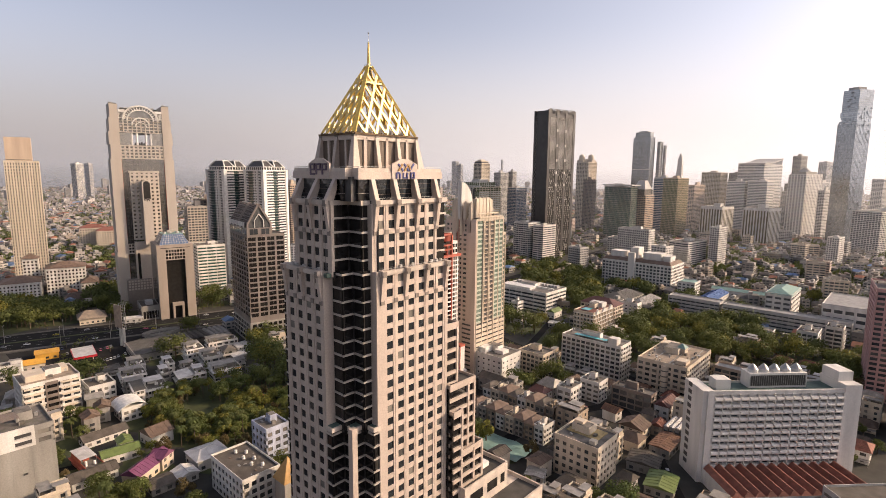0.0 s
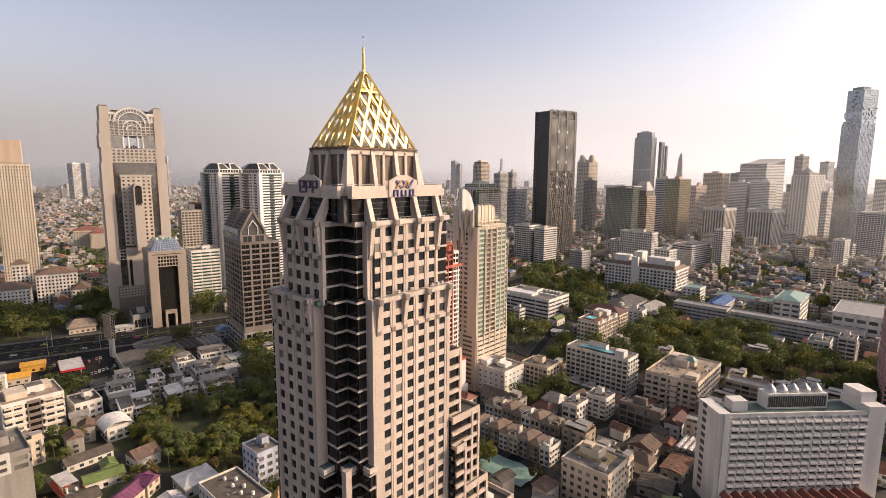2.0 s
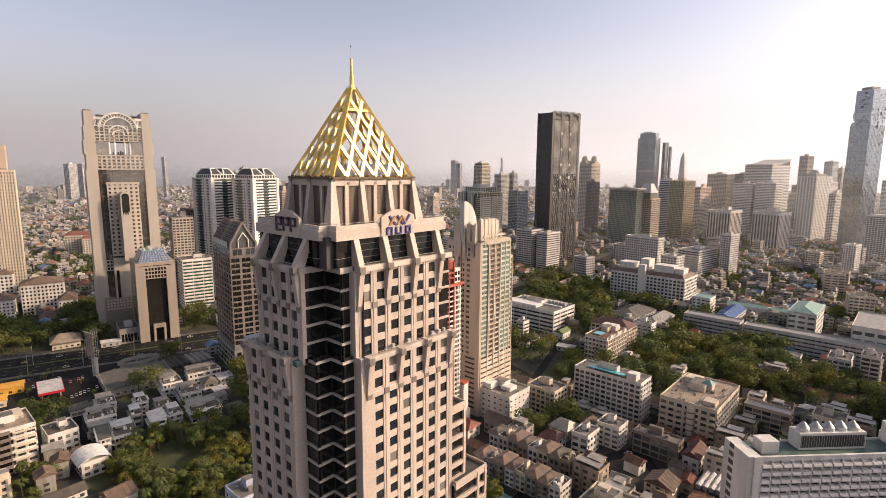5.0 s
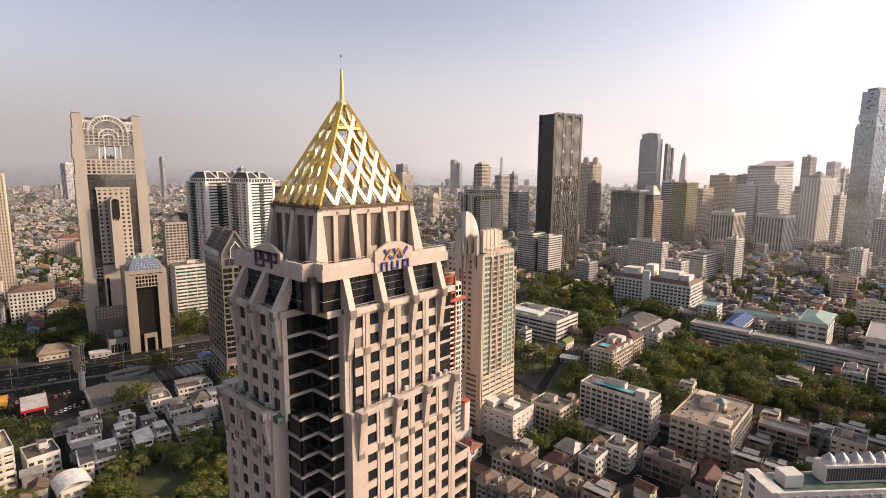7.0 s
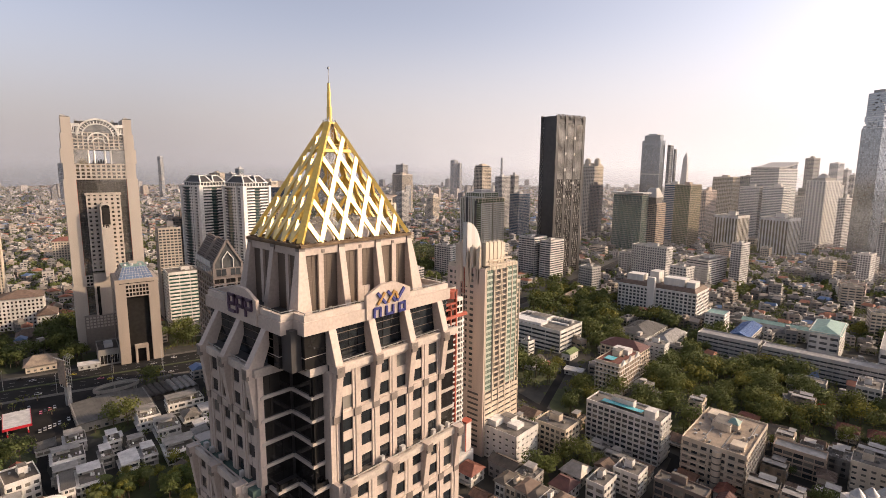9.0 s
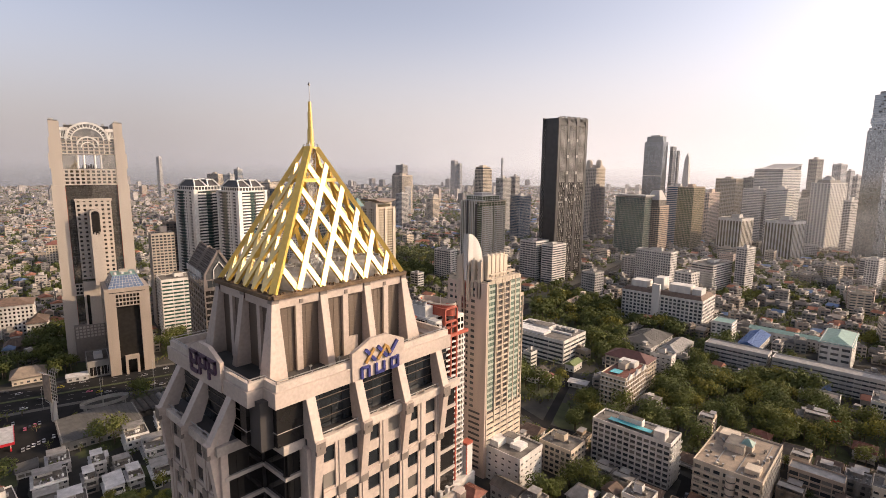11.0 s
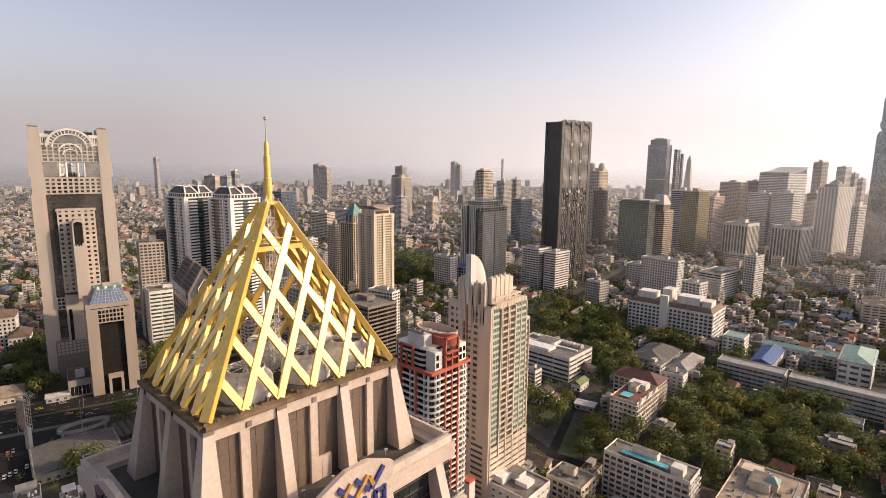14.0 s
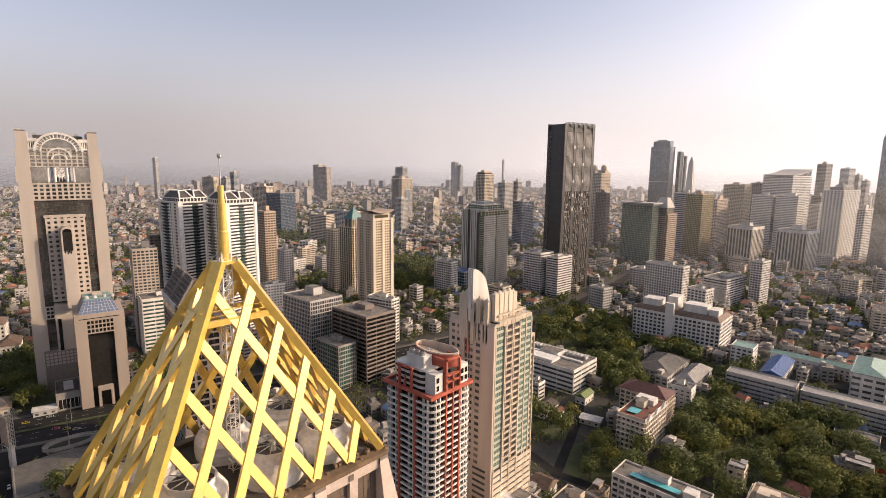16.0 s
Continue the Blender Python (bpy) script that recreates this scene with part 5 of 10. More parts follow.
for k in range(6):
    m.box(-4, 8.2, 175.4 + k * 2.75, -1.0, 41.2, 176.2 + k * 2.75)
for i in range(11):
    y = 8.2 + i * 3.3
    m.box(-4, max(8.2, y - 0.45), 175.4, -0.98, min(41.2, y + 0.45), 189.2)
part("upper_grid", m, uc, "pale glazed storeys", "stuff")
part("sky_lobby_wall", Mesh(GLASS_MIRROR).box(-D + 2, 8.2, 163.4, -1.4, 16.6, 175.6).box(-D + 2, 32.8, 163.4, -1.4, 41.2, 175.6), uc, "dark glass beside the opening")
m = Mesh(DARK_CL_VOID, STEEL)
m.box(-D + 2, 16, 163.2, -1.6, 33.4, 163.9, 0).box(-D + 1, 8.2, 175.2, -1.2, 41.2, 175.8, 0)
for k in range(5):
    m.ring(-14, 21 + k * 1.7, 163.9, 166.5 + k % 2, 0.8, 0.5, 8, 0)
part("sky_lobby", m, uc, "dark soffit and floor of the opening", "stuff")
for y in (17.4, 21.3, 28.1, 32.0):
    part("column", Mesh(WHITE).ring(-2.3, y, 163.4, 175.6, 0.75, 0.75, 12), uc, "round white column")
m = Mesh(STONE_PALE, GLASS_MIRROR)
y0, y1 = 13.2, 35.8
m.box(-5.5, y0 + 0.3, 70, -0.9, y1 - 0.3, 136, 1)
for k in range(18):
    m.box(-6, y0, 70 + k * 3.75, 0.2, y1, 71.9 + k * 3.75)
for i in range(7):
    y = y0 + i * (y1 - y0) / 6
    m.box(-6, max(y0, y - 1.05), 70, 0.22, min(y1, y + 1.05), 137.2)
m.box(-6, y0 - 0.6, 136.6, 0.5, y1 + 0.6, 138.6)
part("middle_bay", m, uc, "projecting stone bay with small square windows", "stuff")
m = Mesh(STONE_PALE, STONE_DK)
m.box(-4, 21.0, 66, 10.4, 28.2, 126.4)
for k in range(10):
    a, b = math.pi * k / 10, math.pi * (k + 1) / 10
    qa, qb = 24.6 + 3.6 * math.cos(a), 24.6 + 3.6 * math.cos(b)
    m.prism([(-4, qb), (10.4, qb), (10.4, qa), (-4, qa)], 126.4, 126.4 + 3.6 * math.sin((a + b) / 2))
part("round_shaft", m, uc, "round-headed stone shaft in front of the bay", "stuff")
m = Mesh(GLASS_DK)
m.box(10.3, 22.0, 112, 10.52, 27.2, 126.0)
for k in range(8):
    a, b = math.pi * k / 8, math.pi * (k + 1) / 8
    qa, qb = 24.6 + 2.6 * math.cos(a), 24.6 + 2.6 * math.cos(b)
    m.prism([(10.3, qb), (10.52, qb), (10.52, qa), (10.3, qa)], 126.0, 126.0 + 2.6 * math.sin((a + b) / 2))
for k in range(6):
    m.box(10.3, 22.2 + k * 0.82, 112 - (2.4, 1.0, 3.2, 2.0, 3.0, 0.8)[k], 10.52, 22.9 + k * 0.82, 112)
part("shaft_window", m, uc, "dark round-headed window with a jagged foot")
m = Mesh(WHITE, GREY_LT, GLASS_MIRROR)
for r, z, t, d in ((16.2, 187.4, 1.5, 0.5), (12.2, 187.0, 0.9, 0.1), (8.0, 183.0, 1.1, -0.4), (5.2, 181.0, 0.8, -0.4)):
    for k in range(20):
        a, b = math.pi * k / 20, math.pi * (k + 1) / 20
        m.beam((d - 0.6, 24.6 + 0.82 * r * math.cos(a), z + 0.84 * r * math.sin(a)), (d - 0.6, 24.6 + 0.82 * r * math.cos(b), z + 0.84 * r * math.sin(b)), 1.6, t, (0, math.cos((a + b) / 2), math.sin((a + b) / 2)))
for k in range(17):
    a = math.pi * (k + 0.5) / 17
    m.beam((-0.3, 24.6 + 10.3 * math.cos(a), 187.2 + 10.6 * math.sin(a)), (-0.2, 24.6 + 13.0 * math.cos(a), 187.4 + 13.3 * math.sin(a)), 0.5, 0.5)
for y0, y1 in ((8.2, 13.2), (36.0, 41.2)):
    m.box(-2, y0, 194.6, 0.3, y1, 197.0).box(-2, y0, 188.6, 0.2, y1, 189.6)
    for k in range(5):
        m.box(-1.4, y0 + 0.2 + k * 1.05, 189.6, -0.5, y0 + 0.75 + k * 1.05, 194.6)
for k in range(14):          # glazed fan inside the arch
    a, b = math.pi * k / 14, math.pi * (k + 1) / 14
    ya, yb = 24.6 + 12.6 * math.cos(a), 24.6 + 12.6 * math.cos(b)
    m.prism([(-3, yb), (-1.3, yb), (-1.3, ya), (-3, ya)], 188.5, 187.4 + 13.0 * math.sin((a + b) / 2), 2)
part("arched_crown", m, uc, "white arched crown", "stuff")
m = Mesh(DARK_CL_VOID, STEEL)
m.box(-D + 1, 9, 189.4, -3.2, 40.6, 194, 0).box(-D + 4, 11, 194, -9, 39, 199.6, 0)
for k in range(7):
    m.box(-24 + k * 2.2, 11 + k * 3.9, 199.6, -22.4 + k * 2.2, 13 + k * 3.9, 201.4, 1)
part("rooftop_plant", m, uc)
m = Mesh(STONE_PALE, GLASS_DK, STONE_DK, LEAF_DK)      # stepped base
m.box(-6, 13.2, 0, 4, 26, 68.5, 0).box(3.6, 14.6, 24, 4.2, 16.6, 57, 1)
m.box(-3, 8.2, 56.5, 0.3, 13.0, 66.5, 0)
for k in range(3):
    for i in range(2):
        m.box(0.2, 8.8 + 2.2 * i, 57.6 + 3.1 * k, 0.36, 10.4 + 2.2 * i, 59.6 + 3.1 * k, 1)
m.box(-2, 5.0, 0, 6, 24, 31, 2)
for k in range(4):
    for i in range(8):
        m.box(5.9, 5.8 + 2.3 * i, 20.5 + 2.7 * k, 6.12, 7.4 + 2.3 * i, 22.3 + 2.7 * k, 0)
part("stepped_base", m, uc, "stepped stone base", "stuff")
m = Mesh(LEAF_DK)
rnd = random.Random(12)
for k in range(160):
    px, py, q = rnd.uniform(-5, 4), rnd.uniform(13.5, 26), rnd.uniform(0.25, 0.6)
    pz = 68.6 + rnd.uniform(0, 1.4)
    m.face([(px - q, py - q, pz), (px + q, py - q * 0.4, pz + 0.2), (px + q * 0.6, py + q, pz + 0.4), (px - q, py + q * 0.7, pz + 0.1)])
part("roof_garden", m, uc, "green planting on the base roof", "stuff")
uc.scale = (1, 1.13, 1)

# bank block before it with a glass roof
tm = thing("office_block", (-520.5, 176.5, 0), -11.3, "tan granite office block with dark glass front and glass roof", "building")
m = Mesh(BANK_STONE, GLASS_DK)
W, D2, H = 31.2, 38, 70.5
m.box(-D2, 0, 0, 0, 7.5, 55.98).box(-D2, W - 7.5, 0, 0, W, 55.98).box(-D2, 0, 56, 0.02, W, H).box(-D2, 7.5, 0, -2.4, W - 7.5, 56, 1)
for k in range(3):
    for i in range(7):
        m.box(-0.5, 7.6 + i * 2.4, 57.0 + k * 3.2, 0.08, 9.3 + i * 2.4, 59.2 + k * 3.2, 1)
m.box(-0.4, 3, 67.2, 0.1, W - 3, 67.7, 1)
m.box(-3, 10.6, 0, 1.5, 12.4, 14).box(-3, 18.6, 0, 1.5, 20.4, 14).box(-3, 10.6, 12, 1.6, 20.4, 15)
m.box(-D2 + 4, -0.1, 12, -8, 0.1, 60, 1)
part("wall", m, tm)
m = Mesh(GREY, ROOF_DK, GLASS_DK, GREY_LT)
m.box(-36, -15, 0, -6, -0.05, 12.5).box(-35.6, -14.6, 12.5, -6.4, -0.1, 12.6, 1)
rim(m, [(-36, -15), (-6, -15), (-6, -0.05), (-36, -0.05)], 12.5, 13.6, 0.4)
m.box(-6.05, -14, 1.5, -5.9, -1, 8.5, 2).box(-35, -15.1, 1.5, -7, -14.9, 8.5, 2).box(-24, -10, 12.6, -14, -4, 16, 3)
for k in range(6):
    m.box(-6.1, -14 + 2.4 * k, 1.5, -5.8, -13.7 + 2.4 * k, 8.5, 3).box(-34 + 5 * k, -15.2, 1.5, -33.6 + 5 * k, -14.8, 8.5, 3)
part("annex", m, tm, "low grey annex with a dark flat roof", "stuff")
m = Mesh(GLASS_SKY, STONE_PALE, ROOF_TEAL)
m.hexa([(-D2 + 3, 3), (-3, 3), (-3, W - 3), (-D2 + 3, W - 3)], H, [(-D2 + 8, 7), (-8, 7), (-8, W - 7), (-D2 + 8, W - 7)], H + 9, 0)
m.box(-D2 + 8, 7, H + 9, -8, W - 7, H + 9.5, 2)
m.box(-26, 13, H + 9.5, -20, 19, H + 11.5, 1)
for i in range(11):
    u = i / 10
    y, yy = 3 + u * (W - 6), 7 + u * (W - 14)
    m.beam((-3, y, H), (-8, yy, H + 9), 0.18, 0.18, (0, 0, 1), 1)
    x, xx = -3 - u * (D2 - 6), -8 - u * (D2 - 16)
    m.beam((x, 3, H), (xx, 7, H + 9), 0.18, 0.18, (0, 0, 1), 1)
for k in range(1, 5):
    u = k / 5
    m.beam((-3 - 5 * u + 0.1, 3 + 4 * u, H + 9 * u), (-3 - 5 * u + 0.1, W - 3 - 4 * u, H + 9 * u), 0.16, 0.16, (0, 0, 1), 1)
    m.beam((-3 - 5 * u, 3 + 4 * u - 0.1, H + 9 * u), (-D2 + 3 + 5 * u, 3 + 4 * u - 0.1, H + 9 * u), 0.16, 0.16, (0, 0, 1), 1)
part("glass_roof", m, tm, "blue glass roof slopes", "stuff")
for y in (9, 14, 20, 25):
    part("roof_cowl", Mesh(GREY_LT).ring(-12, y, H + 9.5, H + 11.3, 1.5, 1.1, 12), tm, "rounded silver roof cowl")

# brown tower with gabled glass head
BROWN_TAN = material("tan_brown_granite", (0.205, 0.17, 0.15), 0.5, vary=0.2, size=6, fine=0.5, streak=1)
gt = block("office_tower", -392, 199.5, -48, 30, 88, BROWN_TAN, GLASS_DK, "brown granite office tower with twin gabled glass heads", fh=4.2, bay=7.0, band=1.0, pier=1.5, turn=-11, hut=False, storeys_from=22)
part("podium", Mesh(GREY).box(-48.5, -0.5, 0, 0.5, 30.5, 18), gt, "pale stone podium")
for k in range(4):
    for i in range(7):
        part("podium_window", Mesh(GLASS_DK).box(0.45, 1.5 + i * 4.2, 2 + 4 * k, 0.58, 4.4 + i * 4.2, 4.6 + 4 * k), gt)
    for i in range(10):
        part("podium_window", Mesh(GLASS_DK).box(-46.5 + i * 4.6, -0.58, 2 + 4 * k, -43.4 + i * 4.6, -0.45, 4.6 + 4 * k), gt)
m = Mesh(BROWN_ST)                     # cross bars in the wide windows
for k in range(16):
    z = 24.0 + 4.12 * k
    for i in range(4):
        y = 3.75 + 7.5 * i
        m.box(-0.36, y - 0.09, z, -0.24, y + 0.09, z + 3.0).box(-0.36, y - 2.7, z + 1.5, -0.26, y + 2.7, z + 1.65)
    for i in range(7):
        x = -3.43 - 6.857 * i
        m.box(x - 0.09, 0.26, z, x + 0.09, 0.36, z + 3.0).box(x - 2.5, 0.26, z + 1.5, x + 2.5, 0.36, z + 1.65)
part("glazing_bar", m, gt, "pale window bars", "stuff")
m = Mesh(BROWN_TAN, GLASS_GREY, DARK_CL_VOID)
m.box(-48, 0, 88.6, 0, 20.2, 94.8, 0)
for i in range(2):
    m.box(-0.5, 2.2 + 9.2 * i, 89.6, 0.08, 8.6 + 9.2 * i, 94.0, 1).box(0.05, 5.3 + 9.2 * i, 89.6, 0.16, 5.5 + 9.2 * i, 94.0, 0)
for i in range(7):
    m.box(-46 + 6.6 * i, -0.08, 89.6, -41.5 + 6.6 * i, 0.3, 94.0, 1)
part("upper_storey", m, gt, "set-back upper storey")
m = Mesh(BROWN_TAN, GLASS_GREY, WHITE)
AY, AZ = 9.9, 113.0
for xa, xb in ((-0.5, -21.5), (-25.5, -47)):
    m.face([(xa, 0.8, 94.8), (xa, 19.0, 94.8), (xa, 19.0, 98.5), (xa, AY, AZ), (xa, 0.8, 98.5)], 1)
    m.face([(xb, 19.0, 94.8), (xb, 0.8, 94.8), (xb, 0.8, 98.5), (xb, AY, AZ), (xb, 19.0, 98.5)], 1)
    for y in (0.8, 19.0):
        m.face([(xa, y, 98.5), (xa, AY, AZ), (xb, AY, AZ), (xb, y, 98.5)], 1)
        m.face([(xa, y, 94.8), (xa, y, 98.5), (xb, y, 98.5), (xb, y, 94.8)], 1)
        for x in (xa + 0.3, xb - 0.3):
            m.beam((x, y, 94.8), (x, y, 98.6), 1.3, 1.0, (1, 0, 0), 0).beam((x, y, 98.2), (x, AY, AZ + 0.6), 1.4, 1.0, (1, 0, 0), 0)
        for k in range(1, 7):
            x = xa + (xb - xa) * k / 7
            m.beam((x, y, 98.7), (x, AY, AZ + 0.2), 0.45, 0.4, (1, 0, 0), 0)
        for k in range(0, 6):
            u = k / 6
            m.beam((xa, y + (AY - y) * u, 98.6 + 14.4 * u + 0.15), (xb, y + (AY - y) * u, 98.6 + 14.4 * u + 0.15), 0.45, 0.35, (0, 0, 1), 0)
    for y, q in ((6.3, 1), (13.5, -1)):
        m.beam((xa + 0.5, y, 95), (xa + 0.5, y, 101), 0.6, 0.5, (1, 0, 0), 2).beam((xa + 0.5, y, 100.8), (xa + 0.5, AY, 106.0), 0.6, 0.5, (1, 0, 0), 2)
part("gable_roof", m, gt, "gabled glass heads with stone ribs", "stuff")
for k in range(9):
    part("sign_bar", Mesh(WHITE).box(-46 + k * 4.9, -0.9, 95.2 + 0.6 * (k % 2), -42.6 + k * 4.9, -0.55, 99.4), gt, "white rooftop sign bar")

# tan condominium with a fin
tn = block("condominium_tower", -218, 270.5, -27, 30, 108, CREAM, GLASS_MINT, "tan and green glass condominium tower with a white curved fin", fh=3.25, bay=2.5, band=1.15, pier=0.2, hut=False, storeys_from=38)
for x0, x1, y0, h in ((-27.2, -19.2, -0.6, 107.6), (-19.2, -17.2, -1.2, 109), (-13.6, -11.4, -1.2, 114), (-11.4, 0.3, -1.0, 108.6)):
    part("side_wall", Mesh(PINK).box(x0, y0, 0, x1, 0.3, h), tn, "peach rendered side wall")
strip_m = Mesh(DARK_CL_VOID, PINK, RED_PAINT)
strip_m.box(-17.2, -0.3, 0, -13.6, 0.2, 107, 0)
for k in range(30):
    strip_m.box(-17.2, -0.5, 8 + 3.25 * k, -13.6, -0.2, 8.9 + 3.25 * k, 1)
strip_m.box(-15.6, -0.9, 0, -15.2, 0, 109, 1).box(-16.3, -0.75, 93, -16.0, -0.45, 108, 2).box(-14.8, -0.75, 93, -14.5, -0.45, 108, 2)
part("stair_slot", strip_m, tn, "dark recessed slot", "stuff")
for k in range(21):
    z = 39 + 3.25 * k
    for x, y, w in ((-24.4, -0.66, 0.9), (-21.2, -0.66, 0.7), (-12.5, -1.26, 0.6), (-8.9, -1.06, 1.2)):
        g = Mesh(GLASS_HOUSE, PINK)
        g.box(x - w, y - 0.05, z, x + w, y + 0.05, z + 1.5, 0).box(x - w - 0.1, y - 0.3, z - 0.2, x + w + 0.1, y + 0.05, z - 0.04, 1)
        part("window", g, tn)
m = Mesh(CREAM, TAN, DARK_CL_VOID)
for y0, y1 in ((7.4, 12.4), (13.4, 18.6)):
    m.box(-0.2, y0, 38, 0.2, y1, 107, 2)
    for k in range(22):
        z = 38.4 + 3.17 * k
        m.box(0, y0, z - 0.3, 1.2, y1, z, 0).box(1.05, y0, z, 1.2, y1, z + 0.25, 0).box(1.08, y0, z + 0.7, 1.16, y1, z + 0.95, 1)
        m.box(0.2, y0 + 1.2, z, 0.5, y0 + 1.6, z + 2.6, 0)
for y in (0.5, 7.0, 12.9, 19.0, 24.6, 29.4):
    m.box(-0.2, y - 0.35, 30, 1.0 if 5 < y < 20 else 0.5, y + 0.35, 107.5, 0)
part("balcony", m, tn, "cream balconies between tall ribs", "stuff")
m = Mesh(CREAM, GLASS_MINT)
m.box(-24, 30.0, 30, -0.6, 33.0, 97, 1).box(-24.2, 29.9, 97, 0, 33.4, 98.4, 0)
for k in range(19):
    m.box(-24.2, 29.8, 38 + 3.25 * k, -0.3, 33.2, 39.1 + 3.25 * k, 0)
m.box(-0.7, 32.6, 30, 0.1, 33.2, 97, 0)
part("rear_bay", m, tn, "lower rear bay of green glass", "stuff")
MINT = material("pale_green_panel", (0.43, 0.46, 0.38), 0.4, vary=0.12, size=3, fine=0.4, bump=0.05)
for y0, y1 in ((0.9, 6.5), (19.5, 24.2), (25.0, 29.0)):
    m = Mesh(MINT, GLASS_MINT)
    for k in range(22):
        z = 38.2 + 3.17 * k
        m.box(-0.3, y0, z, 0.25, y1, z + 1.25, 0).box(-0.3, y0, z + 1.25, 0.16, y1, z + 3.1, 1)
        for j in range(1, 4):
            y = y0 + (y1 - y0) * j / 4
            m.box(0.1, y - 0.05, z + 1.25, 0.22, y + 0.05, z + 3.1, 0)
    part("bay_glazing", m, tn, "bay of pale green glass", "stuff")
m = Mesh(CREAM, GLASS_GREY, STEEL)
for k, (e, h) in enumerate(((0.0, 110.4), (1.4, 112.8), (2.8, 115.2))):     # open terraces at the head
    m.box(-22, 2.4 + e, h - 0.7, 0.8 - e * 1.2, 27.6 - e * 1.4, h, 0).box(-21, 4 + e, h - 2.4, -2 - e, 25 - e * 1.4, h - 0.7, 1)
    m.beam((0.7 - e * 1.2, 2.5 + e, h + 0.9), (0.7 - e * 1.2, 27.5 - e * 1.4, h + 0.9), 0.1, 0.1, (0, 0, 1), 2)
    for j in range(9):
        y = 2.6 + e + j * (24.6 - e * 2.4) / 8
        m.box(0.5 - e * 1.2, y - 0.1, h - 2.4, 0.7 - e * 1.2, y + 0.1, h + 0.9, 0)
part("head", m, tn, "stepped cream terraces", "stuff")


def finial(x, y, w, z0, z1):
    f = Mesh(CREAM)
    f.box(x - w, y - w, z0, x + w, y + w, z1).box(x - w * 0.35, y - w - 0.2, z0, x + w * 0.35, y + w + 0.2, z1 - 0.4)
    f.ring(x, y, z1, z1 + 0.5, w * 0.95, w * 0.5, 10).ring(x, y, z1 + 0.5, z1 + 1.5, w * 0.5, 0.12, 10)
    part("finial", f, tn)


for i in range(5):
    finial(-3.5, 3.6 + i * 3.6, 1.5, 110, 122.6 - (i == 4) * 1.0)
for x, z in ((-19.5, 121), (-17.0, 122), (-9.5, 120), (-5.0, 119.5)):
    finial(x, 0.2, 1.2, 100, z)
finial(-12.4, -0.6, 1.0, 98, 117.5)
m = Mesh(WHITE, GREY_LT)
N2 = 14
for r, t, k2, y0 in ((1.0, 3.2, 0, -1.8), (0.86, 2.6, 1, -1.6), (0.7, 2.9, 0, -1.7)):       # ribbed shell of the fin
    pts = [(0, 0), (12.5 * r, 0)] + [(12.5 * r * math.cos(a), 18.6 * (0.55 + 0.45 * r) * math.sin(a)) for a in [math.pi / 2 * k / N2 for k in range(1, N2 + 1)]]
    fr = [(-13.5 + t / 2, y0 + a, 115 + b) for a, b in pts]
    bk = [(-13.5 - t / 2, y0 + a, 115 + b) for a, b in pts]
    m.face(fr, k2), m.face(bk[::-1], k2)
    for i in range(len(fr)):
        j = (i + 1) % len(fr)
        m.face([fr[j], fr[i], bk[i], bk[j]], k2)
m.box(-14.3, -2.3, 109, -12.7, -1.4, 133.0, 0)
part("roof_fin", m, tn, "white curved roof fin", "stuff")
# dark strips between the bands paint the shade of open parking floors
rows = Mesh(CREAM, DARK_CL_VOID)
for k in range(11):
    z = 3 + k * 3.15
    rows.box(0.0, 0.0, z, 0.6, 32.8, z + 2.0, 0).box(-0.1, 0.4, z + 2.0, 0.15, 32.4, z + 3.15, 1)
    rows.box(-25, -0.9, z + 1.6, -19.5, -0.55, z + 2.7, 1).box(-10.5, -1.25, z + 1.6, -3, -0.95, z + 2.7, 1)
for j in range(6):
    rows.box(0.0, 0.2 + 6.4 * j, 0, 0.75, 0.8 + 6.4 * j, 38, 0)
part("car_park_band", rows, tn, "cream parking bands with gaps painted dark", "stuff")

# the red and white condominium
rd = thing("condominium_tower", (-219, 230, 0), 0, "white condominium tower with red frames and stacked balconies", "building")
RX, RY, RH, NF = 27.0, 24.0, 87.0, 30
part("interior", Mesh(GLASS_DK).box(-RX + 0.9, 0.9, 0, -0.9, RY - 0.9, RH), rd, "dark recessed windows")
for k in range(1, NF + 1):
    z = RH * k / NF
    m = Mesh(WHITE)
    def rounded(e):
        c = 2.6 + e
        pts = [(-RX - e, RY + e), (-RX - e, -e + 2.6)]
        pts += [(-RX - e + c - c * math.cos(a), -e + c - c * math.sin(a)) for a in (0.4, 0.8, 1.2)]
        pts += [(-e * 0 - 2.6, -e)]
        pts += [(e - c + c * math.sin(a), -e + c - c * math.cos(a)) for a in (0.4, 0.8, 1.2)]
        return pts + [(e, 2.6), (e, RY - 2.2), (e - 0.6, RY - 0.4), (-1.5, RY + e)]
    outer, inner = rounded(0.9), rounded(0.72)
    m.prism(outer[::1], z - 0.28, z)
    for i in range(1, len(outer) - 1):
        j = i + 1
        m.face([(*outer[i], z), (*outer[j], z), (*outer[j], z + 0.62), (*outer[i], z + 0.62)])
        m.face([(*inner[j], z), (*inner[i], z), (*inner[i], z + 0.62), (*inner[j], z + 0.62)])
        m.face([(*outer[i], z + 0.62), (*outer[j], z + 0.62), (*inner[j], z + 0.62), (*inner[i], z + 0.62)])
    part("balcony", m, rd)
m = Mesh(WHITE)
for y in (2.8, 5.3, 18.6, 21.0):
    m.box(-1.2, y - 0.25, 0, 0.2, y + 0.25, RH)
for x in (-24.4, -21.0, -13.2, -10.4, -4.6, -2.2):
    m.box(x - 0.22, -0.2, 0, x + 0.22, 1.2, RH)
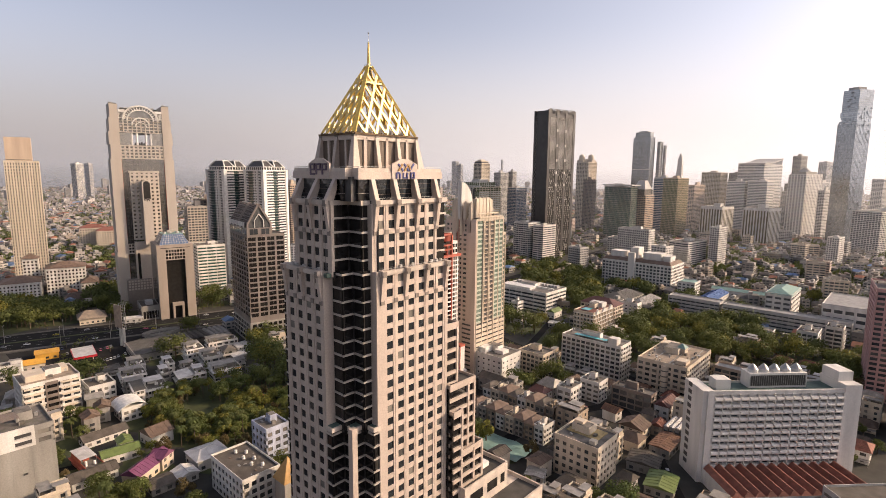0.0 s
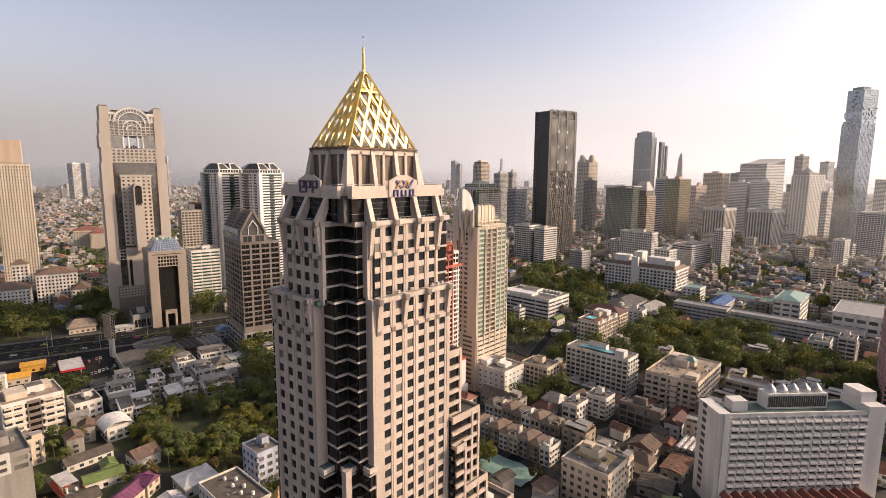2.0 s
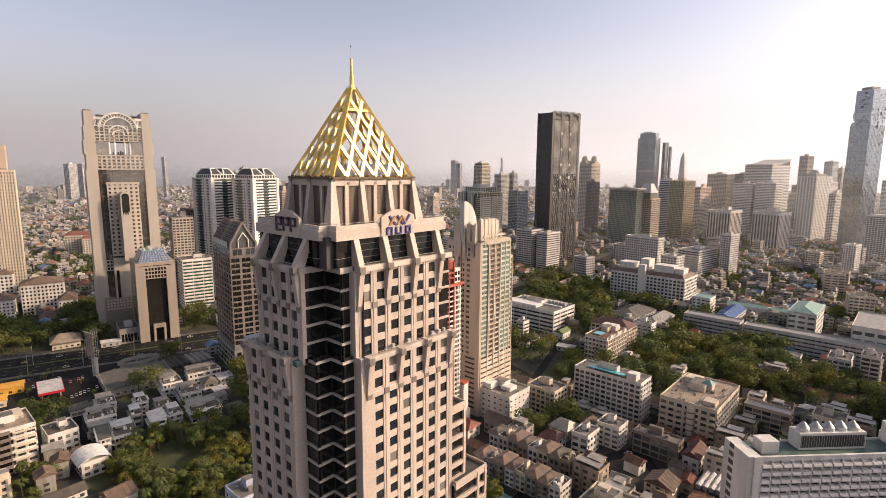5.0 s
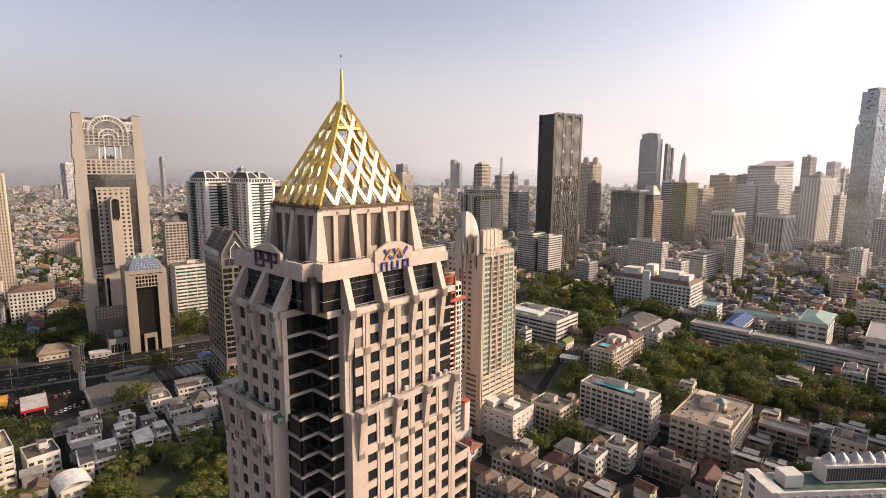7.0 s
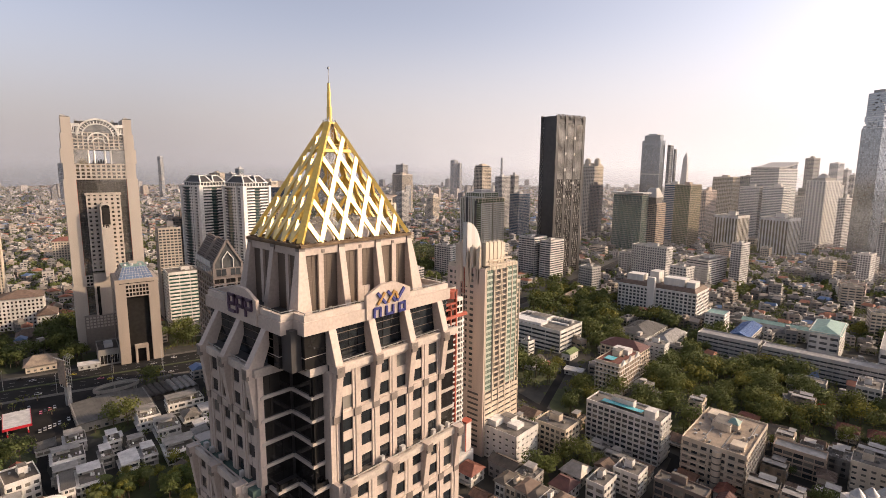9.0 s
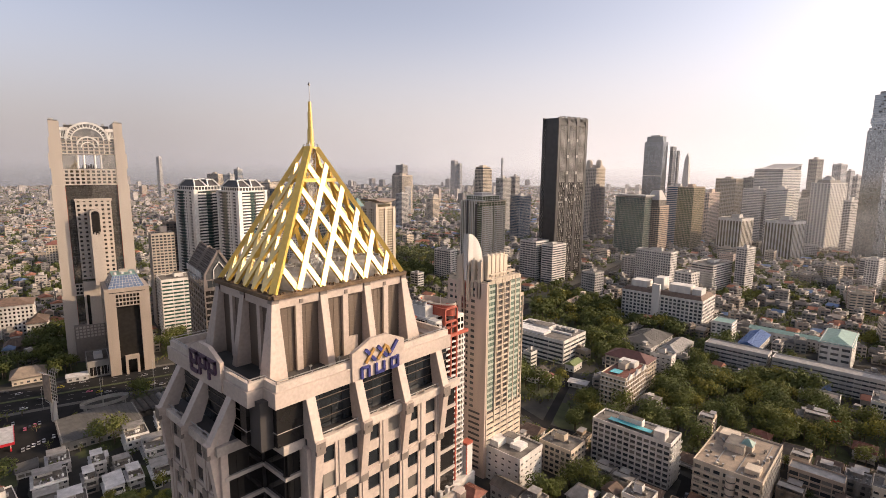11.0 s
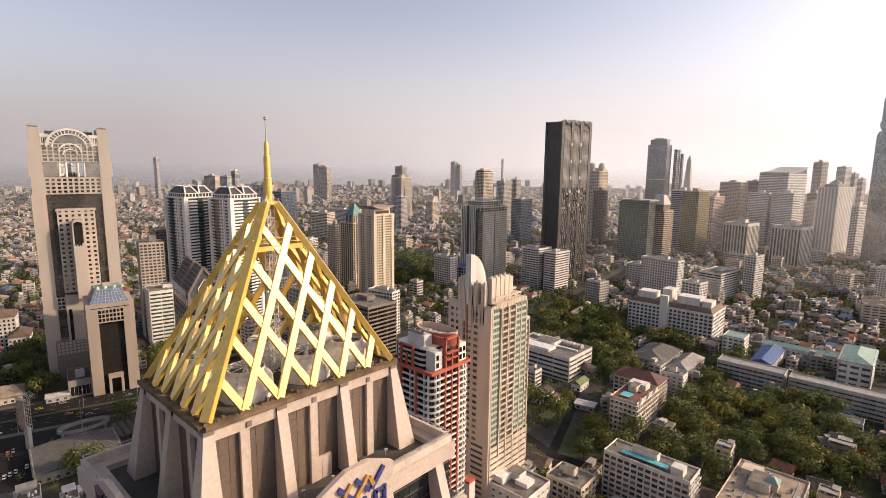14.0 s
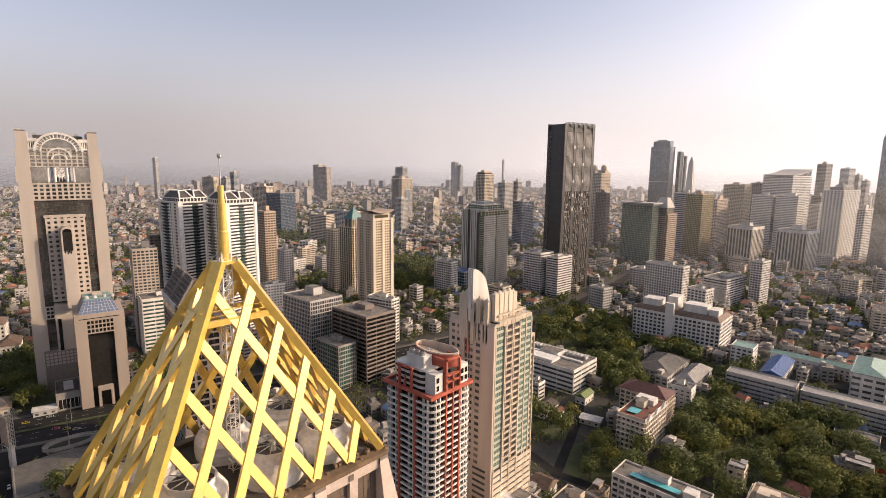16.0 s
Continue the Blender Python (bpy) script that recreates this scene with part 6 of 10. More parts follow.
m.box(-RX, 4, 0, -RX + 1, RY, RH).box(-RX, RY - 1, 0, -0.5, RY, RH)
part("pier", m, rd, "white window piers", "stuff")
for y in (8.0, 12.2, 16.4):
    part("red_pilaster", Mesh(RED_PAINT).box(-0.4, y - 0.38, 6, 1.2, y + 0.38, 101.8 if y != 12.2 else 94.6), rd)
for x in (-18.2, -8.6):
    part("red_pilaster", Mesh(RED_PAINT).box(x - 0.5, -1.2, 6, x + 0.5, 0.4, RH), rd)
for z in (91.6, 94.4, 101.0):
    part("red_crossbar", Mesh(RED_PAINT).box(-0.2, 7.6, z, 1.2, 16.8, z + 0.8), rd)
belt = Mesh(RED_PAINT)
rim(belt, [(-RX - 1.3, -1.3), (1.3, -1.3), (1.3, RY + 0.9), (-RX - 1.3, RY + 0.9)], RH, RH + 1.5, 1.5)
part("red_belt", belt, rd, "red painted belt", "stuff")
m = Mesh(RED_PAINT)               # open frames on the terrace corners
for x in (-18.2, -11.0):
    m.box(x - 0.45, -1.0, RH, x + 0.45, 0.0, 97.6)
m.box(-19, -1.0, 97.0, -10.2, 0.0, 97.9).box(-14.9, -0.8, RH, -14.4, -0.2, 94).beam((-15.8, -0.5, RH + 1), (-14.6, -0.5, 94), 0.4, 0.4)
m.box(-0.4, 7.4, RH, 0.5, 8.4, 101.8).box(-6.2, 7.5, 101.0, 1.2, 8.3, 101.8).box(-6.2, 16.1, 101.0, 1.2, 16.9, 101.8)
part("red_frame", m, rd, "open red frames", "stuff")
part("terrace", Mesh(ROOF_GREY).box(-RX, 0, RH, -0.5, RY, RH + 0.25), rd, "grey roof terrace")
ph = Mesh(WHITE, GLASS_DK)
for k in range(4):                # rounded penthouse of bands
    z, mt = RH + 0.25 + k * 2.5, k
    c = [(-23.5, 22), (-23.5, 3.6), (-22.6, 2.2), (-21, 1.8), (-8.5, 1.8), (-6.6, 2.4), (-5.6, 4.2), (-5.6, 22)]
    ph.prism(c, z, z + 1.5, 1)
    ph.prism([(x + (0.3 if x > -10 else -0.3), y - (0.3 if y < 10 else 0)) for x, y in c], z + 1.5, z + 2.5, 0)
ph.box(-5.5, 2.2, RH + 0.2, 0.0, 6.8, 96.5, 0).box(-5.5, 17.6, RH + 0.2, 0.0, 22.6, 96.8, 0)
for y0 in (3.0, 18.2, 20.6):
    for z in (RH + 2.4, RH + 5.8):
        ph.box(-0.4, y0, z, 0.07, y0 + 1.6, z + 2.2, 1)
part("penthouse", ph, rd, "white penthouse with black ribbon windows", "stuff")
part("plant_room", Mesh(WHITE).box(-17.6, 3.2, 97.2, -7.6, 8.2, 102.0), rd, "white plant room")
for i in range(3):
    part("vent_cowl", Mesh(STEEL, DARK_CL_VOID).ring(-15.8 + i * 3.0, 4.6, 102.0, 103.6, 1.3, 1.25, 14).ring(-15.8 + i * 3.0, 4.6, 103.6, 103.7, 1.0, 1.0, 14, 1), rd, "round silver cowl")
drum = Mesh(RED_PAINT, CREAM, ROOF_BEIGE)
q = lambda r, t: (-11.0 + 11.5 * r * math.cos(t), 15.5 + 7.0 * r * math.sin(t))
for k in range(24):
    a, b = math.pi * (1 + k / 24), math.pi * (1 + (k + 1) / 24)
    drum.prism([q(0.95, a), q(1, a), q(1, b), q(0.95, b)], 97.0, 102.4, 0)
    drum.prism([q(0.94, a), q(1.02, a), q(1.02, b), q(0.94, b)], 102.4, 103.0, 1)
    a, b = math.pi * k / 24, math.pi * (k + 1) / 24
    u = lambda r, t: (-11.0 + 11.5 * r * math.cos(t), 15.5 + 4.5 * r * math.sin(t))
    drum.prism([u(0.96, a), u(1, a), u(1, b), u(0.96, b)], 97.0, 103.0, 1)
drum.prism([q(0.95, math.pi * (1 + k / 12)) for k in range(13)], 100.4, 101.0, 2)
part("roof_drum", drum, rd, "red curved roof wall with a cream rim", "stuff")
part("roof_mast", Mesh(STEEL).beam((-10, 13, 101), (-10, 13, 108), 0.15, 0.15).beam((-6, 12, 101), (-6, 12, 106.5), 0.12, 0.12).box(-14, 11, 101, -12, 13, 102.4), rd, "thin roof masts", "stuff")
part("podium", Mesh(WHITE, RED_PAINT).box(-30, -2, 0, 3, 30, 10, 0).box(-2, 24.2, 0, 2.0, 29, 26, 0).box(-2.2, 24.0, 26, 2.2, 29.2, 27.2, 1).box(1.9, 24, 0, 2.2, 24.6, 27, 1), rd, "white podium with red edges")

# offices behind the tower
ROOF_SPIRE = material("dark_teal_roof", (0.05, 0.16, 0.16), 0.5, vary=0.25, size=3, fine=0.3)
block("office_block", -404, 348, -46, 32, 57, BROWN_ST, GLASS_DK, "dark office block with pale ribbon bands", fh=3.6, bay=12, band=1.3, pier=0.2)
block("office_block", -462, 334, -44, 34, 62, GREY_LT, GLASS_GREY, "grey glass office block with stepped roof", fh=3.6, bay=2.4, band=0.8, pier=0.4)
block("office_block", -412, 326, -30, 18, 36, GREY, GLASS_GREEN, "curved glass office wing", fh=3.6, bay=2.4, band=0.8, pier=0.3)
hm = block("hotel_tower", -568, 494, -30, 32, 114, CREAM, GLASS_BRONZE, "cream hotel tower with a broad flared crown", fh=3.3, bay=3.6, band=1.5, pier=0.5, hut=False)
m = Mesh(CREAM, GLASS_BRONZE, ROOF_BROWN, WHITE)
for a, b in ((-30.4, -26), (-17, -13), (-4, 0.4)):
    m.box(a, -0.7, 0, b, 0.2, 114, 0)
for a, b in ((-0.4, 4), (14, 18), (28, 32.4)):
    m.box(-0.2, a, 0, 0.7, b, 114, 0)
m.box(-26, 3, 114.8, -3, 29, 121.5, 0).box(-26.1, 5, 116, -2.9, 27, 119.5, 1).box(-22, 4.9, 115.5, -7, 5.2, 119, 1)
part("pier", m, hm, "cream corner piers and head", "stuff")
m = Mesh(TAN, CREAM)
for k in range(10):
    u0, u1 = k / 10, (k + 1) / 10
    z0, z1 = 122.6 + 3.2 * (2 * u0 - 1) ** 2, 122.6 + 3.2 * (2 * u1 - 1) ** 2
    y0, y1 = -1 + 34 * u0, -1 + 34 * u1
    m.face([(1.5, y0, z0), (1.5, y1, z1), (-31, y1, z1), (-31, y0, z0)]).face([(1.5, y0, z0 - 0.7), (-31, y0, z0 - 0.7), (-31, y1, z1 - 0.7), (1.5, y1, z1 - 0.7)])
    m.face([(1.5, y0, z0 - 0.7), (1.5, y1, z1 - 0.7), (1.5, y1, z1), (1.5, y0, z0)]).face([(-31, y0, z0), (-31, y1, z1), (-31, y1, z1 - 0.7), (-31, y0, z0 - 0.7)])
part("flared_roof", m, hm, "upturned tan roof canopy", "stuff")
sp = block("apartment_tower", -644, 521, -28, 26, 96, CREAM, GLASS_DK, "cream apartment tower with a teal pointed roof", fh=3.3, bay=4.4, band=0.6, pier=1.5, hut=False)
m = Mesh(ROOF_SPIRE, DARK_CL_VOID, CREAM)
m.box(-20, 3, 96, -3, 21, 107, 1).hexa([(-21, 2), (-2, 2), (-2, 22), (-21, 22)], 107, [(-12.2, 11.4), (-10.8, 11.4), (-10.8, 12.6), (-12.2, 12.6)], 123, 0)
for k in range(6):
    m.box(-2.9, 3.4 + 3.1 * k, 96, -2.6, 4.2 + 3.1 * k, 107, 2).box(-19.6 + 3.0 * k, 2.7, 96, -18.8 + 3.0 * k, 3.0, 107, 2)
m.ring(-11.5, 12, 123, 127, 0.3, 0.1, 8, 1)
part("spire_roof", m, sp, "teal pointed roof", "stuff")
block("apartment_tower", -694, 527, -18, 14, 88, CREAM, GLASS_GREY, "cream slab tower beside the teal-roofed one", fh=3.3, bay=3.6, band=1.4, pier=0.8)

# ---- mid-ground blocks ----
ht = block("hotel", -66, 246, 74, 14, 41, WHITE, GLASS_GREY, "white hotel slab with rows of hooded balconies", fh=3.45, bay=6, band=0.5, pier=0.5, turn=46, category="hotel", roof=GREEN_DECK, hut=False, panes=False, storeys_from=6)
m = Mesh(WHITE, DARK_CL_VOID, STEEL, ROOF_GREY)
m.box(-0.5, -1.2, 0, 4.7, 14.5, 43.9).box(66.6, -1.2, 0, 74.5, 14.5, 45.5).box(66.9, 4, 45.5, 74, 14, 50)
m.box(1.6, -1.8, 0, 2.3, -1.0, 43.9)
for k in range(12):
    m.box(-0.6, 8, 4 + 3.45 * k, -0.45, 11, 6 + 3.45 * k, 1)
m.box(4.7, -0.6, 41.6, 66.6, 0.3, 43.5)
part("end_wall", m, ht, "blank white end walls")
for i in range(16):
    part("balcony_fin", Mesh(WHITE).box(4.75 + i * 4.1, -1.25, 5.6, 5.1 + i * 4.1, 0.1, 42.0), ht)
hood = Mesh(WHITE)
hood.box(-0.05, -0.9, -0.25, 4.15, 0.1, 0.0).box(0.0, -1.0, 0.0, 4.1, 0.1, 0.75)
hood.hexa([(0.3, -1.75), (3.8, -1.75), (3.8, -0.9), (0.3, -0.9)], 0.7, [(0.12, -1.3), (3.98, -1.3), (3.98, -0.8), (0.12, -0.8)], 1.75)
hood.hexa([(0.55, -1.25), (3.55, -1.25), (3.55, -0.9), (0.55, -0.9)], 0.2, [(0.3, -1.75), (3.8, -1.75), (3.8, -0.9), (0.3, -0.9)], 0.7)
hood.box(0.1, -0.75, 1.75, 4.0, 0.1, 2.0)
hd = hood.data("balcony")
for k in range(11):
    for i in range(15):
        part("balcony", hd, ht, at=Matrix.Translation((5.15 + i * 4.1, -0.02, 6.4 + k * 3.25)) @ Matrix.Diagonal((0.9, 1, 0.94, 1)))
m = Mesh(WHITE, DARK_CL_VOID, STEEL)
m.box(26, 7, 41.5, 54, 13.5, 48.5, 0).box(26.5, 6.9, 42.5, 53.5, 7.05, 47.5, 1)
for i in range(5):
    m.ring(29.4 + i * 5.3, 10.2, 48.5, 49.8, 2.4, 2.3, 14, 0).ring(29.4 + i * 5.3, 10.2, 49.8, 52.2, 2.3, 0.3, 14, 2)
for i in range(26):
    m.box(26.6 + i * 1.06, 6.8, 42.6, 26.72 + i * 1.06, 6.92, 47.4, 2)
m.box(9, 5, 41.5, 16, 11, 46.5, 0)
part("rooftop_plant", m, ht, "louvred plant room with silver cowls")
m = Mesh(ROOF_RED, WHITE, GLASS_DK)
for i in range(13):
    x = 2 + i * 5
    m.hexa([(x, -24), (x + 5, -24), (x + 5, -1.6), (x, -1.6)], 7, [(x + 2.2, -23), (x + 2.8, -23), (x + 2.8, -1.6), (x + 2.2, -1.6)], 9, 0)
    m.box(x + 0.8, -24.2, 1.5, x + 4.2, -23.6, 6, 2)
m.box(2, -24, 0, 67, -1.5, 7, 1)
part("lobby_wing", m, ht, "low lobby wing with red folded roof")

cr = block("apartment_block", -98, 329, -31, 47, 21, CREAM, GLASS_HOUSE, "cream six-storey apartment block with a flat roof", fh=3.5, bay=4.2, band=1.5, pier=1.5, panes=True, category="apartment block", balcony=0.0, roof=ROOF_BEIGE)
m = Mesh(ROOF_TEAL, CREAM, ROOF_GREY)
m.hexa([(-16, 26), (-10, 26), (-10, 33), (-16, 33)], 25.5, [(-13.5, 29), (-12.5, 29), (-12.5, 30), (-13.5, 30)], 28.0, 0)
m.box(-15.6, 26.4, 21.8, -10.4, 32.6, 25.5, 1)
part("lift_house", m, cr, "small roof house with green pyramid roof")
m = Mesh(CREAM, ROOF_GREY, STEEL, LEAF)
m.ring(-13.5, 0.2, 0, 20.6, 2.3, 2.3, 18, 0)
for k in range(5):
    m.ring(-13.5, 0.2, 3.2 + 3.5 * k, 3.9 + 3.5 * k, 2.36, 2.36, 18, 1)
part("stair_tower", m, cr, "rounded stair tower", "stuff")
m = Mesh(CREAM, ROOF_GREY, STEEL)
rnd = random.Random(14)
for k in range(34):
    px, py, q = rnd.uniform(-29, -2.5), rnd.uniform(2, 44), rnd.uniform(0.6, 1.5)
    m.box(px, py, 21.8, px + q, py + q * rnd.uniform(0.6, 1.6), 21.8 + rnd.uniform(0.7, 1.7), rnd.choice((0, 1, 2, 2)))
for px in (-22, -12, -4):
    m.box(px, 3, 21.8, px + 0.3, 43, 22.2, 2)
m.box(-28, 34, 21.8, -19, 42, 24.6, 0).box(-9, 5, 21.8, -2.5, 12, 24.2, 0)
part("roof_clutter", m, cr, "vents, pipes and huts", "stuff")
m = Mesh(CREAM)
for k in range(5):
    m.box(-30.5, -2.2, 3.4 + 3.5 * k, -18, 0.1, 3.7 + 3.5 * k).box(-30.5, -2.2, 3.7 + 3.5 * k, -18, -2.0, 4.7 + 3.5 * k)
    m.box(-9, -2.2, 3.4 + 3.5 * k, -0.5, 0.1, 3.7 + 3.5 * k).box(-9, -2.2, 3.7 + 3.5 * k, -0.5, -2.0, 4.7 + 3.5 * k)
part("balcony", m, cr, "cream balconies", "stuff")
wa = block("apartment_block", -140, 328, -44, 16, 25, WHITE, GLASS_HOUSE, "white stepped apartment block with a rooftop pool terrace", fh=3.3, bay=3.6, band=1.2, pier=0.8, panes=True, category="apartment block", balcony=0.9)
m = Mesh(POOL, WHITE)
m.box(-36, 3, 26.9, -12, 7, 27.0, 0)
part("roof_pool", m, wa, "turquoise pool")
part("roof_house", Mesh(WHITE).box(-10, 2, 25, -4, 8, 30), wa, "white roof house")
off = block("office_block", -96, 207, -22, 20, 18, CREAM, GLASS_HOUSE, "cream six-storey office block with small windows", fh=3.5, bay=3.4, band=1.7, pier=1.7, panes=True)
m = Mesh(ROOF_OCHRE, CREAM)
m.box(-20, 8, 18.9, -4, 18, 19.3, 0).box(-18.5, 10, 19.2, -9, 17, 22.4, 1).box(-17.5, 10.5, 22.4, -13, 14, 24.2, 1).box(-6, 3, 18.9, -3, 6, 20.6, 1)
part("roof_house", m, off, "yellowish roof platform")
ph = block("guest_house", -194, 396, -18, 36, 24.5, CREAM, GLASS_HOUSE, "ornate peach guest house with a rooftop pool and red parapet", fh=3.4, bay=3.2, band=1.2, pier=1.4, panes=True, category="hotel", roof=ROOF_RED)
m = Mesh(POOL, WHITE)
m.box(-14, 5, 26, -7, 13, 26.15, 0)
part("roof_pool", m, ph, "turquoise pool")
part("roof_house", Mesh(WHITE).box(-16, 24, 25, -4, 32, 29), ph, "white roof house")
m = Mesh(WHITE, CREAM)
for j in range(12):
    m.box(-0.1, 1.2 + 3.0 * j, 0, 0.75, 1.9 + 3.0 * j, 24, 1)
for k in range(7):
    m.box(0, 0, 3.2 + 3.4 * k, 0.9, 36, 3.6 + 3.4 * k, 0).box(-18, -0.9, 3.2 + 3.4 * k, 0, 0, 3.6 + 3.4 * k, 0)
for j in range(3):
    m.hexa([(0, 3 + 12 * j), (1.2, 3 + 12 * j), (1.2, 9 + 12 * j), (0, 9 + 12 * j)], 24.5, [(0, 5.8 + 12 * j), (1.2, 5.8 + 12 * j), (1.2, 6.2 + 12 * j), (0, 6.2 + 12 * j)], 28, 0)
part("cornice", m, ph, "white cornices, pilasters and gables", "stuff")
aw = block("office_block", -272, 450, -60, 40, 19, WHITE, GLASS_GREY, "white ribbon-window office with rooftop air units", fh=3.6, bay=14, band=1.9, pier=0.4)
m = Mesh(TANK_WHITE, GREY_LT)
m.box(-58, 4, 20.1, -22, 16, 22.4, 0).box(-58, 20, 20.1, -4, 22, 21.5, 0)
part("roof_hall", m, aw, "white roof halls")
for k in range(13):
    part("air_unit", Mesh(GREY_LT).box(-56 + 4 * k, 30, 20.1, -53.4 + 4 * k, 35, 22.6).ring(-54.7 + 4 * k, 32.5, 22.6, 22.9, 1.1, 1.1, 10), aw)
block("school_block", -137, 541, -48, 15, 17, GREY_LT, GLASS_GREY, "long pale school block with open galleries", fh=3.4, bay=4.5, band=1.9, pier=0.25, roof=ROOF_TIN, hut=False)
block("school_block", -36, 540, -98, 14, 16.5, GREY_LT, GLASS_GREY, "long pale school block with a bluish wall", fh=3.4, bay=4.5, band=1.9, pier=0.25, roof=ROOF_TIN, hut=False)
hall = block("assembly_hall", -87, 588, -22, 50, 24, WHITE, GLASS_GREY, "white assembly hall with a teal hipped roof", fh=5, bay=8, band=2.6, pier=2, roof=ROOF_TEAL, hut=False)
block("sports_hall", -20, 560, -40, 60, 26, WHITE, GLASS_GREY, "white hall with a pale metal roof", fh=6, bay=8, band=3.4, pier=2, roof=ROOF_TIN, hut=False)
wb = block("university_building", -214, 630, -86, 44, 31, WHITE, GLASS_GREY, "large white hall with a dark mansard and square roof houses", fh=3.8, bay=4.4, band=1.5, pier=1.4, hut=False)
m = Mesh(ROOF_BROWN, WHITE)
m.hexa([(-88, 0), (0, 0), (0, 44), (-88, 44)], 31, [(-84, 5), (-4, 5), (-4, 39), (-84, 39)], 36, 0)
for x, s, h in ((-80, 18, 8), (-54, 10, 14), (-38, 22, 9), (-14, 9, 7)):
    m.box(x, 10, 35, x + s, 26, 35 + h, 1)
m.box(-52, -2, 0, -44, 2, 44, 1)
part("mansard", m, wb, "dark mansard and white roof houses")
ap = block("apartment_block", -349, 46, -24, 27, 22.5, WHITE, GLASS_HOUSE, "white terraced apartment block with a recessed brown core", fh=3.5, bay=4.2, band=1.2, pier=1.2, panes=True, category="apartment block", roof=ROOF_BEIGE)
gb = block("apartment_block", -268, 24, -26, 21, 31, GREY, GLASS_HOUSE, "grey rendered apartment block with a blank side", fh=3.4, bay=7, band=1.4, pier=2.6, storeys_from=24, category="apartment block")
part("front_panel", Mesh(WHITE).box(-0.3, 0.2, 24.4, 0.35, 14.2, 33.2), gb, "white upper front panel")
m = Mesh(DARK_CL_VOID, GLASS_DK, GREY_LT)
for z in (25.4, 28.6):
    m.box(0.3, 7.4, z, 0.5, 13.0, z + 1.9, 0).box(0.45, 7.4, z, 0.6, 13.0, z + 0.5, 2)
m.box(0.2, 9.2, 12.4, 0.4, 10.6, 13.2, 0)
part("opening", m, gb, "dark openings with rails", "stuff")
m = Mesh(BROWN_ST, STEEL)
for k in range(12):
    m.box(-14 + k * 0.75, 2.0, 35.6, -13.6 + k * 0.75, 10.5, 35.8, 0)
for px in (-13.8, -5.6):
    for py in (2.2, 10.2):
        m.box(px - 0.12, py - 0.12, 32, px + 0.12, py + 0.12, 35.6, 1)
m.box(-14.2, 2.0, 35.35, -5.2, 2.3, 35.6, 0).box(-14.2, 10.2, 35.35, -5.2, 10.5, 35.6, 0)
part("pergola", m, gb, "dark slatted roof pergola", "stuff")
m = Mesh(LEAF)
rnd = random.Random(3)
for k in range(420):
    a = rnd.choice(((-4.0, 3.0), (-2.2, 9.5), (-4.5, 13.2), (-1.6, 17.5), (-16, 15)))
    px, py, pz, q = a[0] + rnd.gauss(0, 1.0), a[1] + rnd.gauss(0, 1.6), 32.2 + abs(rnd.gauss(0.6, 0.5)), rnd.uniform(0.15, 0.35)
    m.face([(px - q, py, pz), (px, py - q, pz + 0.1), (px + q, py, pz + 0.22), (px, py + q, pz + 0.08)])
part("roof_planting", m, gb, "green shrubs in roof planters", "stuff")
m = Mesh(BROWN_ST, GLASS_DK, CREAM)
m.box(-0.2, 10.5, 0, 0.25, 16.5, 23, 0)
for k in range(6):
    m.box(0.2, 11.2, 1.5 + 3.6 * k, 0.32, 15.8, 3.2 + 3.6 * k, 1)
    for y0 in (1.0, 17.5):
        m.box(0, y0, 3.2 + 3.6 * k, 1.9, y0 + 8.5, 3.5 + 3.6 * k, 2).box(1.75, y0, 3.5 + 3.6 * k, 1.9, y0 + 8.5, 4.3 + 3.6 * k, 2)
m.box(-18, 3, 23.2, -6, 12, 26.6, 2).box(-22, 15, 23.2, -12, 24, 25.8, 2)
part("front_recess", m, ap, "brown recess between cream balconies", "stuff")
pd = block("apartment_block", -193, 91.5, -29, 17, 14, WHITE, GLASS_HOUSE, "white four-storey block with a dark cluttered roof", fh=3.3, bay=3.2, band=1.3, pier=1.1, panes=True, category="apartment block", roof=ROOF_DK, hut=False)
for k in range(6):
    px, py = -24 + 3.6 * k, 9 + 3.2 * (k % 2)
    part("water_tank", Mesh(TANK_WHITE).ring(px, py, 14.4, 16.0, 0.75, 0.7, 12).ring(px, py, 16.0, 16.3, 0.7, 0.2, 12), pd, "white roof tank")
m = Mesh(STEEL, ROOF_BROWN, GREY)
rnd = random.Random(31)
for k in range(40):
    px, py, q = rnd.uniform(-27, -2.5), rnd.uniform(1.5, 14.5), rnd.uniform(0.3, 1.0)
    m.box(px, py, 14.1, px + q * rnd.uniform(0.5, 2.5), py + q, 14.1 + rnd.uniform(0.2, 1.0), rnd.randrange(3))
part("roof_clutter", m, pd, kind="stuff")
bl = block("apartment_block", -218, 116, -14, 12, 18, BLUE_WALL, GLASS_HOUSE, "pale blue-white house block with green awnings", fh=3.3, bay=4, band=1.5, pier=1.5, panes=True, category="apartment block")

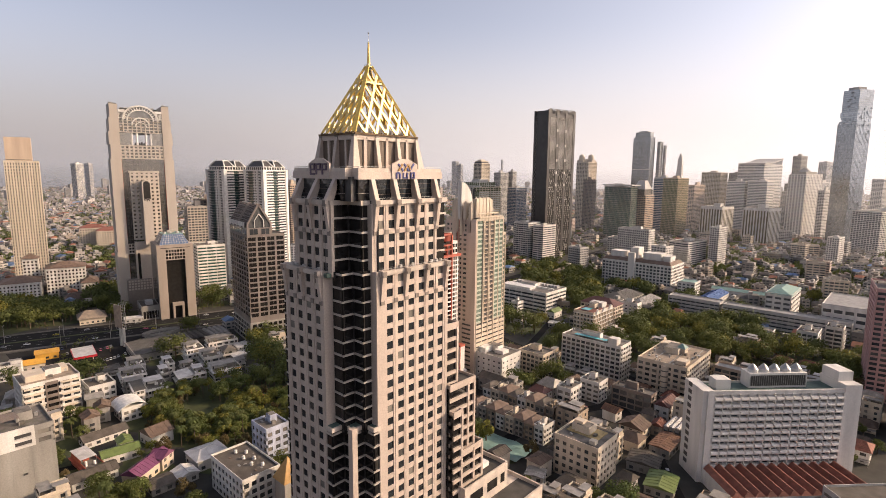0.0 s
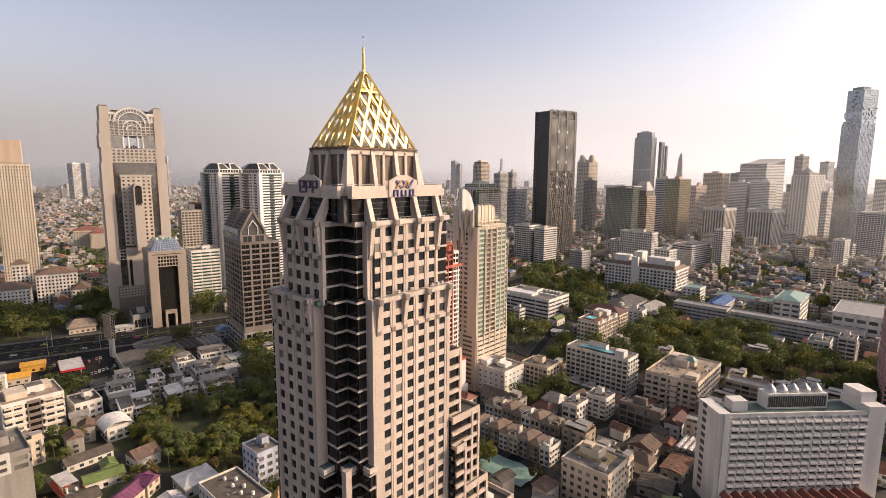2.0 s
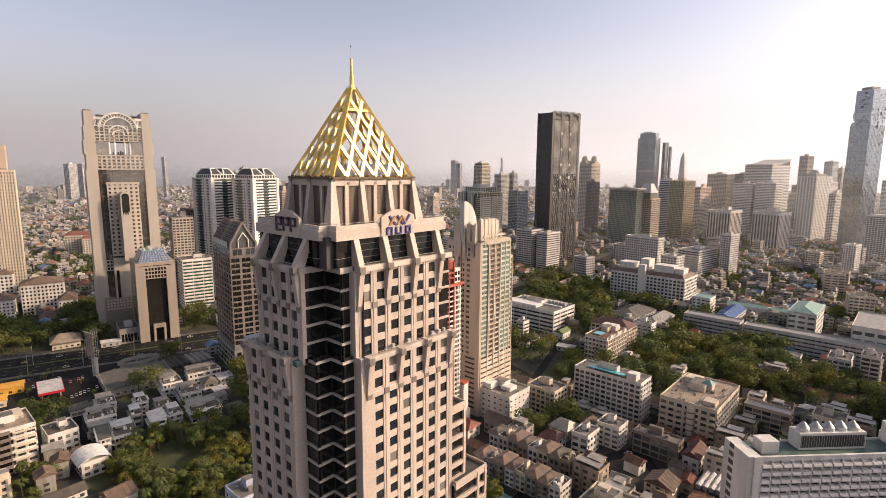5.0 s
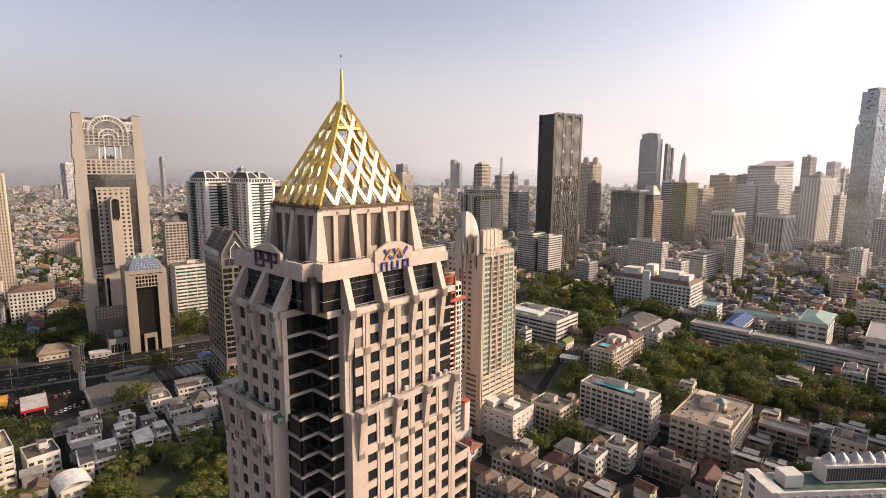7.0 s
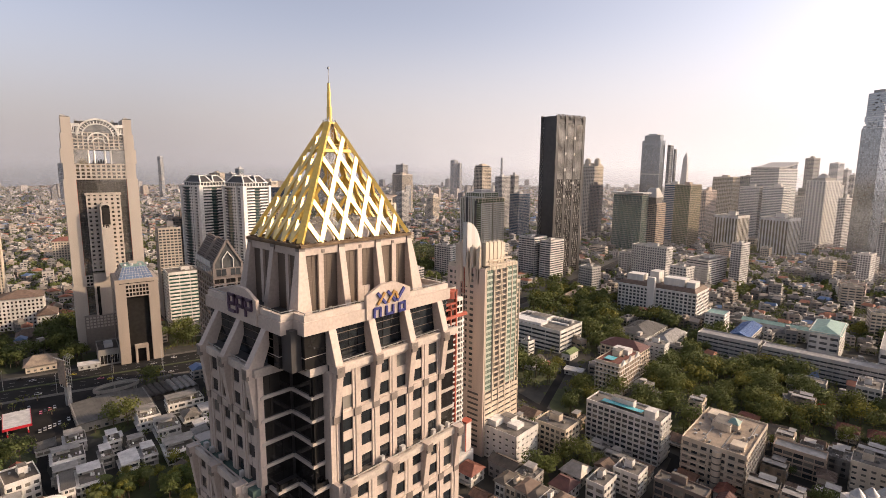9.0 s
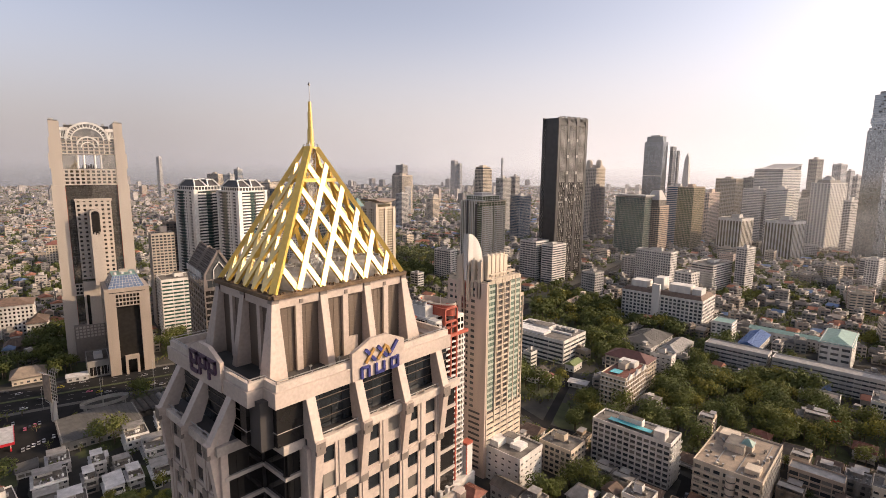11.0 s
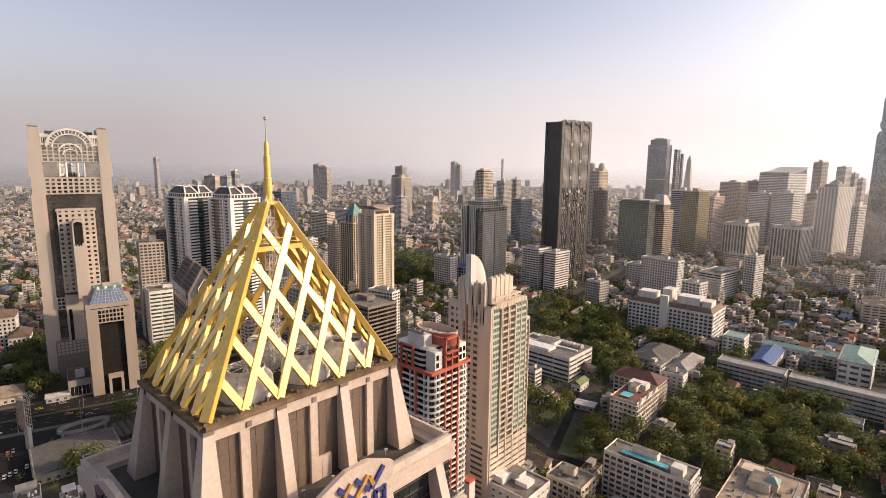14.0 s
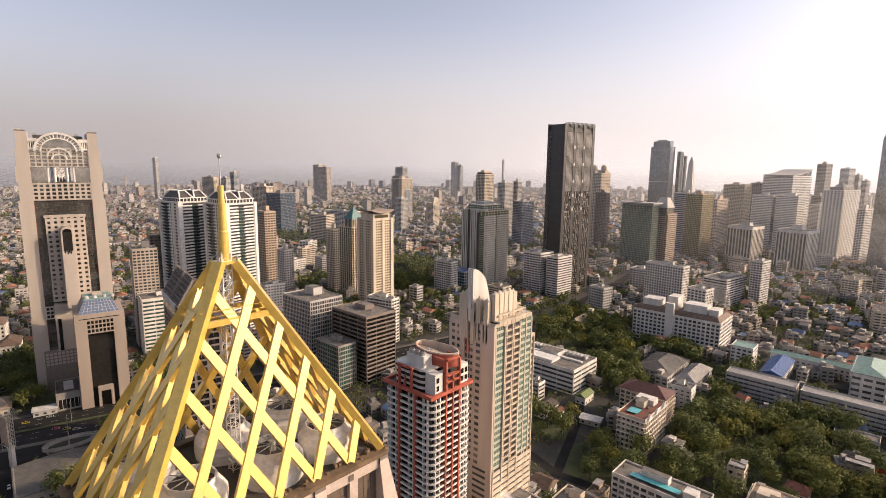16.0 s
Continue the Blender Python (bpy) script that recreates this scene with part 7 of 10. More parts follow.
# ---- heads of the skyline towers ----
m = Mesh(GREY_LT, GLASS_GREY)
lx = min(v.x for v in (Vector(b) for b in swoop.children[0].bound_box))
top = max(v.z for v in (Vector(b) for b in swoop.children[0].bound_box))
ly = max(v.y for v in (Vector(b) for b in swoop.children[0].bound_box))
for k in range(20):
    u0, u1 = k / 20, (k + 1) / 20
    z0, z1 = top + 5 + 13 * u0 ** 1.8, top + 5 + 13 * u1 ** 1.8
    a, b = ly * u0, ly * u1
    m.hexa([(lx + 3, a), (-1.5, a), (-1.5, b), (lx + 3, b)], top - 0.5, [(lx + 3, a), (-1.5, a), (-1.5, b), (lx + 3, b)], top + 5 + 13 * (u0 ** 1.8) - 1.5, 1)
    for xa, xb in ((lx - 1, 1.5),):
        m.face([(xa, a, z0), (xb, a, z0), (xb, b, z1), (xa, b, z1)], 0).face([(xa, b, z1 - 2.2), (xb, b, z1 - 2.2), (xb, a, z0 - 2.2), (xa, a, z0 - 2.2)], 0)
        m.face([(xb, a, z0 - 2.2), (xb, b, z1 - 2.2), (xb, b, z1), (xb, a, z0)], 0)
m.face([(lx - 1, 0, top + 2.8), (1.5, 0, top + 2.8), (1.5, 0, top + 5), (lx - 1, 0, top + 5)], 0)
for k in range(1, 4):
    m.box(lx + 2.6, -0.1, top + 1.1 * k, -1.2, 0.2, top + 1.1 * k + 0.4, 0)
part("slanted_head", m, swoop, "slanted banded head", "stuff")
m = Mesh(GREY, GREY_LT)
m.box(-30, 8, 140, -6, 52, 147, 0).ring(-16, 22, 147, 152, 11, 9, 14, 1).ring(-16, 22, 152, 156, 7, 3, 14, 0)
part("domed_head", m, r4)
m = Mesh(CREAM, GREY_LT)
for dx, dy in ((-24, 9), (-9, 26)):
    m.box(dx - 8.5, dy - 8.5, 166, dx + 8.5, dy + 8.5, 172, 0).ring(dx, dy, 172, 179, 7.8, 7.2, 14, 0)
    for k in range(4):
        a, b = math.pi / 2 * k / 4, math.pi / 2 * (k + 1) / 4
        m.ring(dx, dy, 179 + 8 * math.sin(a), 179 + 8 * math.sin(b), 7.2 * math.cos(a), max(0.3, 7.2 * math.cos(b)), 14, 0)
part("domed_crown", m, gold, "rounded gold crowns")
m = Mesh(GREY_LT, ROOF_GREY)
m.box(-22, -4, 95, -1, 20, 108, 1).hexa([(-26, -6), (1, -6), (1, 22), (-26, 22)], 108, [(-20, 4), (-6, 4), (-6, 14), (-20, 14)], 126, 0)
part("pavilion_roof", m, grnB)
part("roof_slab", Mesh(GREY_LT).box(-66, -3, 115, 3, 28, 117.5), grnA, "pale overhanging roof slab")
m = Mesh(GREY_LT, GLASS_SILVER)
m.box(-42, 2, 226.5, -3, 16, 239, 1).box(-34, 4, 239, -12, 13, 242, 0).box(-46.3, -0.4, 150, 0.4, -0.2, 151.2, 0)
part("stepped_head", m, bluegl)
needle = Mesh(GREY_LT)
needle.hexa([(-18, -18), (18, -18), (18, 18), (-18, 18)], 0, [(-8, -8), (8, -8), (8, 8), (-8, 8)], 205).hexa([(-8, -8), (8, -8), (8, 8), (-8, 8)], 205, [(-1, -1), (1, -1), (1, 1), (-1, 1)], 232)
ob = solid("skyscraper", needle, "slender tapering grey tower far in the haze", "skyscraper")
ob.location = (-830, 2460, 0)

# wave of the step block and dome houses
m = Mesh(WHITE, GLASS_GREY)
for k in range(8):
    m.box(-36, -1.5 - k * 0.0, 4 + k * 3.4, 0.8 + 0.8 * (8 - k), 1, 5.6 + k * 3.4, 0)
part("terrace_band", m, step, "white terraced floor bands", "stuff")

# ---- the low quarter by the main road ----


def shed(name, x, y, dx, dy, h, rise, wall, roof, label, turn=0.0, along="y", category="house", ribs=0, eave=0.6, hip=0.0):
    """A low building under a pitched sheet or tile roof."""
    ob = thing(name, (x, y, 0), turn, label, category)
    x0, x1, y0, y1 = min(0, dx), max(0, dx), min(0, dy), max(0, dy)
    part("wall", Mesh(wall).box(x0, y0, 0, x1, y1, h), ob)
    r = Mesh(roof)
    a, b, c, d = x0 - eave, x1 + eave, y0 - eave, y1 + eave
    z0, z1, t = h - 0.1, h + rise, 0.18
    if along == "y":
        mx, i = (a + b) / 2, hip * (d - c)
        p, q = (mx, c + i, z1), (mx, d - i, z1)
        r.face([(b, c, z0), (b, d, z0), q, p]).face([(a, d, z0), (a, c, z0), p, q]).face([(a, c, z0), (b, c, z0), p]).face([(b, d, z0), (a, d, z0), q])
        n = ribs or int((d - c) / 2.2)
        for k in range(n + 1):
            yy = c + (d - c) * k / n
            if c + i <= yy <= d - i:
                r.beam((b, yy, z0 + 0.05), (mx, yy, z1 + 0.05), 0.16, 0.14).beam((a, yy, z0 + 0.05), (mx, yy, z1 + 0.05), 0.16, 0.14)
        r.beam(p, q, 0.4, 0.3)
    else:
        my, i = (c + d) / 2, hip * (b - a)
        p, q = (a + i, my, z1), (b - i, my, z1)
        r.face([(a, c, z0), (b, c, z0), q, p]).face([(b, d, z0), (a, d, z0), p, q]).face([(b, c, z0), (b, d, z0), q]).face([(a, d, z0), (a, c, z0), p])
        n = ribs or int((b - a) / 2.2)
        for k in range(n + 1):
            xx = a + (b - a) * k / n
            if a + i <= xx <= b - i:
                r.beam((xx, c, z0 + 0.05), (xx, my, z1 + 0.05), 0.16, 0.14).beam((xx, d, z0 + 0.05), (xx, my, z1 + 0.05), 0.16, 0.14)
        r.beam(p, q, 0.4, 0.3)
    r.face([(a, c, z0), (a, d, z0), (b, d, z0), (b, c, z0)])
    part("roof", r, ob, kind="stuff")
    panes = []
    nx, ny = max(1, int((x1 - x0) / 4)), max(1, int((y1 - y0) / 4))
    for k in range(max(1, int(h / 3.2))):
        z = 0.9 + 3.2 * k
        for j in range(nx):
            cc = x0 + (j + 0.5) * (x1 - x0) / nx
            panes.append((cc - 0.9, y0 - 0.06, z, cc + 0.9, y0 + 0.05, z + 1.5))
        for j in range(ny):
            cc = y0 + (j + 0.5) * (y1 - y0) / ny
            panes.append((x1 - 0.05, cc - 0.9, z, x1 + 0.06, cc + 0.9, z + 1.5))
    if 0.7373 * y - 0.6756 * x > 380:          # far off: too small to tell apart
        m = Mesh(GLASS_HOUSE)
        for p in panes:
            m.box(*p)
        part("window_panes", m, ob, kind="stuff")
    else:
        for p in panes:
            part("window", Mesh(GLASS_HOUSE).box(*p), ob)
    return ob


ROOF_RUST = material("rusty_sheet_roof", (0.22, 0.115, 0.07), 0.8, vary=0.45, size=2.5, fine=0.3, island=0.3)
ROOF_MAROON = material("maroon_roof_tile", (0.115, 0.048, 0.042), 0.75, vary=0.3, size=2.5, fine=0.3)
ROOF_SHEET = material("dull_sheet_roof", (0.118, 0.110, 0.099), 0.75, vary=0.3, size=6, fine=0.5)
SHEET_WHITE = material("white_sheet_roof", (0.56, 0.54, 0.52), 0.6, vary=0.3, size=3, fine=0.4, streak=1)
RED_FASCIA = material("red_fascia_paint", (0.45, 0.02, 0.03), 0.45, vary=0.1, size=2, fine=0.3)
gas = thing("petrol_station", (-448.5, 97.3, 0), -8, "petrol station canopy with a white sheet roof and red fascia", "petrol station")
m = Mesh(SHEET_WHITE)
m.box(-13, -6.8, 6.3, 13, 6.8, 6.6, 0)
for k in range(11):
    m.box(-13, -6.8 + k * 1.35, 6.6, 13, -6.7 + k * 1.35, 6.7, 0)
part("canopy", m, gas, "white sheet canopy")
part("fascia", Mesh(RED_FASCIA).box(13, -6.9, 5.2, 13.3, 6.9, 6.75).box(-13, -7.1, 5.2, 13.3, -6.8, 6.75).box(-13, 6.8, 5.2, 13.3, 7.1, 6.75), gas, "red fascia")
for x in (-8, 8):
    for y in (-5, 5):
        part("post", Mesh(WHITE).box(x - 0.3, y - 0.3, 0, x + 0.3, y + 0.3, 6.3), gas)
        part("pump", Mesh(RED_FASCIA).box(x + 1.2, y - 0.4, 0, x + 2.0, y + 0.4, 1.7), gas)
lot = Mesh(ASPHALT)
lot.face([(-505, 60, 0.012), (-420, 60, 0.012), (-415, 138, 0.012), (-488, 150, 0.012)])
solid("car_park_ground", lot, "dark asphalt forecourt and car park", "car park", "structure")
ob = shed("kiosk", -470, 72, -12, 14, 5, 0.8, YELLOW, YELLOW, "orange painted roadside kiosk with a flat sign wall", -11)
ob = shed("kiosk", -452, 52, -12, 22, 4.5, 2.2, CREAM, YELLOW, "low shop with an orange and white roof", -11)

bb = thing("billboard", (-463, 127.5, 0), 100, "tall steel billboard with tan sheet panels on two pale legs", "billboard")
for y in (-2.2, 2.2):
    part("leg", Mesh(GREY_LT).box(-0.9, y - 0.8, 0, 0.9, y + 0.8, 15), bb)
m = Mesh(STEEL)
for y in (-4.5, -1.5, 1.5, 4.5):
    m.beam((1.0, y, 14), (1.0, y, 34), 0.3, 0.3).beam((-2.2, y, 14), (-2.2, y, 34), 0.25, 0.25)
    for k in range(8):
        m.beam((1.0, y, 14.5 + 2.4 * k), (-2.2, y, 16.9 + 2.4 * k), 0.16, 0.16)
for k in range(9):
    m.beam((1.0, -4.6, 14 + 2.5 * k), (1.0, 4.6, 14 + 2.5 * k), 0.2, 0.2).beam((-2.2, -4.6, 14 + 2.5 * k), (-2.2, 4.6, 14 + 2.5 * k), 0.2, 0.2)
for k in range(7):
    m.beam((1.0, -4.5 + 1.5 * k, 34), (4.2, -4.5 + 1.5 * k, 35.5), 0.14, 0.14).beam((-2.2, -4.5 + 1.5 * k, 34), (-5.2, -4.5 + 1.5 * k, 35.5), 0.14, 0.14)
part("lattice", m, bb, "galvanised steel lattice")
for k in range(8):
    part("panel", Mesh(ROOF_BEIGE).box(-2.55, -5.6 + k * 1.4, 15.5 + 0.3 * (k % 3), -2.4, -4.28 + k * 1.4, 34), bb, "faded tan sheet panel")

mall = shed("warehouse", -414, 121, -37, 43, 5.8, 1.6, GREY, ROOF_SHEET, "long grey warehouse under a low sheet roof", -7, "x", "warehouse", ribs=20)
oval = thing("ramp", (-461.5, 156, 0), -4, "raised oval concrete ramp ring", "ramp")
m = Mesh(GREY)
for k in range(30):
    a, b = 2 * math.pi * k / 30, 2 * math.pi * (k + 1) / 30
    q = lambda r, t: (7 * r * math.cos(t), 14.5 * r * math.sin(t))
    m.prism([q(0.86, a), q(1, a), q(1, b), q(0.86, b)], 4.6, 6.0).prism([q(0.98, a), q(1.0, a), q(1.0, b), q(0.98, b)], 6.0, 7.0)
    if k % 5 == 0:
        m.ring(7 * 0.93 * math.cos(a), 14.5 * 0.93 * math.sin(a), 0, 4.6, 0.5, 0.5, 8)
part("deck_ring", m, oval)
for k in range(8):
    ob = thing("shelter_tunnel", (-453 + 0.3 * k, 170.5 + 4.1 * k, 0), -4, "round-backed %s sheet shelter" % ("dark weathered" if k < 4 else "pale"), "shelter", "row of round shelters")
    m = Mesh(ROOF_DK if k < 4 else ROOF_TIN)
    for j in range(8):
        a, b = math.pi * j / 8, math.pi * (j + 1) / 8
        m.face([(0, -2 * math.cos(a), 3 + 1.6 * math.sin(a)), (24, -2 * math.cos(a), 3 + 1.6 * math.sin(a)), (24, -2 * math.cos(b), 3 + 1.6 * math.sin(b)), (0, -2 * math.cos(b), 3 + 1.6 * math.sin(b))])
    m.box(0, -2, 0, 24, 2, 3)
    part("shell", m, ob)
shed("villa", -553, 119, -22, 20, 5.5, 5.2, CREAM, ROOF_BEIGE, "cream villa with a tan hipped roof among trees", -11, "y", "house", hip=0.28, eave=1.6)
shed("villa", -640, 128, -18, 24, 7, 5, BROWN_ST, ROOF_BROWN, "dark hall with a steep brown roof", -11, "y", "house", hip=0.2, eave=1.6)
shed("villa", -612, 110, -10, 16, 6, 3.0, CREAM, ROOF_DK, "low house with a dark hipped roof", -11, "y", "house", hip=0.2, eave=1.2)


def hipped(ob, dx, dy, h, rise, roof=ROOF_DK):
    x0, x1, y0, y1 = min(0, dx) - 1, max(0, dx) + 1, min(0, dy) - 1, max(0, dy) + 1
    i = min(x1 - x0, y1 - y0) / 2
    p, q = ((x0 + i, (y0 + y1) / 2), (x1 - i, (y0 + y1) / 2)) if x1 - x0 > y1 - y0 else (((x0 + x1) / 2, y0 + i), ((x0 + x1) / 2, y1 - i))
    r = Mesh(roof)
    P, Q = (*p, h + rise), (*q, h + rise)
    c = [(x0, y0, h), (x1, y0, h), (x1, y1, h), (x0, y1, h)]
    if x1 - x0 > y1 - y0:
        r.face([c[0], c[1], Q, P]).face([c[2], c[3], P, Q]).face([c[1], c[2], Q]).face([c[3], c[0], P])
    else:
        r.face([c[0], c[1], P]).face([c[1], c[2], Q, P]).face([c[2], c[3], Q]).face([c[3], c[0], P, Q])
    r.face(c[::-1])
    part("hipped_roof", r, ob, "dark hipped tile roof")


for x, y, dx, dy, h in ((-700, 124, -30, 36, 30), (-722, 108, -14, 14, 40), (-690, 82, -36, 34, 20), (-676, 150, -28, 16, 14)):
    o = block("hotel_block", x, y, dx, dy, h, WHITE, GLASS_DK, "white hotel block with dark hipped tile roof", fh=3.6, bay=3.2, band=1.7, pier=1.7, turn=-14, hut=False, category="hotel", group="white hotel with dark roofs")
    hipped(o, dx, dy, h + 1.8, 5.5, ROOF_BROWN)
for x, y, dx, dy, h in ((-1075, 268, -26, 62, 30), (-1105, 250, -24, 40, 34)):
    o = block("school_block", x, y, dx, dy, h, CREAM, GLASS_GREY, "cream school block with an orange hipped roof", fh=4, bay=4, band=1.8, pier=1.8, turn=-16, hut=False)
    hipped(o, dx, dy, h + 1.8, 6, ROOF_RED)

# ---- flat-roofed houses between the warehouse and the garden ----


def townhouse(x, y, w, d, h, head, wall, label, seed, turn=-9):
    """A white or grey house: head is 'deck' (terrace, stair hut, canopy, clutter), 'sheet' (lean-to roof) or 'hip'."""
    rnd = random.Random(seed)
    ob = thing("house", (x, y, 0), turn, label, "house", "flat-roofed houses by the warehouse")
    X, Y, n = w / 2, d / 2, max(1, round(h / 3.3))
    f = h / n
    part("wall", Mesh(wall).box(-X, -Y, 0, X, Y, h), ob)
    panes, slab = Mesh(GLASS_HOUSE), Mesh(wall, STEEL)
    for k in range(n):
        z = k * f + 0.95
        for a, b, front in ((-Y, Y, True), (-X, X, False)):
            u = a + rnd.uniform(0.5, 1.2)
            while u < b - 1.5:
                e = min(b - 0.5, u + rnd.choice((1.2, 1.8, 2.6, 3.8)))
                if front:
                    panes.box(X - 0.05, u, z, X + 0.06, e, z + 1.55)
                else:
                    panes.box(u, -Y - 0.06, z, e, -Y + 0.05, z + 1.55)
                u = e + rnd.choice((0.5, 0.9, 1.8))
        t = rnd.choice((0.5, 1.3))
        slab.box(-X - 0.2, -Y - t, (k + 1) * f - 0.3, X + t, Y + 0.2, (k + 1) * f - 0.08)
        if t > 1 and k < n - 1:
            slab.box(X + t - 0.1, -Y - t, (k + 1) * f - 0.1, X + t, Y, (k + 1) * f + 0.85)
    part("window_panes", panes, ob, kind="stuff")
    part("balcony_slab", slab, ob, kind="stuff")
    if head == "deck":
        r = Mesh(ROOF_GREY, wall)
        r.box(-X + 0.2, -Y + 0.2, h, X - 0.2, Y - 0.2, h + 0.06, 0)
        rim(r, [(-X, -Y), (X, -Y), (X, Y), (-X, Y)], h, h + rnd.uniform(0.7, 1.1), 0.2, 1)
        part("roof_deck", r, ob)
        c = w * rnd.uniform(0.3, 0.45)
        part("stair_hut", Mesh(wall, GLASS_HOUSE).box(-X + 0.2, -Y + 0.2, h, -X + c, Y * rnd.uniform(0.1, 0.6), h + 2.7, 0).box(-X + c - 0.05, -Y + 1.0, h + 0.1, -X + c + 0.05, -Y + 1.9, h + 2.1, 1), ob)
        m = Mesh(rnd.choice((SHEET_WHITE, SHEET_WHITE, ROOF_TIN)), STEEL)
        e, z = -X + c + rnd.uniform(2.4, 4.0), h + 2.9
        m.hexa([(-X - 0.3, -Y - 0.2), (e, -Y - 0.2), (e, Y * 0.75), (-X - 0.3, Y * 0.75)], z, [(-X - 0.3, -Y - 0.2), (e, -Y - 0.2), (e, Y * 0.75), (-X - 0.3, Y * 0.75)], z + 0.14)
        for k in range(int(d * 0.8)):
            m.box(-X - 0.3, -Y + k, z + 0.14, e, -Y + k + 0.12, z + 0.22)
        for yy in (-Y + 0.3, Y * 0.7):
            m.box(e - 0.25, yy, h, e - 0.13, yy + 0.12, z, 1)
        part("canopy", m, ob, "corrugated sheet canopy", "stuff")
        m = Mesh(STEEL, TANK_WHITE, ROOF_BROWN, LEAF)
        for k in range(rnd.randint(6, 12)):
            px, py, q = rnd.uniform(e, X - 1.2), rnd.uniform(-Y + 0.4, Y - 1.2), rnd.uniform(0.4, 1.1)
            if k % 4 == 0:
                m.ring(px, py, h + 0.4, h + 0.4 + 1.6 * q, 0.55, 0.5, 8, 1)
            elif k % 4 == 3:
                m.ring(px, py, h, h + 0.9 * q, 0.5, 0.9 * q, 6, 3)
            else:
                m.box(px, py, h, px + q, py + 0.8 * q, h + q, k % 3)
        part("roof_clutter", m, ob, kind="stuff")
    elif head == "sheet":
        m, z0, z1, a = Mesh(rnd.choice((ROOF_TIN, SHEET_WHITE, ROOF_SHEET))), h + 0.1, h + 0.1 + 0.11 * d, 0.5
        m.face([(-X - a, -Y - a, z0), (X + a, -Y - a, z0), (X + a, Y + a, z1), (-X - a, Y + a, z1)]).face([(-X - a, Y + a, z1 - 0.12), (X + a, Y + a, z1 - 0.12), (X + a, -Y - a, z0 - 0.12), (-X - a, -Y - a, z0 - 0.12)])
        m.face([(X + a, -Y - a, z0 - 0.12), (X + a, Y + a, z1 - 0.12), (X + a, Y + a, z1), (X + a, -Y - a, z0)]).face([(-X - a, -Y - a, z0 - 0.12), (X + a, -Y - a, z0 - 0.12), (X + a, -Y - a, z0), (-X - a, -Y - a, z0)])
        m.face([(X - 0.1, -Y, h), (X - 0.1, Y, h), (X - 0.1, Y, z1 - 0.15)])
        for k in range(int(w) + 1):
            m.beam((-X + k, -Y - a, z0 + 0.04), (-X + k, Y + a, z1 + 0.04), 0.12, 0.1)
        part("roof", m, ob, "ribbed sheet roof", "stuff")
    else:
        m, a = Mesh(ROOF_GREY), 0.9
        c = [(-X - a, -Y - a, h), (X + a, -Y - a, h), (X + a, Y + a, h), (-X - a, Y + a, h)]
        i = Y + a
        p, q = (-X - a + i, 0, h + 2.6), (X + a - i, 0, h + 2.6)
        m.face([c[0], c[1], q, p]).face([c[2], c[3], p, q]).face([c[1], c[2], q]).face([c[3], c[0], p]).face(c[::-1])
        for u, v in ((c[0], p), (c[1], q), (p, q)):
            m.beam(u, v, 0.25, 0.2)
        part("hipped_roof", m, ob, "grey hipped roof")
    return ob


DECK, LEAN = "with a roof terrace, stair hut and sheet canopy", "under a ribbed lean-to sheet roof"
for k, (x, y, w, d, h, head, wall, tone) in enumerate((
        (-392, 153.5, 14, 12, 9.6, "deck", WHITE, "white"), (-403.5, 180, 12, 22, 6.6, "deck", WHITE, "white"), (-381.5, 174.6, 12, 8.5, 5.6, "hip", GREY_LT, "grey"),
        (-372.5, 157.5, 15, 12.5, 7.6, "deck", GREY_LT, "grey"), (-366, 175.5, 9, 9, 4.6, "sheet", WALL_OLD, "stained grey"), (-356, 170, 8, 8, 5.0, "sheet", GREY_LT, "grey"),
        (-343, 154.5, 14.5, 17.5, 6.8, "deck", WHITE, "white"), (-375.6, 129.5, 11, 6.5, 8.6, "deck", GREY_LT, "grey"), (-349.5, 129.4, 15, 8, 7.2, "sheet", WHITE, "white"),
        (-366.5, 139, 10, 9, 5.6, "deck", WALL_OLD, "stained grey"), (-350, 139.6, 12, 7, 6.4, "deck", GREY_LT, "grey"), (-362.6, 122.4, 11, 6, 7.4, "deck", WALL_OLD, "stained grey"),
        (-404, 102.8, 11, 9.5, 3.8, "sheet", GREY_LT, "grey"), (-395.5, 115.6, 14, 10, 6.6, "deck", GREY_LT, "grey"), (-378.7, 108.4, 14, 14.5, 5.8, "deck", WHITE, "white"),
        (-343.5, 100.4, 17.5, 5.2, 9.6, "sheet", WHITE, "white"), (-345.5, 111, 17, 11.5, 6.6, "deck", WHITE, "white"), (-386, 133, 7, 7, 4.2, "sheet", WALL_OLD, "stained grey"),
        (-360, 104, 9, 12, 5.4, "deck", WALL_OLD, "stained grey"), (-384, 187, 12, 9, 5.0, "sheet", WHITE, "white"), (-334, 170, 8, 8, 4.6, "sheet", WALL_OLD, "stained grey"))):
    o = townhouse(x, y, w, d, h, head, wall, "%s house %s" % (tone, {"deck": DECK, "sheet": LEAN, "hip": "under a low grey hipped roof"}[head]), 900 + k)
    if k == 6:
        part("sign_band", Mesh(ROOF_GREEN).box(7.3, -8.6, 3.3, 7.6, 4.5, 4.5), o, "green sign band")
        part("parapet_panel", Mesh(YELLOW).box(7.3, 4.6, 6.0, 7.6, 8.6, 7.4), o, "faded yellow panel")
rt = townhouse(-278, 58.6, 24, 7.5, 3.6, "deck", RED_PAINT, "low red-walled terrace house with a cluttered roof deck", 951, 5)

shed("canteen", -531, 149, -10, 14, 4, 1.2, GREY_LT, SHEET_WHITE, "open roadside canteen under a pale sheet roof", -14, "y", "canteen")

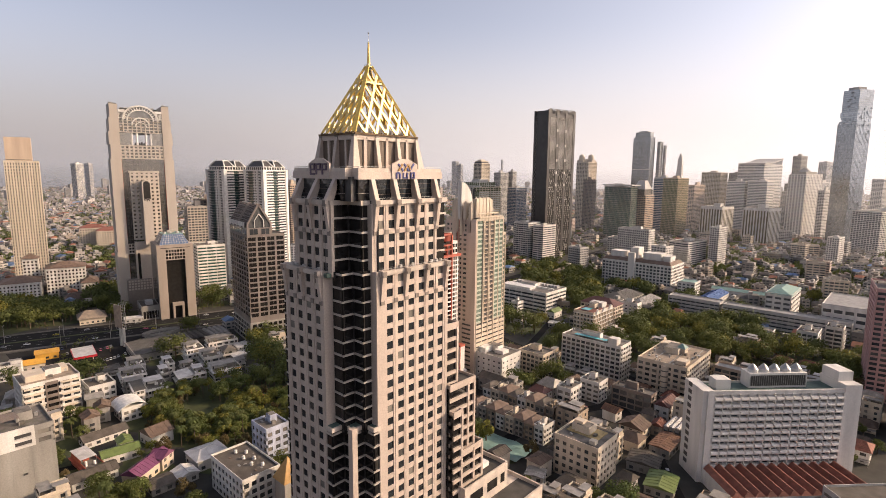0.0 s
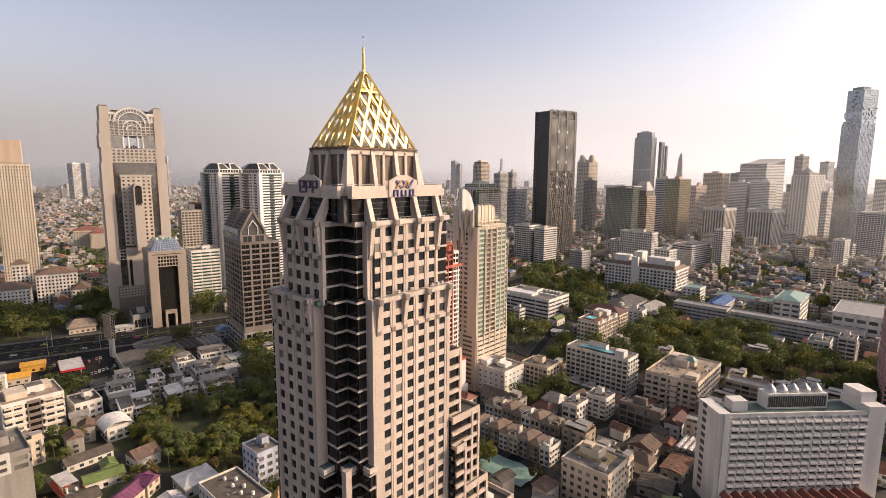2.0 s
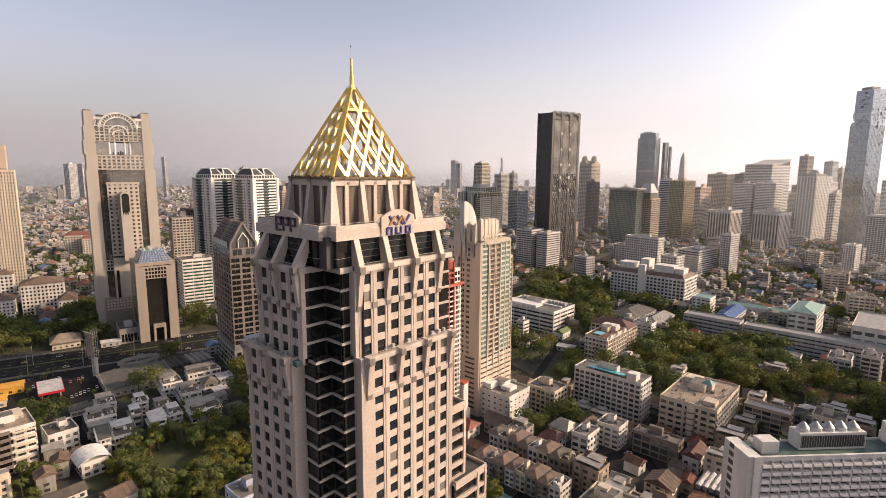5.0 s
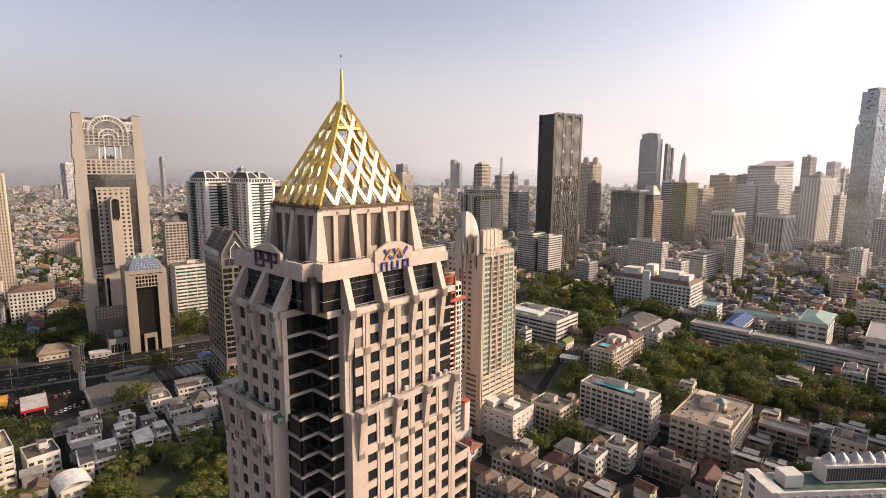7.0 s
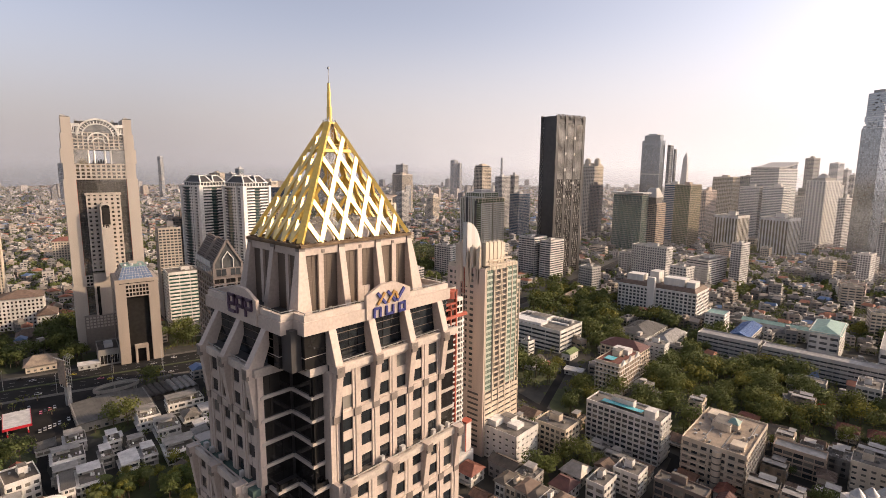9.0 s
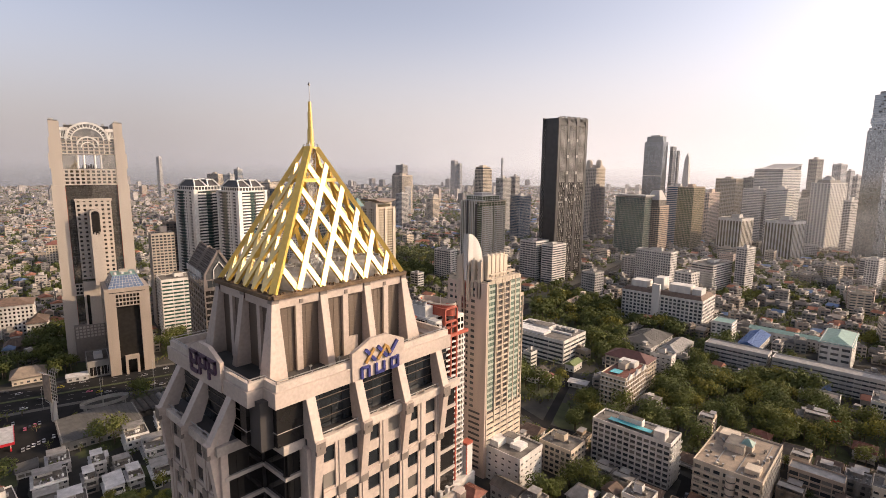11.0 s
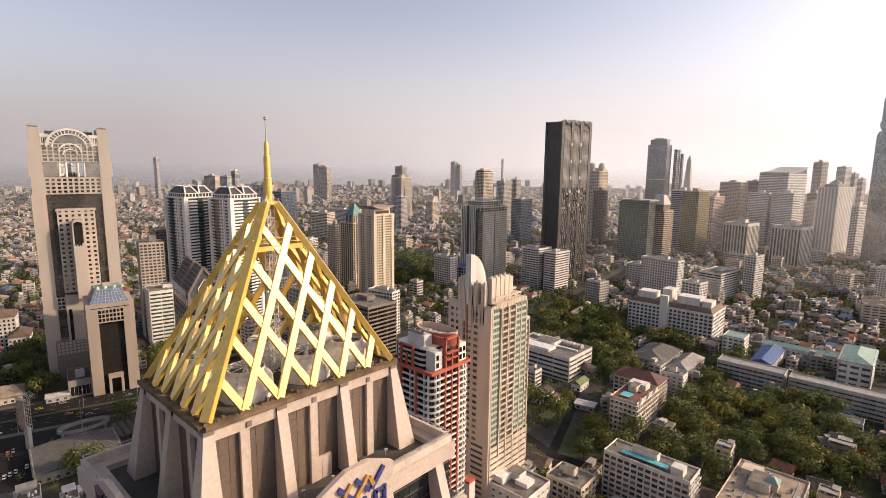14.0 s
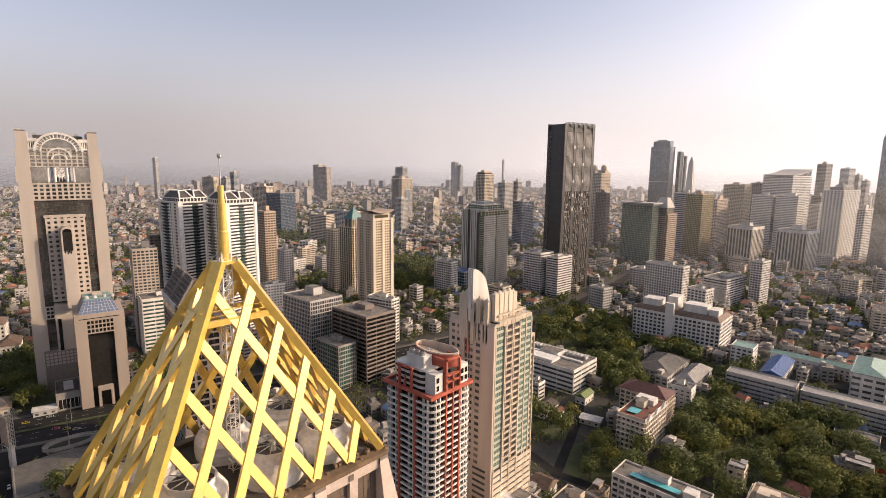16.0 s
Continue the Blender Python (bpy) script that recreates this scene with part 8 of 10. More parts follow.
# ---- left foreground houses ----
block("house", -354.5, 78, -17, 14, 10.5, WHITE, GLASS_HOUSE, "white three-storey house with a grey sheet roof", fh=3.6, bay=4, band=1.6, pier=1.4, panes=True, category="house", roof=ROOF_DK)
dome = thing("house", (-318, 84, 0), 0, "white house under a broad curved white roof", "house")
m = Mesh(TANK_WHITE)
for j in range(10):
    a, b = math.pi * (0.12 + 0.76 * j / 10), math.pi * (0.12 + 0.76 * (j + 1) / 10)
    y0, z0, y1, z1 = 6 - 8 * math.cos(a), 5 + 5.5 * math.sin(a), 6 - 8 * math.cos(b), 5 + 5.5 * math.sin(b)
    m.face([(0.6, y0, z0), (0.6, y1, z1), (-15, y1, z1), (-15, y0, z0)])
    m.face([(0.6, y0, z0 - 0.35), (-15, y0, z0 - 0.35), (-15, y1, z1 - 0.35), (0.6, y1, z1 - 0.35)])
    m.face([(0.6, y0, z0 - 0.35), (0.6, y1, z1 - 0.35), (0.6, y1, z1), (0.6, y0, z0)])
part("curved_roof", m, dome, "curved white roof")
part("wall", Mesh(WHITE).box(-14, 0, 0, 0, 12, 8.2), dome)
for k in range(3):
    for j in range(2):
        part("window", Mesh(GLASS_HOUSE).box(-0.02, 1.2 + 3.6 * k, 1.2 + 3.2 * j, 0.08, 3.4 + 3.6 * k, 2.8 + 3.2 * j), dome)
        part("window", Mesh(GLASS_HOUSE).box(-13 + 4.4 * k, -0.08, 1.2 + 3.2 * j, -10.6 + 4.4 * k, 0.02, 2.8 + 3.2 * j), dome)
shed("house", -300, 62, -9, 20, 3.6, 2.2, WHITE, ROOF_DK, "low white house under a long dark roof", 4, "y", "house")
shed("house", -275, 63.4, -9, 15.5, 4.4, 1.6, WHITE, ROOF_GREEN, "white house with a green sheet roof", -6, "y", "house")
shed("house", -283.6, 72.5, -7, 6, 5.0, 1.7, WHITE, ROOF_GREEN, "white house wing with a green gable roof", -6, "x", "house")
shed("house", -245, 69.5, -9, 21, 5.2, 2.6, CREAM, ROOF_PURPLE, "cream house with a purple sheet roof", 33, "y", "house")
shed("house", -251.2, 81.2, -6.6, 8, 6.4, 2.4, CREAM, ROOF_PURPLE, "cream house wing with a purple gable", 33, "x", "house")
shed("house", -277, 85.5, -12, 11, 6, 3.0, WHITE, ROOF_BROWN, "white house with red-brown tile roof", 8, "y", "house")
shed("house", -238, 92, -14, 15, 5.5, 2.2, GREY_LT, SHEET_WHITE, "pavilion with a white hipped sheet roof", 0, "y", "house", hip=0.3)
shed("house", -233, 81.6, -8.5, 8.6, 4.0, 1.5, GREY_LT, SHEET_WHITE, "low house with white sheet roof", 0, "x", "house")
shed("house", -233.4, 70.6, -9.6, 9.6, 3.6, 1.4, WALL_OLD, ROOF_DK, "low old house under a dark felt roof", 0, "y", "house")
shed("house", -262, 48, -10, 18, 4.0, 2.0, WHITE, ROOF_DK, "white bungalow under a dark tile roof", 0, "y", "house")
red = Mesh(RED_PAINT)
red.hexa([(-296, 146), (-288, 146), (-288, 154), (-296, 154)], 3.4, [(-292.6, 149.6), (-291.4, 149.6), (-291.4, 150.4), (-292.6, 150.4)], 6.6)
red.box(-292.2, 149.8, 0, -291.8, 150.2, 3.5)
solid("garden_pavilion", red, "small red-roofed pavilion in the garden", "pavilion")
gp = thing("pavilion_tower", (-186, 108, 0), 0, "small stone tower under a gold-tiled pyramid roof", "building")
part("wall", Mesh(GREY).box(-4, -4, 0, 4, 4, 13), gp)
m = Mesh(GOLD_SIGN)
m.hexa([(-4.6, -4.6), (4.6, -4.6), (4.6, 4.6), (-4.6, 4.6)], 13, [(-0.2, -0.2), (0.2, -0.2), (0.2, 0.2), (-0.2, 0.2)], 22)
for k in range(1, 7):
    s = 4.6 * (1 - k / 7.2)
    z = 13 + 9 * k / 7.2
    for a, b in (((s, -s), (s, s)), ((-s, -s), (s, -s))):
        m.beam((*a, z), (*b, z), 0.12, 0.14)
part("roof", m, gp, "gold-tiled pyramid roof")

# ---- right foreground quarter ----
ROSE = material("rose_render", (0.50, 0.30, 0.285), 0.85, vary=0.2, size=6, fine=0.5, streak=1)
for i, (x, y, n, h, rf) in enumerate(((-182, 222, 8, 8.2, ROOF_GREY), (-188, 242, 8, 10.0, ROOF_DK))):
    for k in range(n):
        o = block("row_house", x + 6 * k + 6, y + 0.3 * k, -5.9, 11, h + (k * 7 % 3) * 0.5, (CREAM, WHITE, WALL_BUFF, WALL_OLD)[(k * 3 + i) % 4], GLASS_HOUSE, "narrow row house with a stained flat roof", fh=3.2, bay=2.9, band=1.2, pier=0.7, category="house", roof=rf if k % 3 else ROOF_TIN, seed=40 + 10 * i + k, group="row of townhouses", turn=0, hut=k % 3 == 1)
        if k % 3 != 1:
            hipped(o, -5.9, 11, h + (k * 7 % 3) * 0.5 + 1.6, 2.0, (ROOF_BROWN, ROOF_DK, ROOF_BROWN)[(k + i) % 3])
for x, y, t in ((-160, 264, 0), (-133, 257, 0)):
    shed("house", x, y, -10.5, 12, 7, 3.2, WHITE, ROOF_MAROON, "white house with a dark red tiled hip roof", t, "x", "house", hip=0.25)
block("apartment_block", -107, 297, -24, 9, 11, BROWN_ST, GLASS_HOUSE, "unfinished brown brick block with bare ledges", fh=3.5, bay=5, band=1.0, pier=0.6, category="building")
shed("house", -96.5, 296, -8, 15.5, 8.6, 2.8, WHITE, ROOF_MAROON, "white house with a maroon gabled roof", 0, "y", "house")
shed("house", -98, 263, -13, 11, 6.4, 3.4, CREAM, ROOF_BROWN, "cream house with steep brown gables", 0, "y", "house")
shed("house", -95, 250, -10.5, 10.5, 5.6, 3.0, CREAM, ROOF_BROWN, "cream house with a brown hipped roof", 0, "x", "house", hip=0.3)
for k in range(4):
    shed("shed", -89.2 + 2.75 * k, 274.6 + 0.4 * k, -2.2, 15, 7.6, 0.5, GREY, SHEET_WHITE, "narrow shed with a pale sheet roof", 0, "y", "shed", ribs=6, eave=0.15)
shed("shed", -81.4, 255, -10, 18, 5, 0.8, WALL_OLD, ROOF_RUST, "old workshop under a rusty sheet roof", 0, "y", "shed")
shed("shed", -80, 236, -14, 12, 4.5, 1.2, GREY, ROOF_DK, "low workshop with a dark roof", 10, "y", "shed")
shed("shed", -68, 222, -12, 14, 4.2, 1.2, GREY, ROOF_GREEN, "workshop with a faded green roof", 10, "y", "shed")
shed("house", -113, 190, -8, 7, 6.5, 0.6, WHITE, ROOF_TIN, "small white two-storey house", 20, "y", "house")
net = Mesh(ROOF_TEAL)
random.seed(8)
for k in range(7):
    for j in range(4):
        zs = [1.2 + 1.3 * noise.noise(Vector(((k + a) * 0.7, (j + b) * 0.7, 2))) for a, b in ((0, 0), (1, 0), (1, 1), (0, 1))]
        net.face([(-172 + 5.4 * (k + a), 200 + 4 * (j + b), z) for (a, b), z in zip(((0, 0), (1, 0), (1, 1), (0, 1)), zs)])
solid("safety_net", net, "sagging green netting over a building plot", "netting")
block("apartment_block", -145.2, 272, -9.5, 14, 11, WHITE, GLASS_HOUSE, "white three-storey house with roof terraces", fh=3.4, bay=4, band=1.5, pier=1.3, panes=True, category="house")
block("apartment_block", -136.2, 290.5, -13, 12, 12, WHITE, GLASS_HOUSE, "white four-storey house with cluttered roof", fh=3.3, bay=4, band=1.4, pier=1.2, panes=True, category="house")
ar = block("apartment_block", -196, 272, -26, 22, 17, WHITE, GLASS_HOUSE, "white block with an arcaded roof terrace and planting", fh=3.6, bay=4.4, band=2.2, pier=2.6, category="apartment block")
m = Mesh(TANK_WHITE, LEAF)
m.box(-24, 3, 17.5, -16, 12, 21.5, 0).box(-12, 8, 17.5, -5, 15, 20.5, 0)
part("roof_room", m, ar, "white roof rooms")
block("apartment_block", -182, 300, -20, 16, 16, CREAM, GLASS_HOUSE, "cream block with stacked balconies and stained walls", fh=3.2, bay=3.6, band=1.2, pier=0.9, category="apartment block", balcony=0.8)
shed("house", -188, 258, -16, 9, 9, 2.6, GREY, ROOF_DK, "old grey house with three dark gables", 0, "x", "house")
block("apartment_block", -70, 371, -24, 10, 13, TAN, GLASS_HOUSE, "tan four-storey block with open galleries", fh=3.2, bay=4.5, band=1.0, pier=0.4, category="apartment block", roof=ROOF_TIN, hut=False)
block("apartment_block", -45, 368, -15, 14, 18, CREAM, GLASS_HOUSE, "cream block with paired small windows", fh=3.2, bay=3.5, band=1.7, pier=1.8, category="apartment block", panes=True)
shed("house", -90, 403, -11, 13, 6, 4.0, WHITE, ROOF_DK, "white house with steep dark gables in the garden", 12, "x", "house")
block("office_block", -54, 502, -14.5, 21, 13.5, WHITE, GLASS_GREY, "white low office by the school", fh=3.4, bay=4, band=1.4, pier=0.8)
block("apartment_block", -37, 484, -11, 15, 25, WHITE, GLASS_GREY, "slim white apartment block with open balconies", fh=3.3, bay=5.5, band=1.1, pier=0.6, balcony=1.0, category="apartment block")
block("school_block", -85, 502, -24, 11, 8.5, WHITE, GLASS_GREY, "low white classroom row in the school yard", fh=4, bay=5.5, band=1.6, pier=0.6, hut=False)
block("residential_tower", 12, 418, -30, 40, 70, ROSE, GLASS_GREY, "pink apartment tower with stacked balconies", fh=3.2, bay=5, band=1.3, pier=1.2, balcony=0.9, turn=8)
block("apartment_block", 16, 358, -16, 30, 44, WHITE, GLASS_GREY, "white balconied apartment block at the street edge", fh=3.2, bay=5, band=1.0, pier=0.5, balcony=1.3, turn=8)
block("office_block", -20, 255, 28, -24, 12, GREY_LT, GLASS_HOUSE, "low building with a black flat roof and white rim", fh=3.4, bay=6, band=1.4, pier=1, roof=ROOF_DK, turn=46, hut=False)
o = block("apartment_block", -199, 446, -33, 19, 19.5, CREAM, GLASS_HOUSE, "cream balconied apartment block under a maroon hipped roof", fh=3.3, bay=4, band=1.1, pier=1.0, balcony=0.9, category="apartment block", hut=False)
hipped(o, -33, 19, 20.8, 5.2, ROOF_MAROON)
block("office_block", -286, 421, -8, 10, 13, WHITE, GLASS_HOUSE, "narrow white office with ribbon windows", fh=3.3, bay=8, band=1.6, pier=0.5)
shed("house", -256, 440, -8, 15, 6, 2.4, WHITE, ROOF_GREEN, "white house with a faded green gable roof", 2, "y", "house")
shed("house", -267, 399, -12, 20, 5.5, 2.4, WHITE, ROOF_DK, "white house under a dark gabled roof", 0, "y", "house")
shed("house", -232, 415, -14, 9, 4, 0.9, GREY_LT, SHEET_WHITE, "low house under a pale sheet roof", 12, "x", "house")
shed("house", -258.8, 404, -6, 11, 4.4, 1.8, WHITE, ROOF_RED, "small house under a red roof", 4, "y", "house")
shed("pavilion", -225, 531, -30, 50, 7, 5.5, GREY_LT, ROOF_SHEET, "grey-roofed hall with hipped roof", 0, "y", "house", hip=0.25)
shed("pavilion", -203, 526, -17, 46, 7, 4.5, GREY_LT, ROOF_TIN, "pale-roofed hall with hipped roof", 0, "y", "house", hip=0.16)
hipped(hall, -22, 50, 25.4, 4.5, ROOF_TEAL)
shed("sports_roof", -152, 581, -17, 52, 11, 3.5, WHITE, ROOF_BLUE, "hall with a bright blue sheet roof", 0, "y", "hall")
shed("sports_roof", -112, 640, -60, 12, 12, 2, WHITE, ROOF_TEAL, "long school wing with a pale green roof", 0, "x", "hall")
ch = shed("chapel", -348, 607, -16, 32, 7, 6, CREAM, ROOF_BEIGE, "cream chapel with a steep tan roof and square tower", 6, "y", "chapel")
part("tower", Mesh(CREAM, GLASS_HOUSE).box(-5, 32.8, 0, 0, 37.5, 18, 0).box(-0.05, 34, 13, 0.08, 36.4, 16.5, 1), ch, "square cream tower")
block("apartment_block", -194.5, 486.5, -17, 12, 15.5, WHITE, GLASS_HOUSE, "plain white block with small windows", fh=3.3, bay=4, band=1.9, pier=2.2, category="building")
block("office_block", -180, 606, -18, 20, 20, WHITE, GLASS_GREY, "white block with a pale green roof", fh=3.4, bay=4, band=1.7, pier=1.6, roof=ROOF_TEAL, hut=False)

# ---- trees ----


def crown_mesh(name, rnd, leaf, height, spread, clumps, leaves, size):
    """Leaf sprays on the outside of uneven clumps."""
    m = Mesh(leaf)
    cs = []
    for i in range(clumps):
        a, r = rnd.uniform(0, 2 * math.pi), spread * math.sqrt(rnd.uniform(0, 1)) * 0.72
        z = height * rnd.uniform(0.5, 0.92) - 0.12 * height * (r / spread)
        cs.append((Vector((r * math.cos(a), r * math.sin(a), z)), spread * rnd.uniform(0.26, 0.46)))
    for c, cr in cs:
        for k in range(int(leaves * 1.9)):
            d = Vector((rnd.gauss(0, 1), rnd.gauss(0, 1), rnd.gauss(0.25, 0.9))).normalized()
            p = c + Vector((d.x, d.y, d.z * 0.75)) * cr * rnd.uniform(0.72, 1.08)
            n = (d + Vector((rnd.gauss(0, 0.3), rnd.gauss(0, 0.3), rnd.gauss(0.15, 0.3)))).normalized()
            u = n.orthogonal().normalized()
            u = (u * math.cos(k) + n.cross(u) * math.sin(k)) * size * 0.78 * rnd.uniform(0.6, 1.3)
            v = n.cross(u) * rnd.uniform(0.5, 0.9)
            m.face([p - u, p - v * 0.8 + n * 0.1, p + u * 0.9, p + v])
    return m.data(name), cs


def make_tree(rnd, leaf, height, spread, clumps, leaves, size, label):
    me, cs = crown_mesh("crown", rnd, leaf, height, spread, clumps, leaves, size)
    t = Mesh(BARK)
    fork = Vector((0, 0, height * 0.34))
    t.ring(0, 0, 0, fork.z, 0.035 * height, 0.022 * height, 7)
    for c, cr in cs[:6]:
        t.beam(fork - Vector((0, 0, 0.3)), c, 0.018 * height, 0.018 * height)
    ob = tagged(new("tree", t.data("trunk")), label, "tree", "city trees")
    part("crown", me, ob)
    return ob


def make_palm(rnd, height, label):
    t = Mesh(BARK)
    t.ring(0, 0, 0, height * 0.5, 0.22, 0.17, 7).ring(0, 0, height * 0.5, height, 0.17, 0.13, 7)
    f = Mesh(FROND)
    for k in range(18):
        a, lift = 2 * math.pi * k / 18 + rnd.uniform(-0.2, 0.2), rnd.uniform(-0.1, 0.9)
        d = Vector((math.cos(a), math.sin(a), 0))
        s = Vector((-d.y, d.x, 0))
        p, w = Vector((0, 0, height)), 0.1
        for j in range(4):
            q = p + (d + Vector((0, 0, lift - 0.55 * j))).normalized() * 0.85
            w2 = (0.5, 0.55, 0.4, 0.05)[j]
            for sg in (-1, 1):
                f.face([p, q, q + s * sg * w2 + Vector((0, 0, -0.15)), p + s * sg * w + Vector((0, 0, -0.1))])
            p, w = q, w2
    ob = tagged(new("palm_tree", t.data("trunk")), label, "palm tree", "city palms")
    part("crown", f, ob)
    return ob


rnd = random.Random(21)
TREES = [make_tree(rnd, LEAF, 10, 5.2, 13, 62, 0.52, "broad green street tree with an uneven crown"),
         make_tree(rnd, LEAF, 12, 6.4, 16, 66, 0.56, "tall spreading green tree with gaps in its crown"),
         make_tree(rnd, LEAF_DK, 11, 5.6, 14, 66, 0.52, "dense dark green tree with a rounded crown"),
         make_tree(rnd, LEAF_DK, 14, 7.2, 18, 66, 0.6, "large dark green rain tree with a wide crown"),
         make_tree(rnd, LEAF_YEL, 9, 4.4, 11, 60, 0.46, "yellow-green tree in fresh leaf"),
         make_tree(rnd, LEAF, 7, 3.6, 9, 56, 0.42, "small green garden tree"),
         make_tree(rnd, LEAF_RUST, 9, 4.2, 11, 60, 0.46, "tree with rust-brown new leaves"),
         make_tree(rnd, LEAF_YEL, 12, 4.6, 14, 60, 0.5, "tall narrow yellow-green tree")]
RED_TREE = make_tree(rnd, LEAF_RED, 9, 5, 12, 60, 0.5, "flame tree covered with red blossom")
PALM = make_palm(rnd, 9, "slender coconut palm with arching fronds")

def ahead(x, y):
    return -0.6756 * x + 0.7373 * y


def aside(x, y):
    return 0.7373 * x + 0.6756 * y


used = {}
LATER, TREE_LIMIT = [], 325


def plant(proto, x, y, s, turn):
    if ahead(x, y) > TREE_LIMIT:
        LATER.append((x, y, s))
        return None
    m = pose(x, y, 0, 0, 0, turn) @ Matrix.Diagonal((s, s, s * rnd.uniform(0.85, 1.15), 1))
    if proto not in used:
        used[proto] = True
        proto.matrix_world = m
        return proto
    ob = copy_thing(proto, m)
    ob.scale = (s, s, s)
    return ob


# ---- keeping clear of roads and named buildings ----
bpy.context.view_layer.update()
FOOT = []
for o in list(scene.objects):
    if o.parent is None and o.type == "EMPTY":
        pts = [c.matrix_world @ Vector(b) for c in o.children if c.type == "MESH" for b in c.bound_box]
        if pts:
            inv = o.matrix_world.inverted()
            loc = [inv @ p for p in pts]
            FOOT.append((inv, min(p.x for p in loc), max(p.x for p in loc), min(p.y for p in loc), max(p.y for p in loc)))
ROADS = [(MAIN_ROAD, 29.0), (FAR_ROAD, 14.0)] + [(p, w / 2 + 1.0) for p, w in SIDE_ROADS]


def off_road(x, y, gap=0.0):
    p = Vector((x, y))
    for pts, w in ROADS:
        for a, b in zip(pts[:-1], pts[1:]):
            a, b = Vector(a), Vector(b)
            u = max(0.0, min(1.0, (p - a).dot(b - a) / (b - a).length_squared))
            if (p - a.lerp(b, u)).length < w + gap:
                return False
    return True


def free(x, y, gap):
    for inv, x0, x1, y0, y1 in FOOT:
        p = inv @ Vector((x, y, 0))
        if x0 - gap < p.x < x1 + gap and y0 - gap < p.y < y1 + gap:
            return False
    return True


def in_view(x, y, margin=30):
    return ahead(x, y) > 120 and abs(aside(x, y)) < ahead(x, y) * 0.86 + margin


# scattered mid-rise blocks of the middle distance
rnd = random.Random(64)
tries = 0
for k in range(46):
    while tries < 4000:
        tries += 1
        d = rnd.uniform(520, 1250)
        e = rnd.uniform(-0.45, 0.8) * d
        x, y = -0.6756 * d + 0.7373 * e, 0.7373 * d + 0.6756 * e
        if free(x - 8, y + 8, 22) and off_road(x - 8, y + 8, 16) and not (-420 < x < -20 and 380 < y < 660):
            break
    w, dd, h = rnd.uniform(14, 34), rnd.uniform(12, 26), rnd.uniform(15, 34) + (18 if k % 6 == 0 else 0)
    wall = (WHITE, CREAM, WHITE, GREY_LT, CREAM, PINK)[k % 6]
    o = block("apartment_block", x, y, -w, dd, h, wall, GLASS_GREY, "%s mid-rise block with rows of windows and a cluttered roof" % ("white", "cream", "white", "pale grey", "cream", "peach")[k % 6], fh=3.3, bay=rnd.choice((3.4, 4.2, 8)), band=rnd.uniform(1.2, 1.7), pier=rnd.uniform(0.4, 1.4), turn=rnd.choice((0, 0, -11, 12)), seed=k, group="mid-rise blocks")
    FOOT.append((o.matrix_world.inverted(), -w, 0, 0, dd))
rnd = random.Random(23)

# woods and gardens: middle, radii, density
GROVES = [(-266, 106, 18, 10), (-285, 112, 26, 18), (-255, 122, 22, 16), (-334, 66, 12, 9), (-248, 57, 12, 7), (-308, 102, 14, 10), (-275, 132, 24, 16), (-324, 124, 18, 14), (-294, 48, 10, 6), (-585, 60, 20, 40), (-604, 18, 30, 36), (-640, 40, 34, 30), (-572, 122, 9, 22), (-402, 88, 12, 10), (-404, 138, 8, 12), (-392, 195, 12, 8), (-345, 150, 20, 12), (-330, 185, 24, 16), (-372, 190, 14, 12), (-310, 60, 14, 8), (-245, 100, 12, 10), (-230, 60, 14, 10), (-282, 46, 12, 8), (-300, 118, 42, 34), (-270, 138, 26, 22), (-335, 108, 22, 16), (-262, 78, 16, 10), (-605, 100, 34, 34), (-632, 165, 40, 34), (-594, 158, 16, 20), (-560, 160, 12, 30), (-550, 238, 20, 14), (-660, 70, 36, 30), (-470, 240, 16, 12), (-305, 160, 22, 18), (-380, 215, 16, 14), (-148, 455, 42, 46), (-120, 500, 34, 30), (-178, 490, 26, 24),
          (-95, 430, 24, 20), (-210, 375, 26, 24), (-330, 600, 60, 60), (-290, 540, 30, 40), (-570, 470, 40, 34), (-740, 720, 70, 40), (-640, 640, 50, 40), (-60, 690, 36, 24),
          (-340, 480, 26, 30), (-262, 395, 22, 20), (-255, 500, 22, 26), (-345, 420, 26, 22), (-300, 400, 20, 16), (-380, 640, 40, 50), (-180, 560, 18, 40), (-120, 560, 16, 16), (40, 540, 40, 40), (-60, 470, 30, 20), (-30, 430, 24, 24), (-160, 385, 20, 14), (-240, 600, 26, 20), (-415, 150, 18, 10), (-455, 180, 14, 8), (-400, 250, 22, 18), (-175, 300, 12, 10), (-190, 270, 14, 12), (-150, 200, 14, 12)]


def in_grove(x, y, k=1.0):
    return any(((x - a) / (r1 * k)) ** 2 + ((y - b) / (r2 * k)) ** 2 < 1 for a, b, r1, r2 in GROVES)


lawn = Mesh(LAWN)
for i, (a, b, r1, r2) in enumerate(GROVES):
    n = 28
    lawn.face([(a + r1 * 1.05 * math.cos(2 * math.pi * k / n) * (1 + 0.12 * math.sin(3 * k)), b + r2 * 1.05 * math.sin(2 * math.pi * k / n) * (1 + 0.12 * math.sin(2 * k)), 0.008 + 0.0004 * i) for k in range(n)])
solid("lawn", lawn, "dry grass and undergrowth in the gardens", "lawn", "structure")

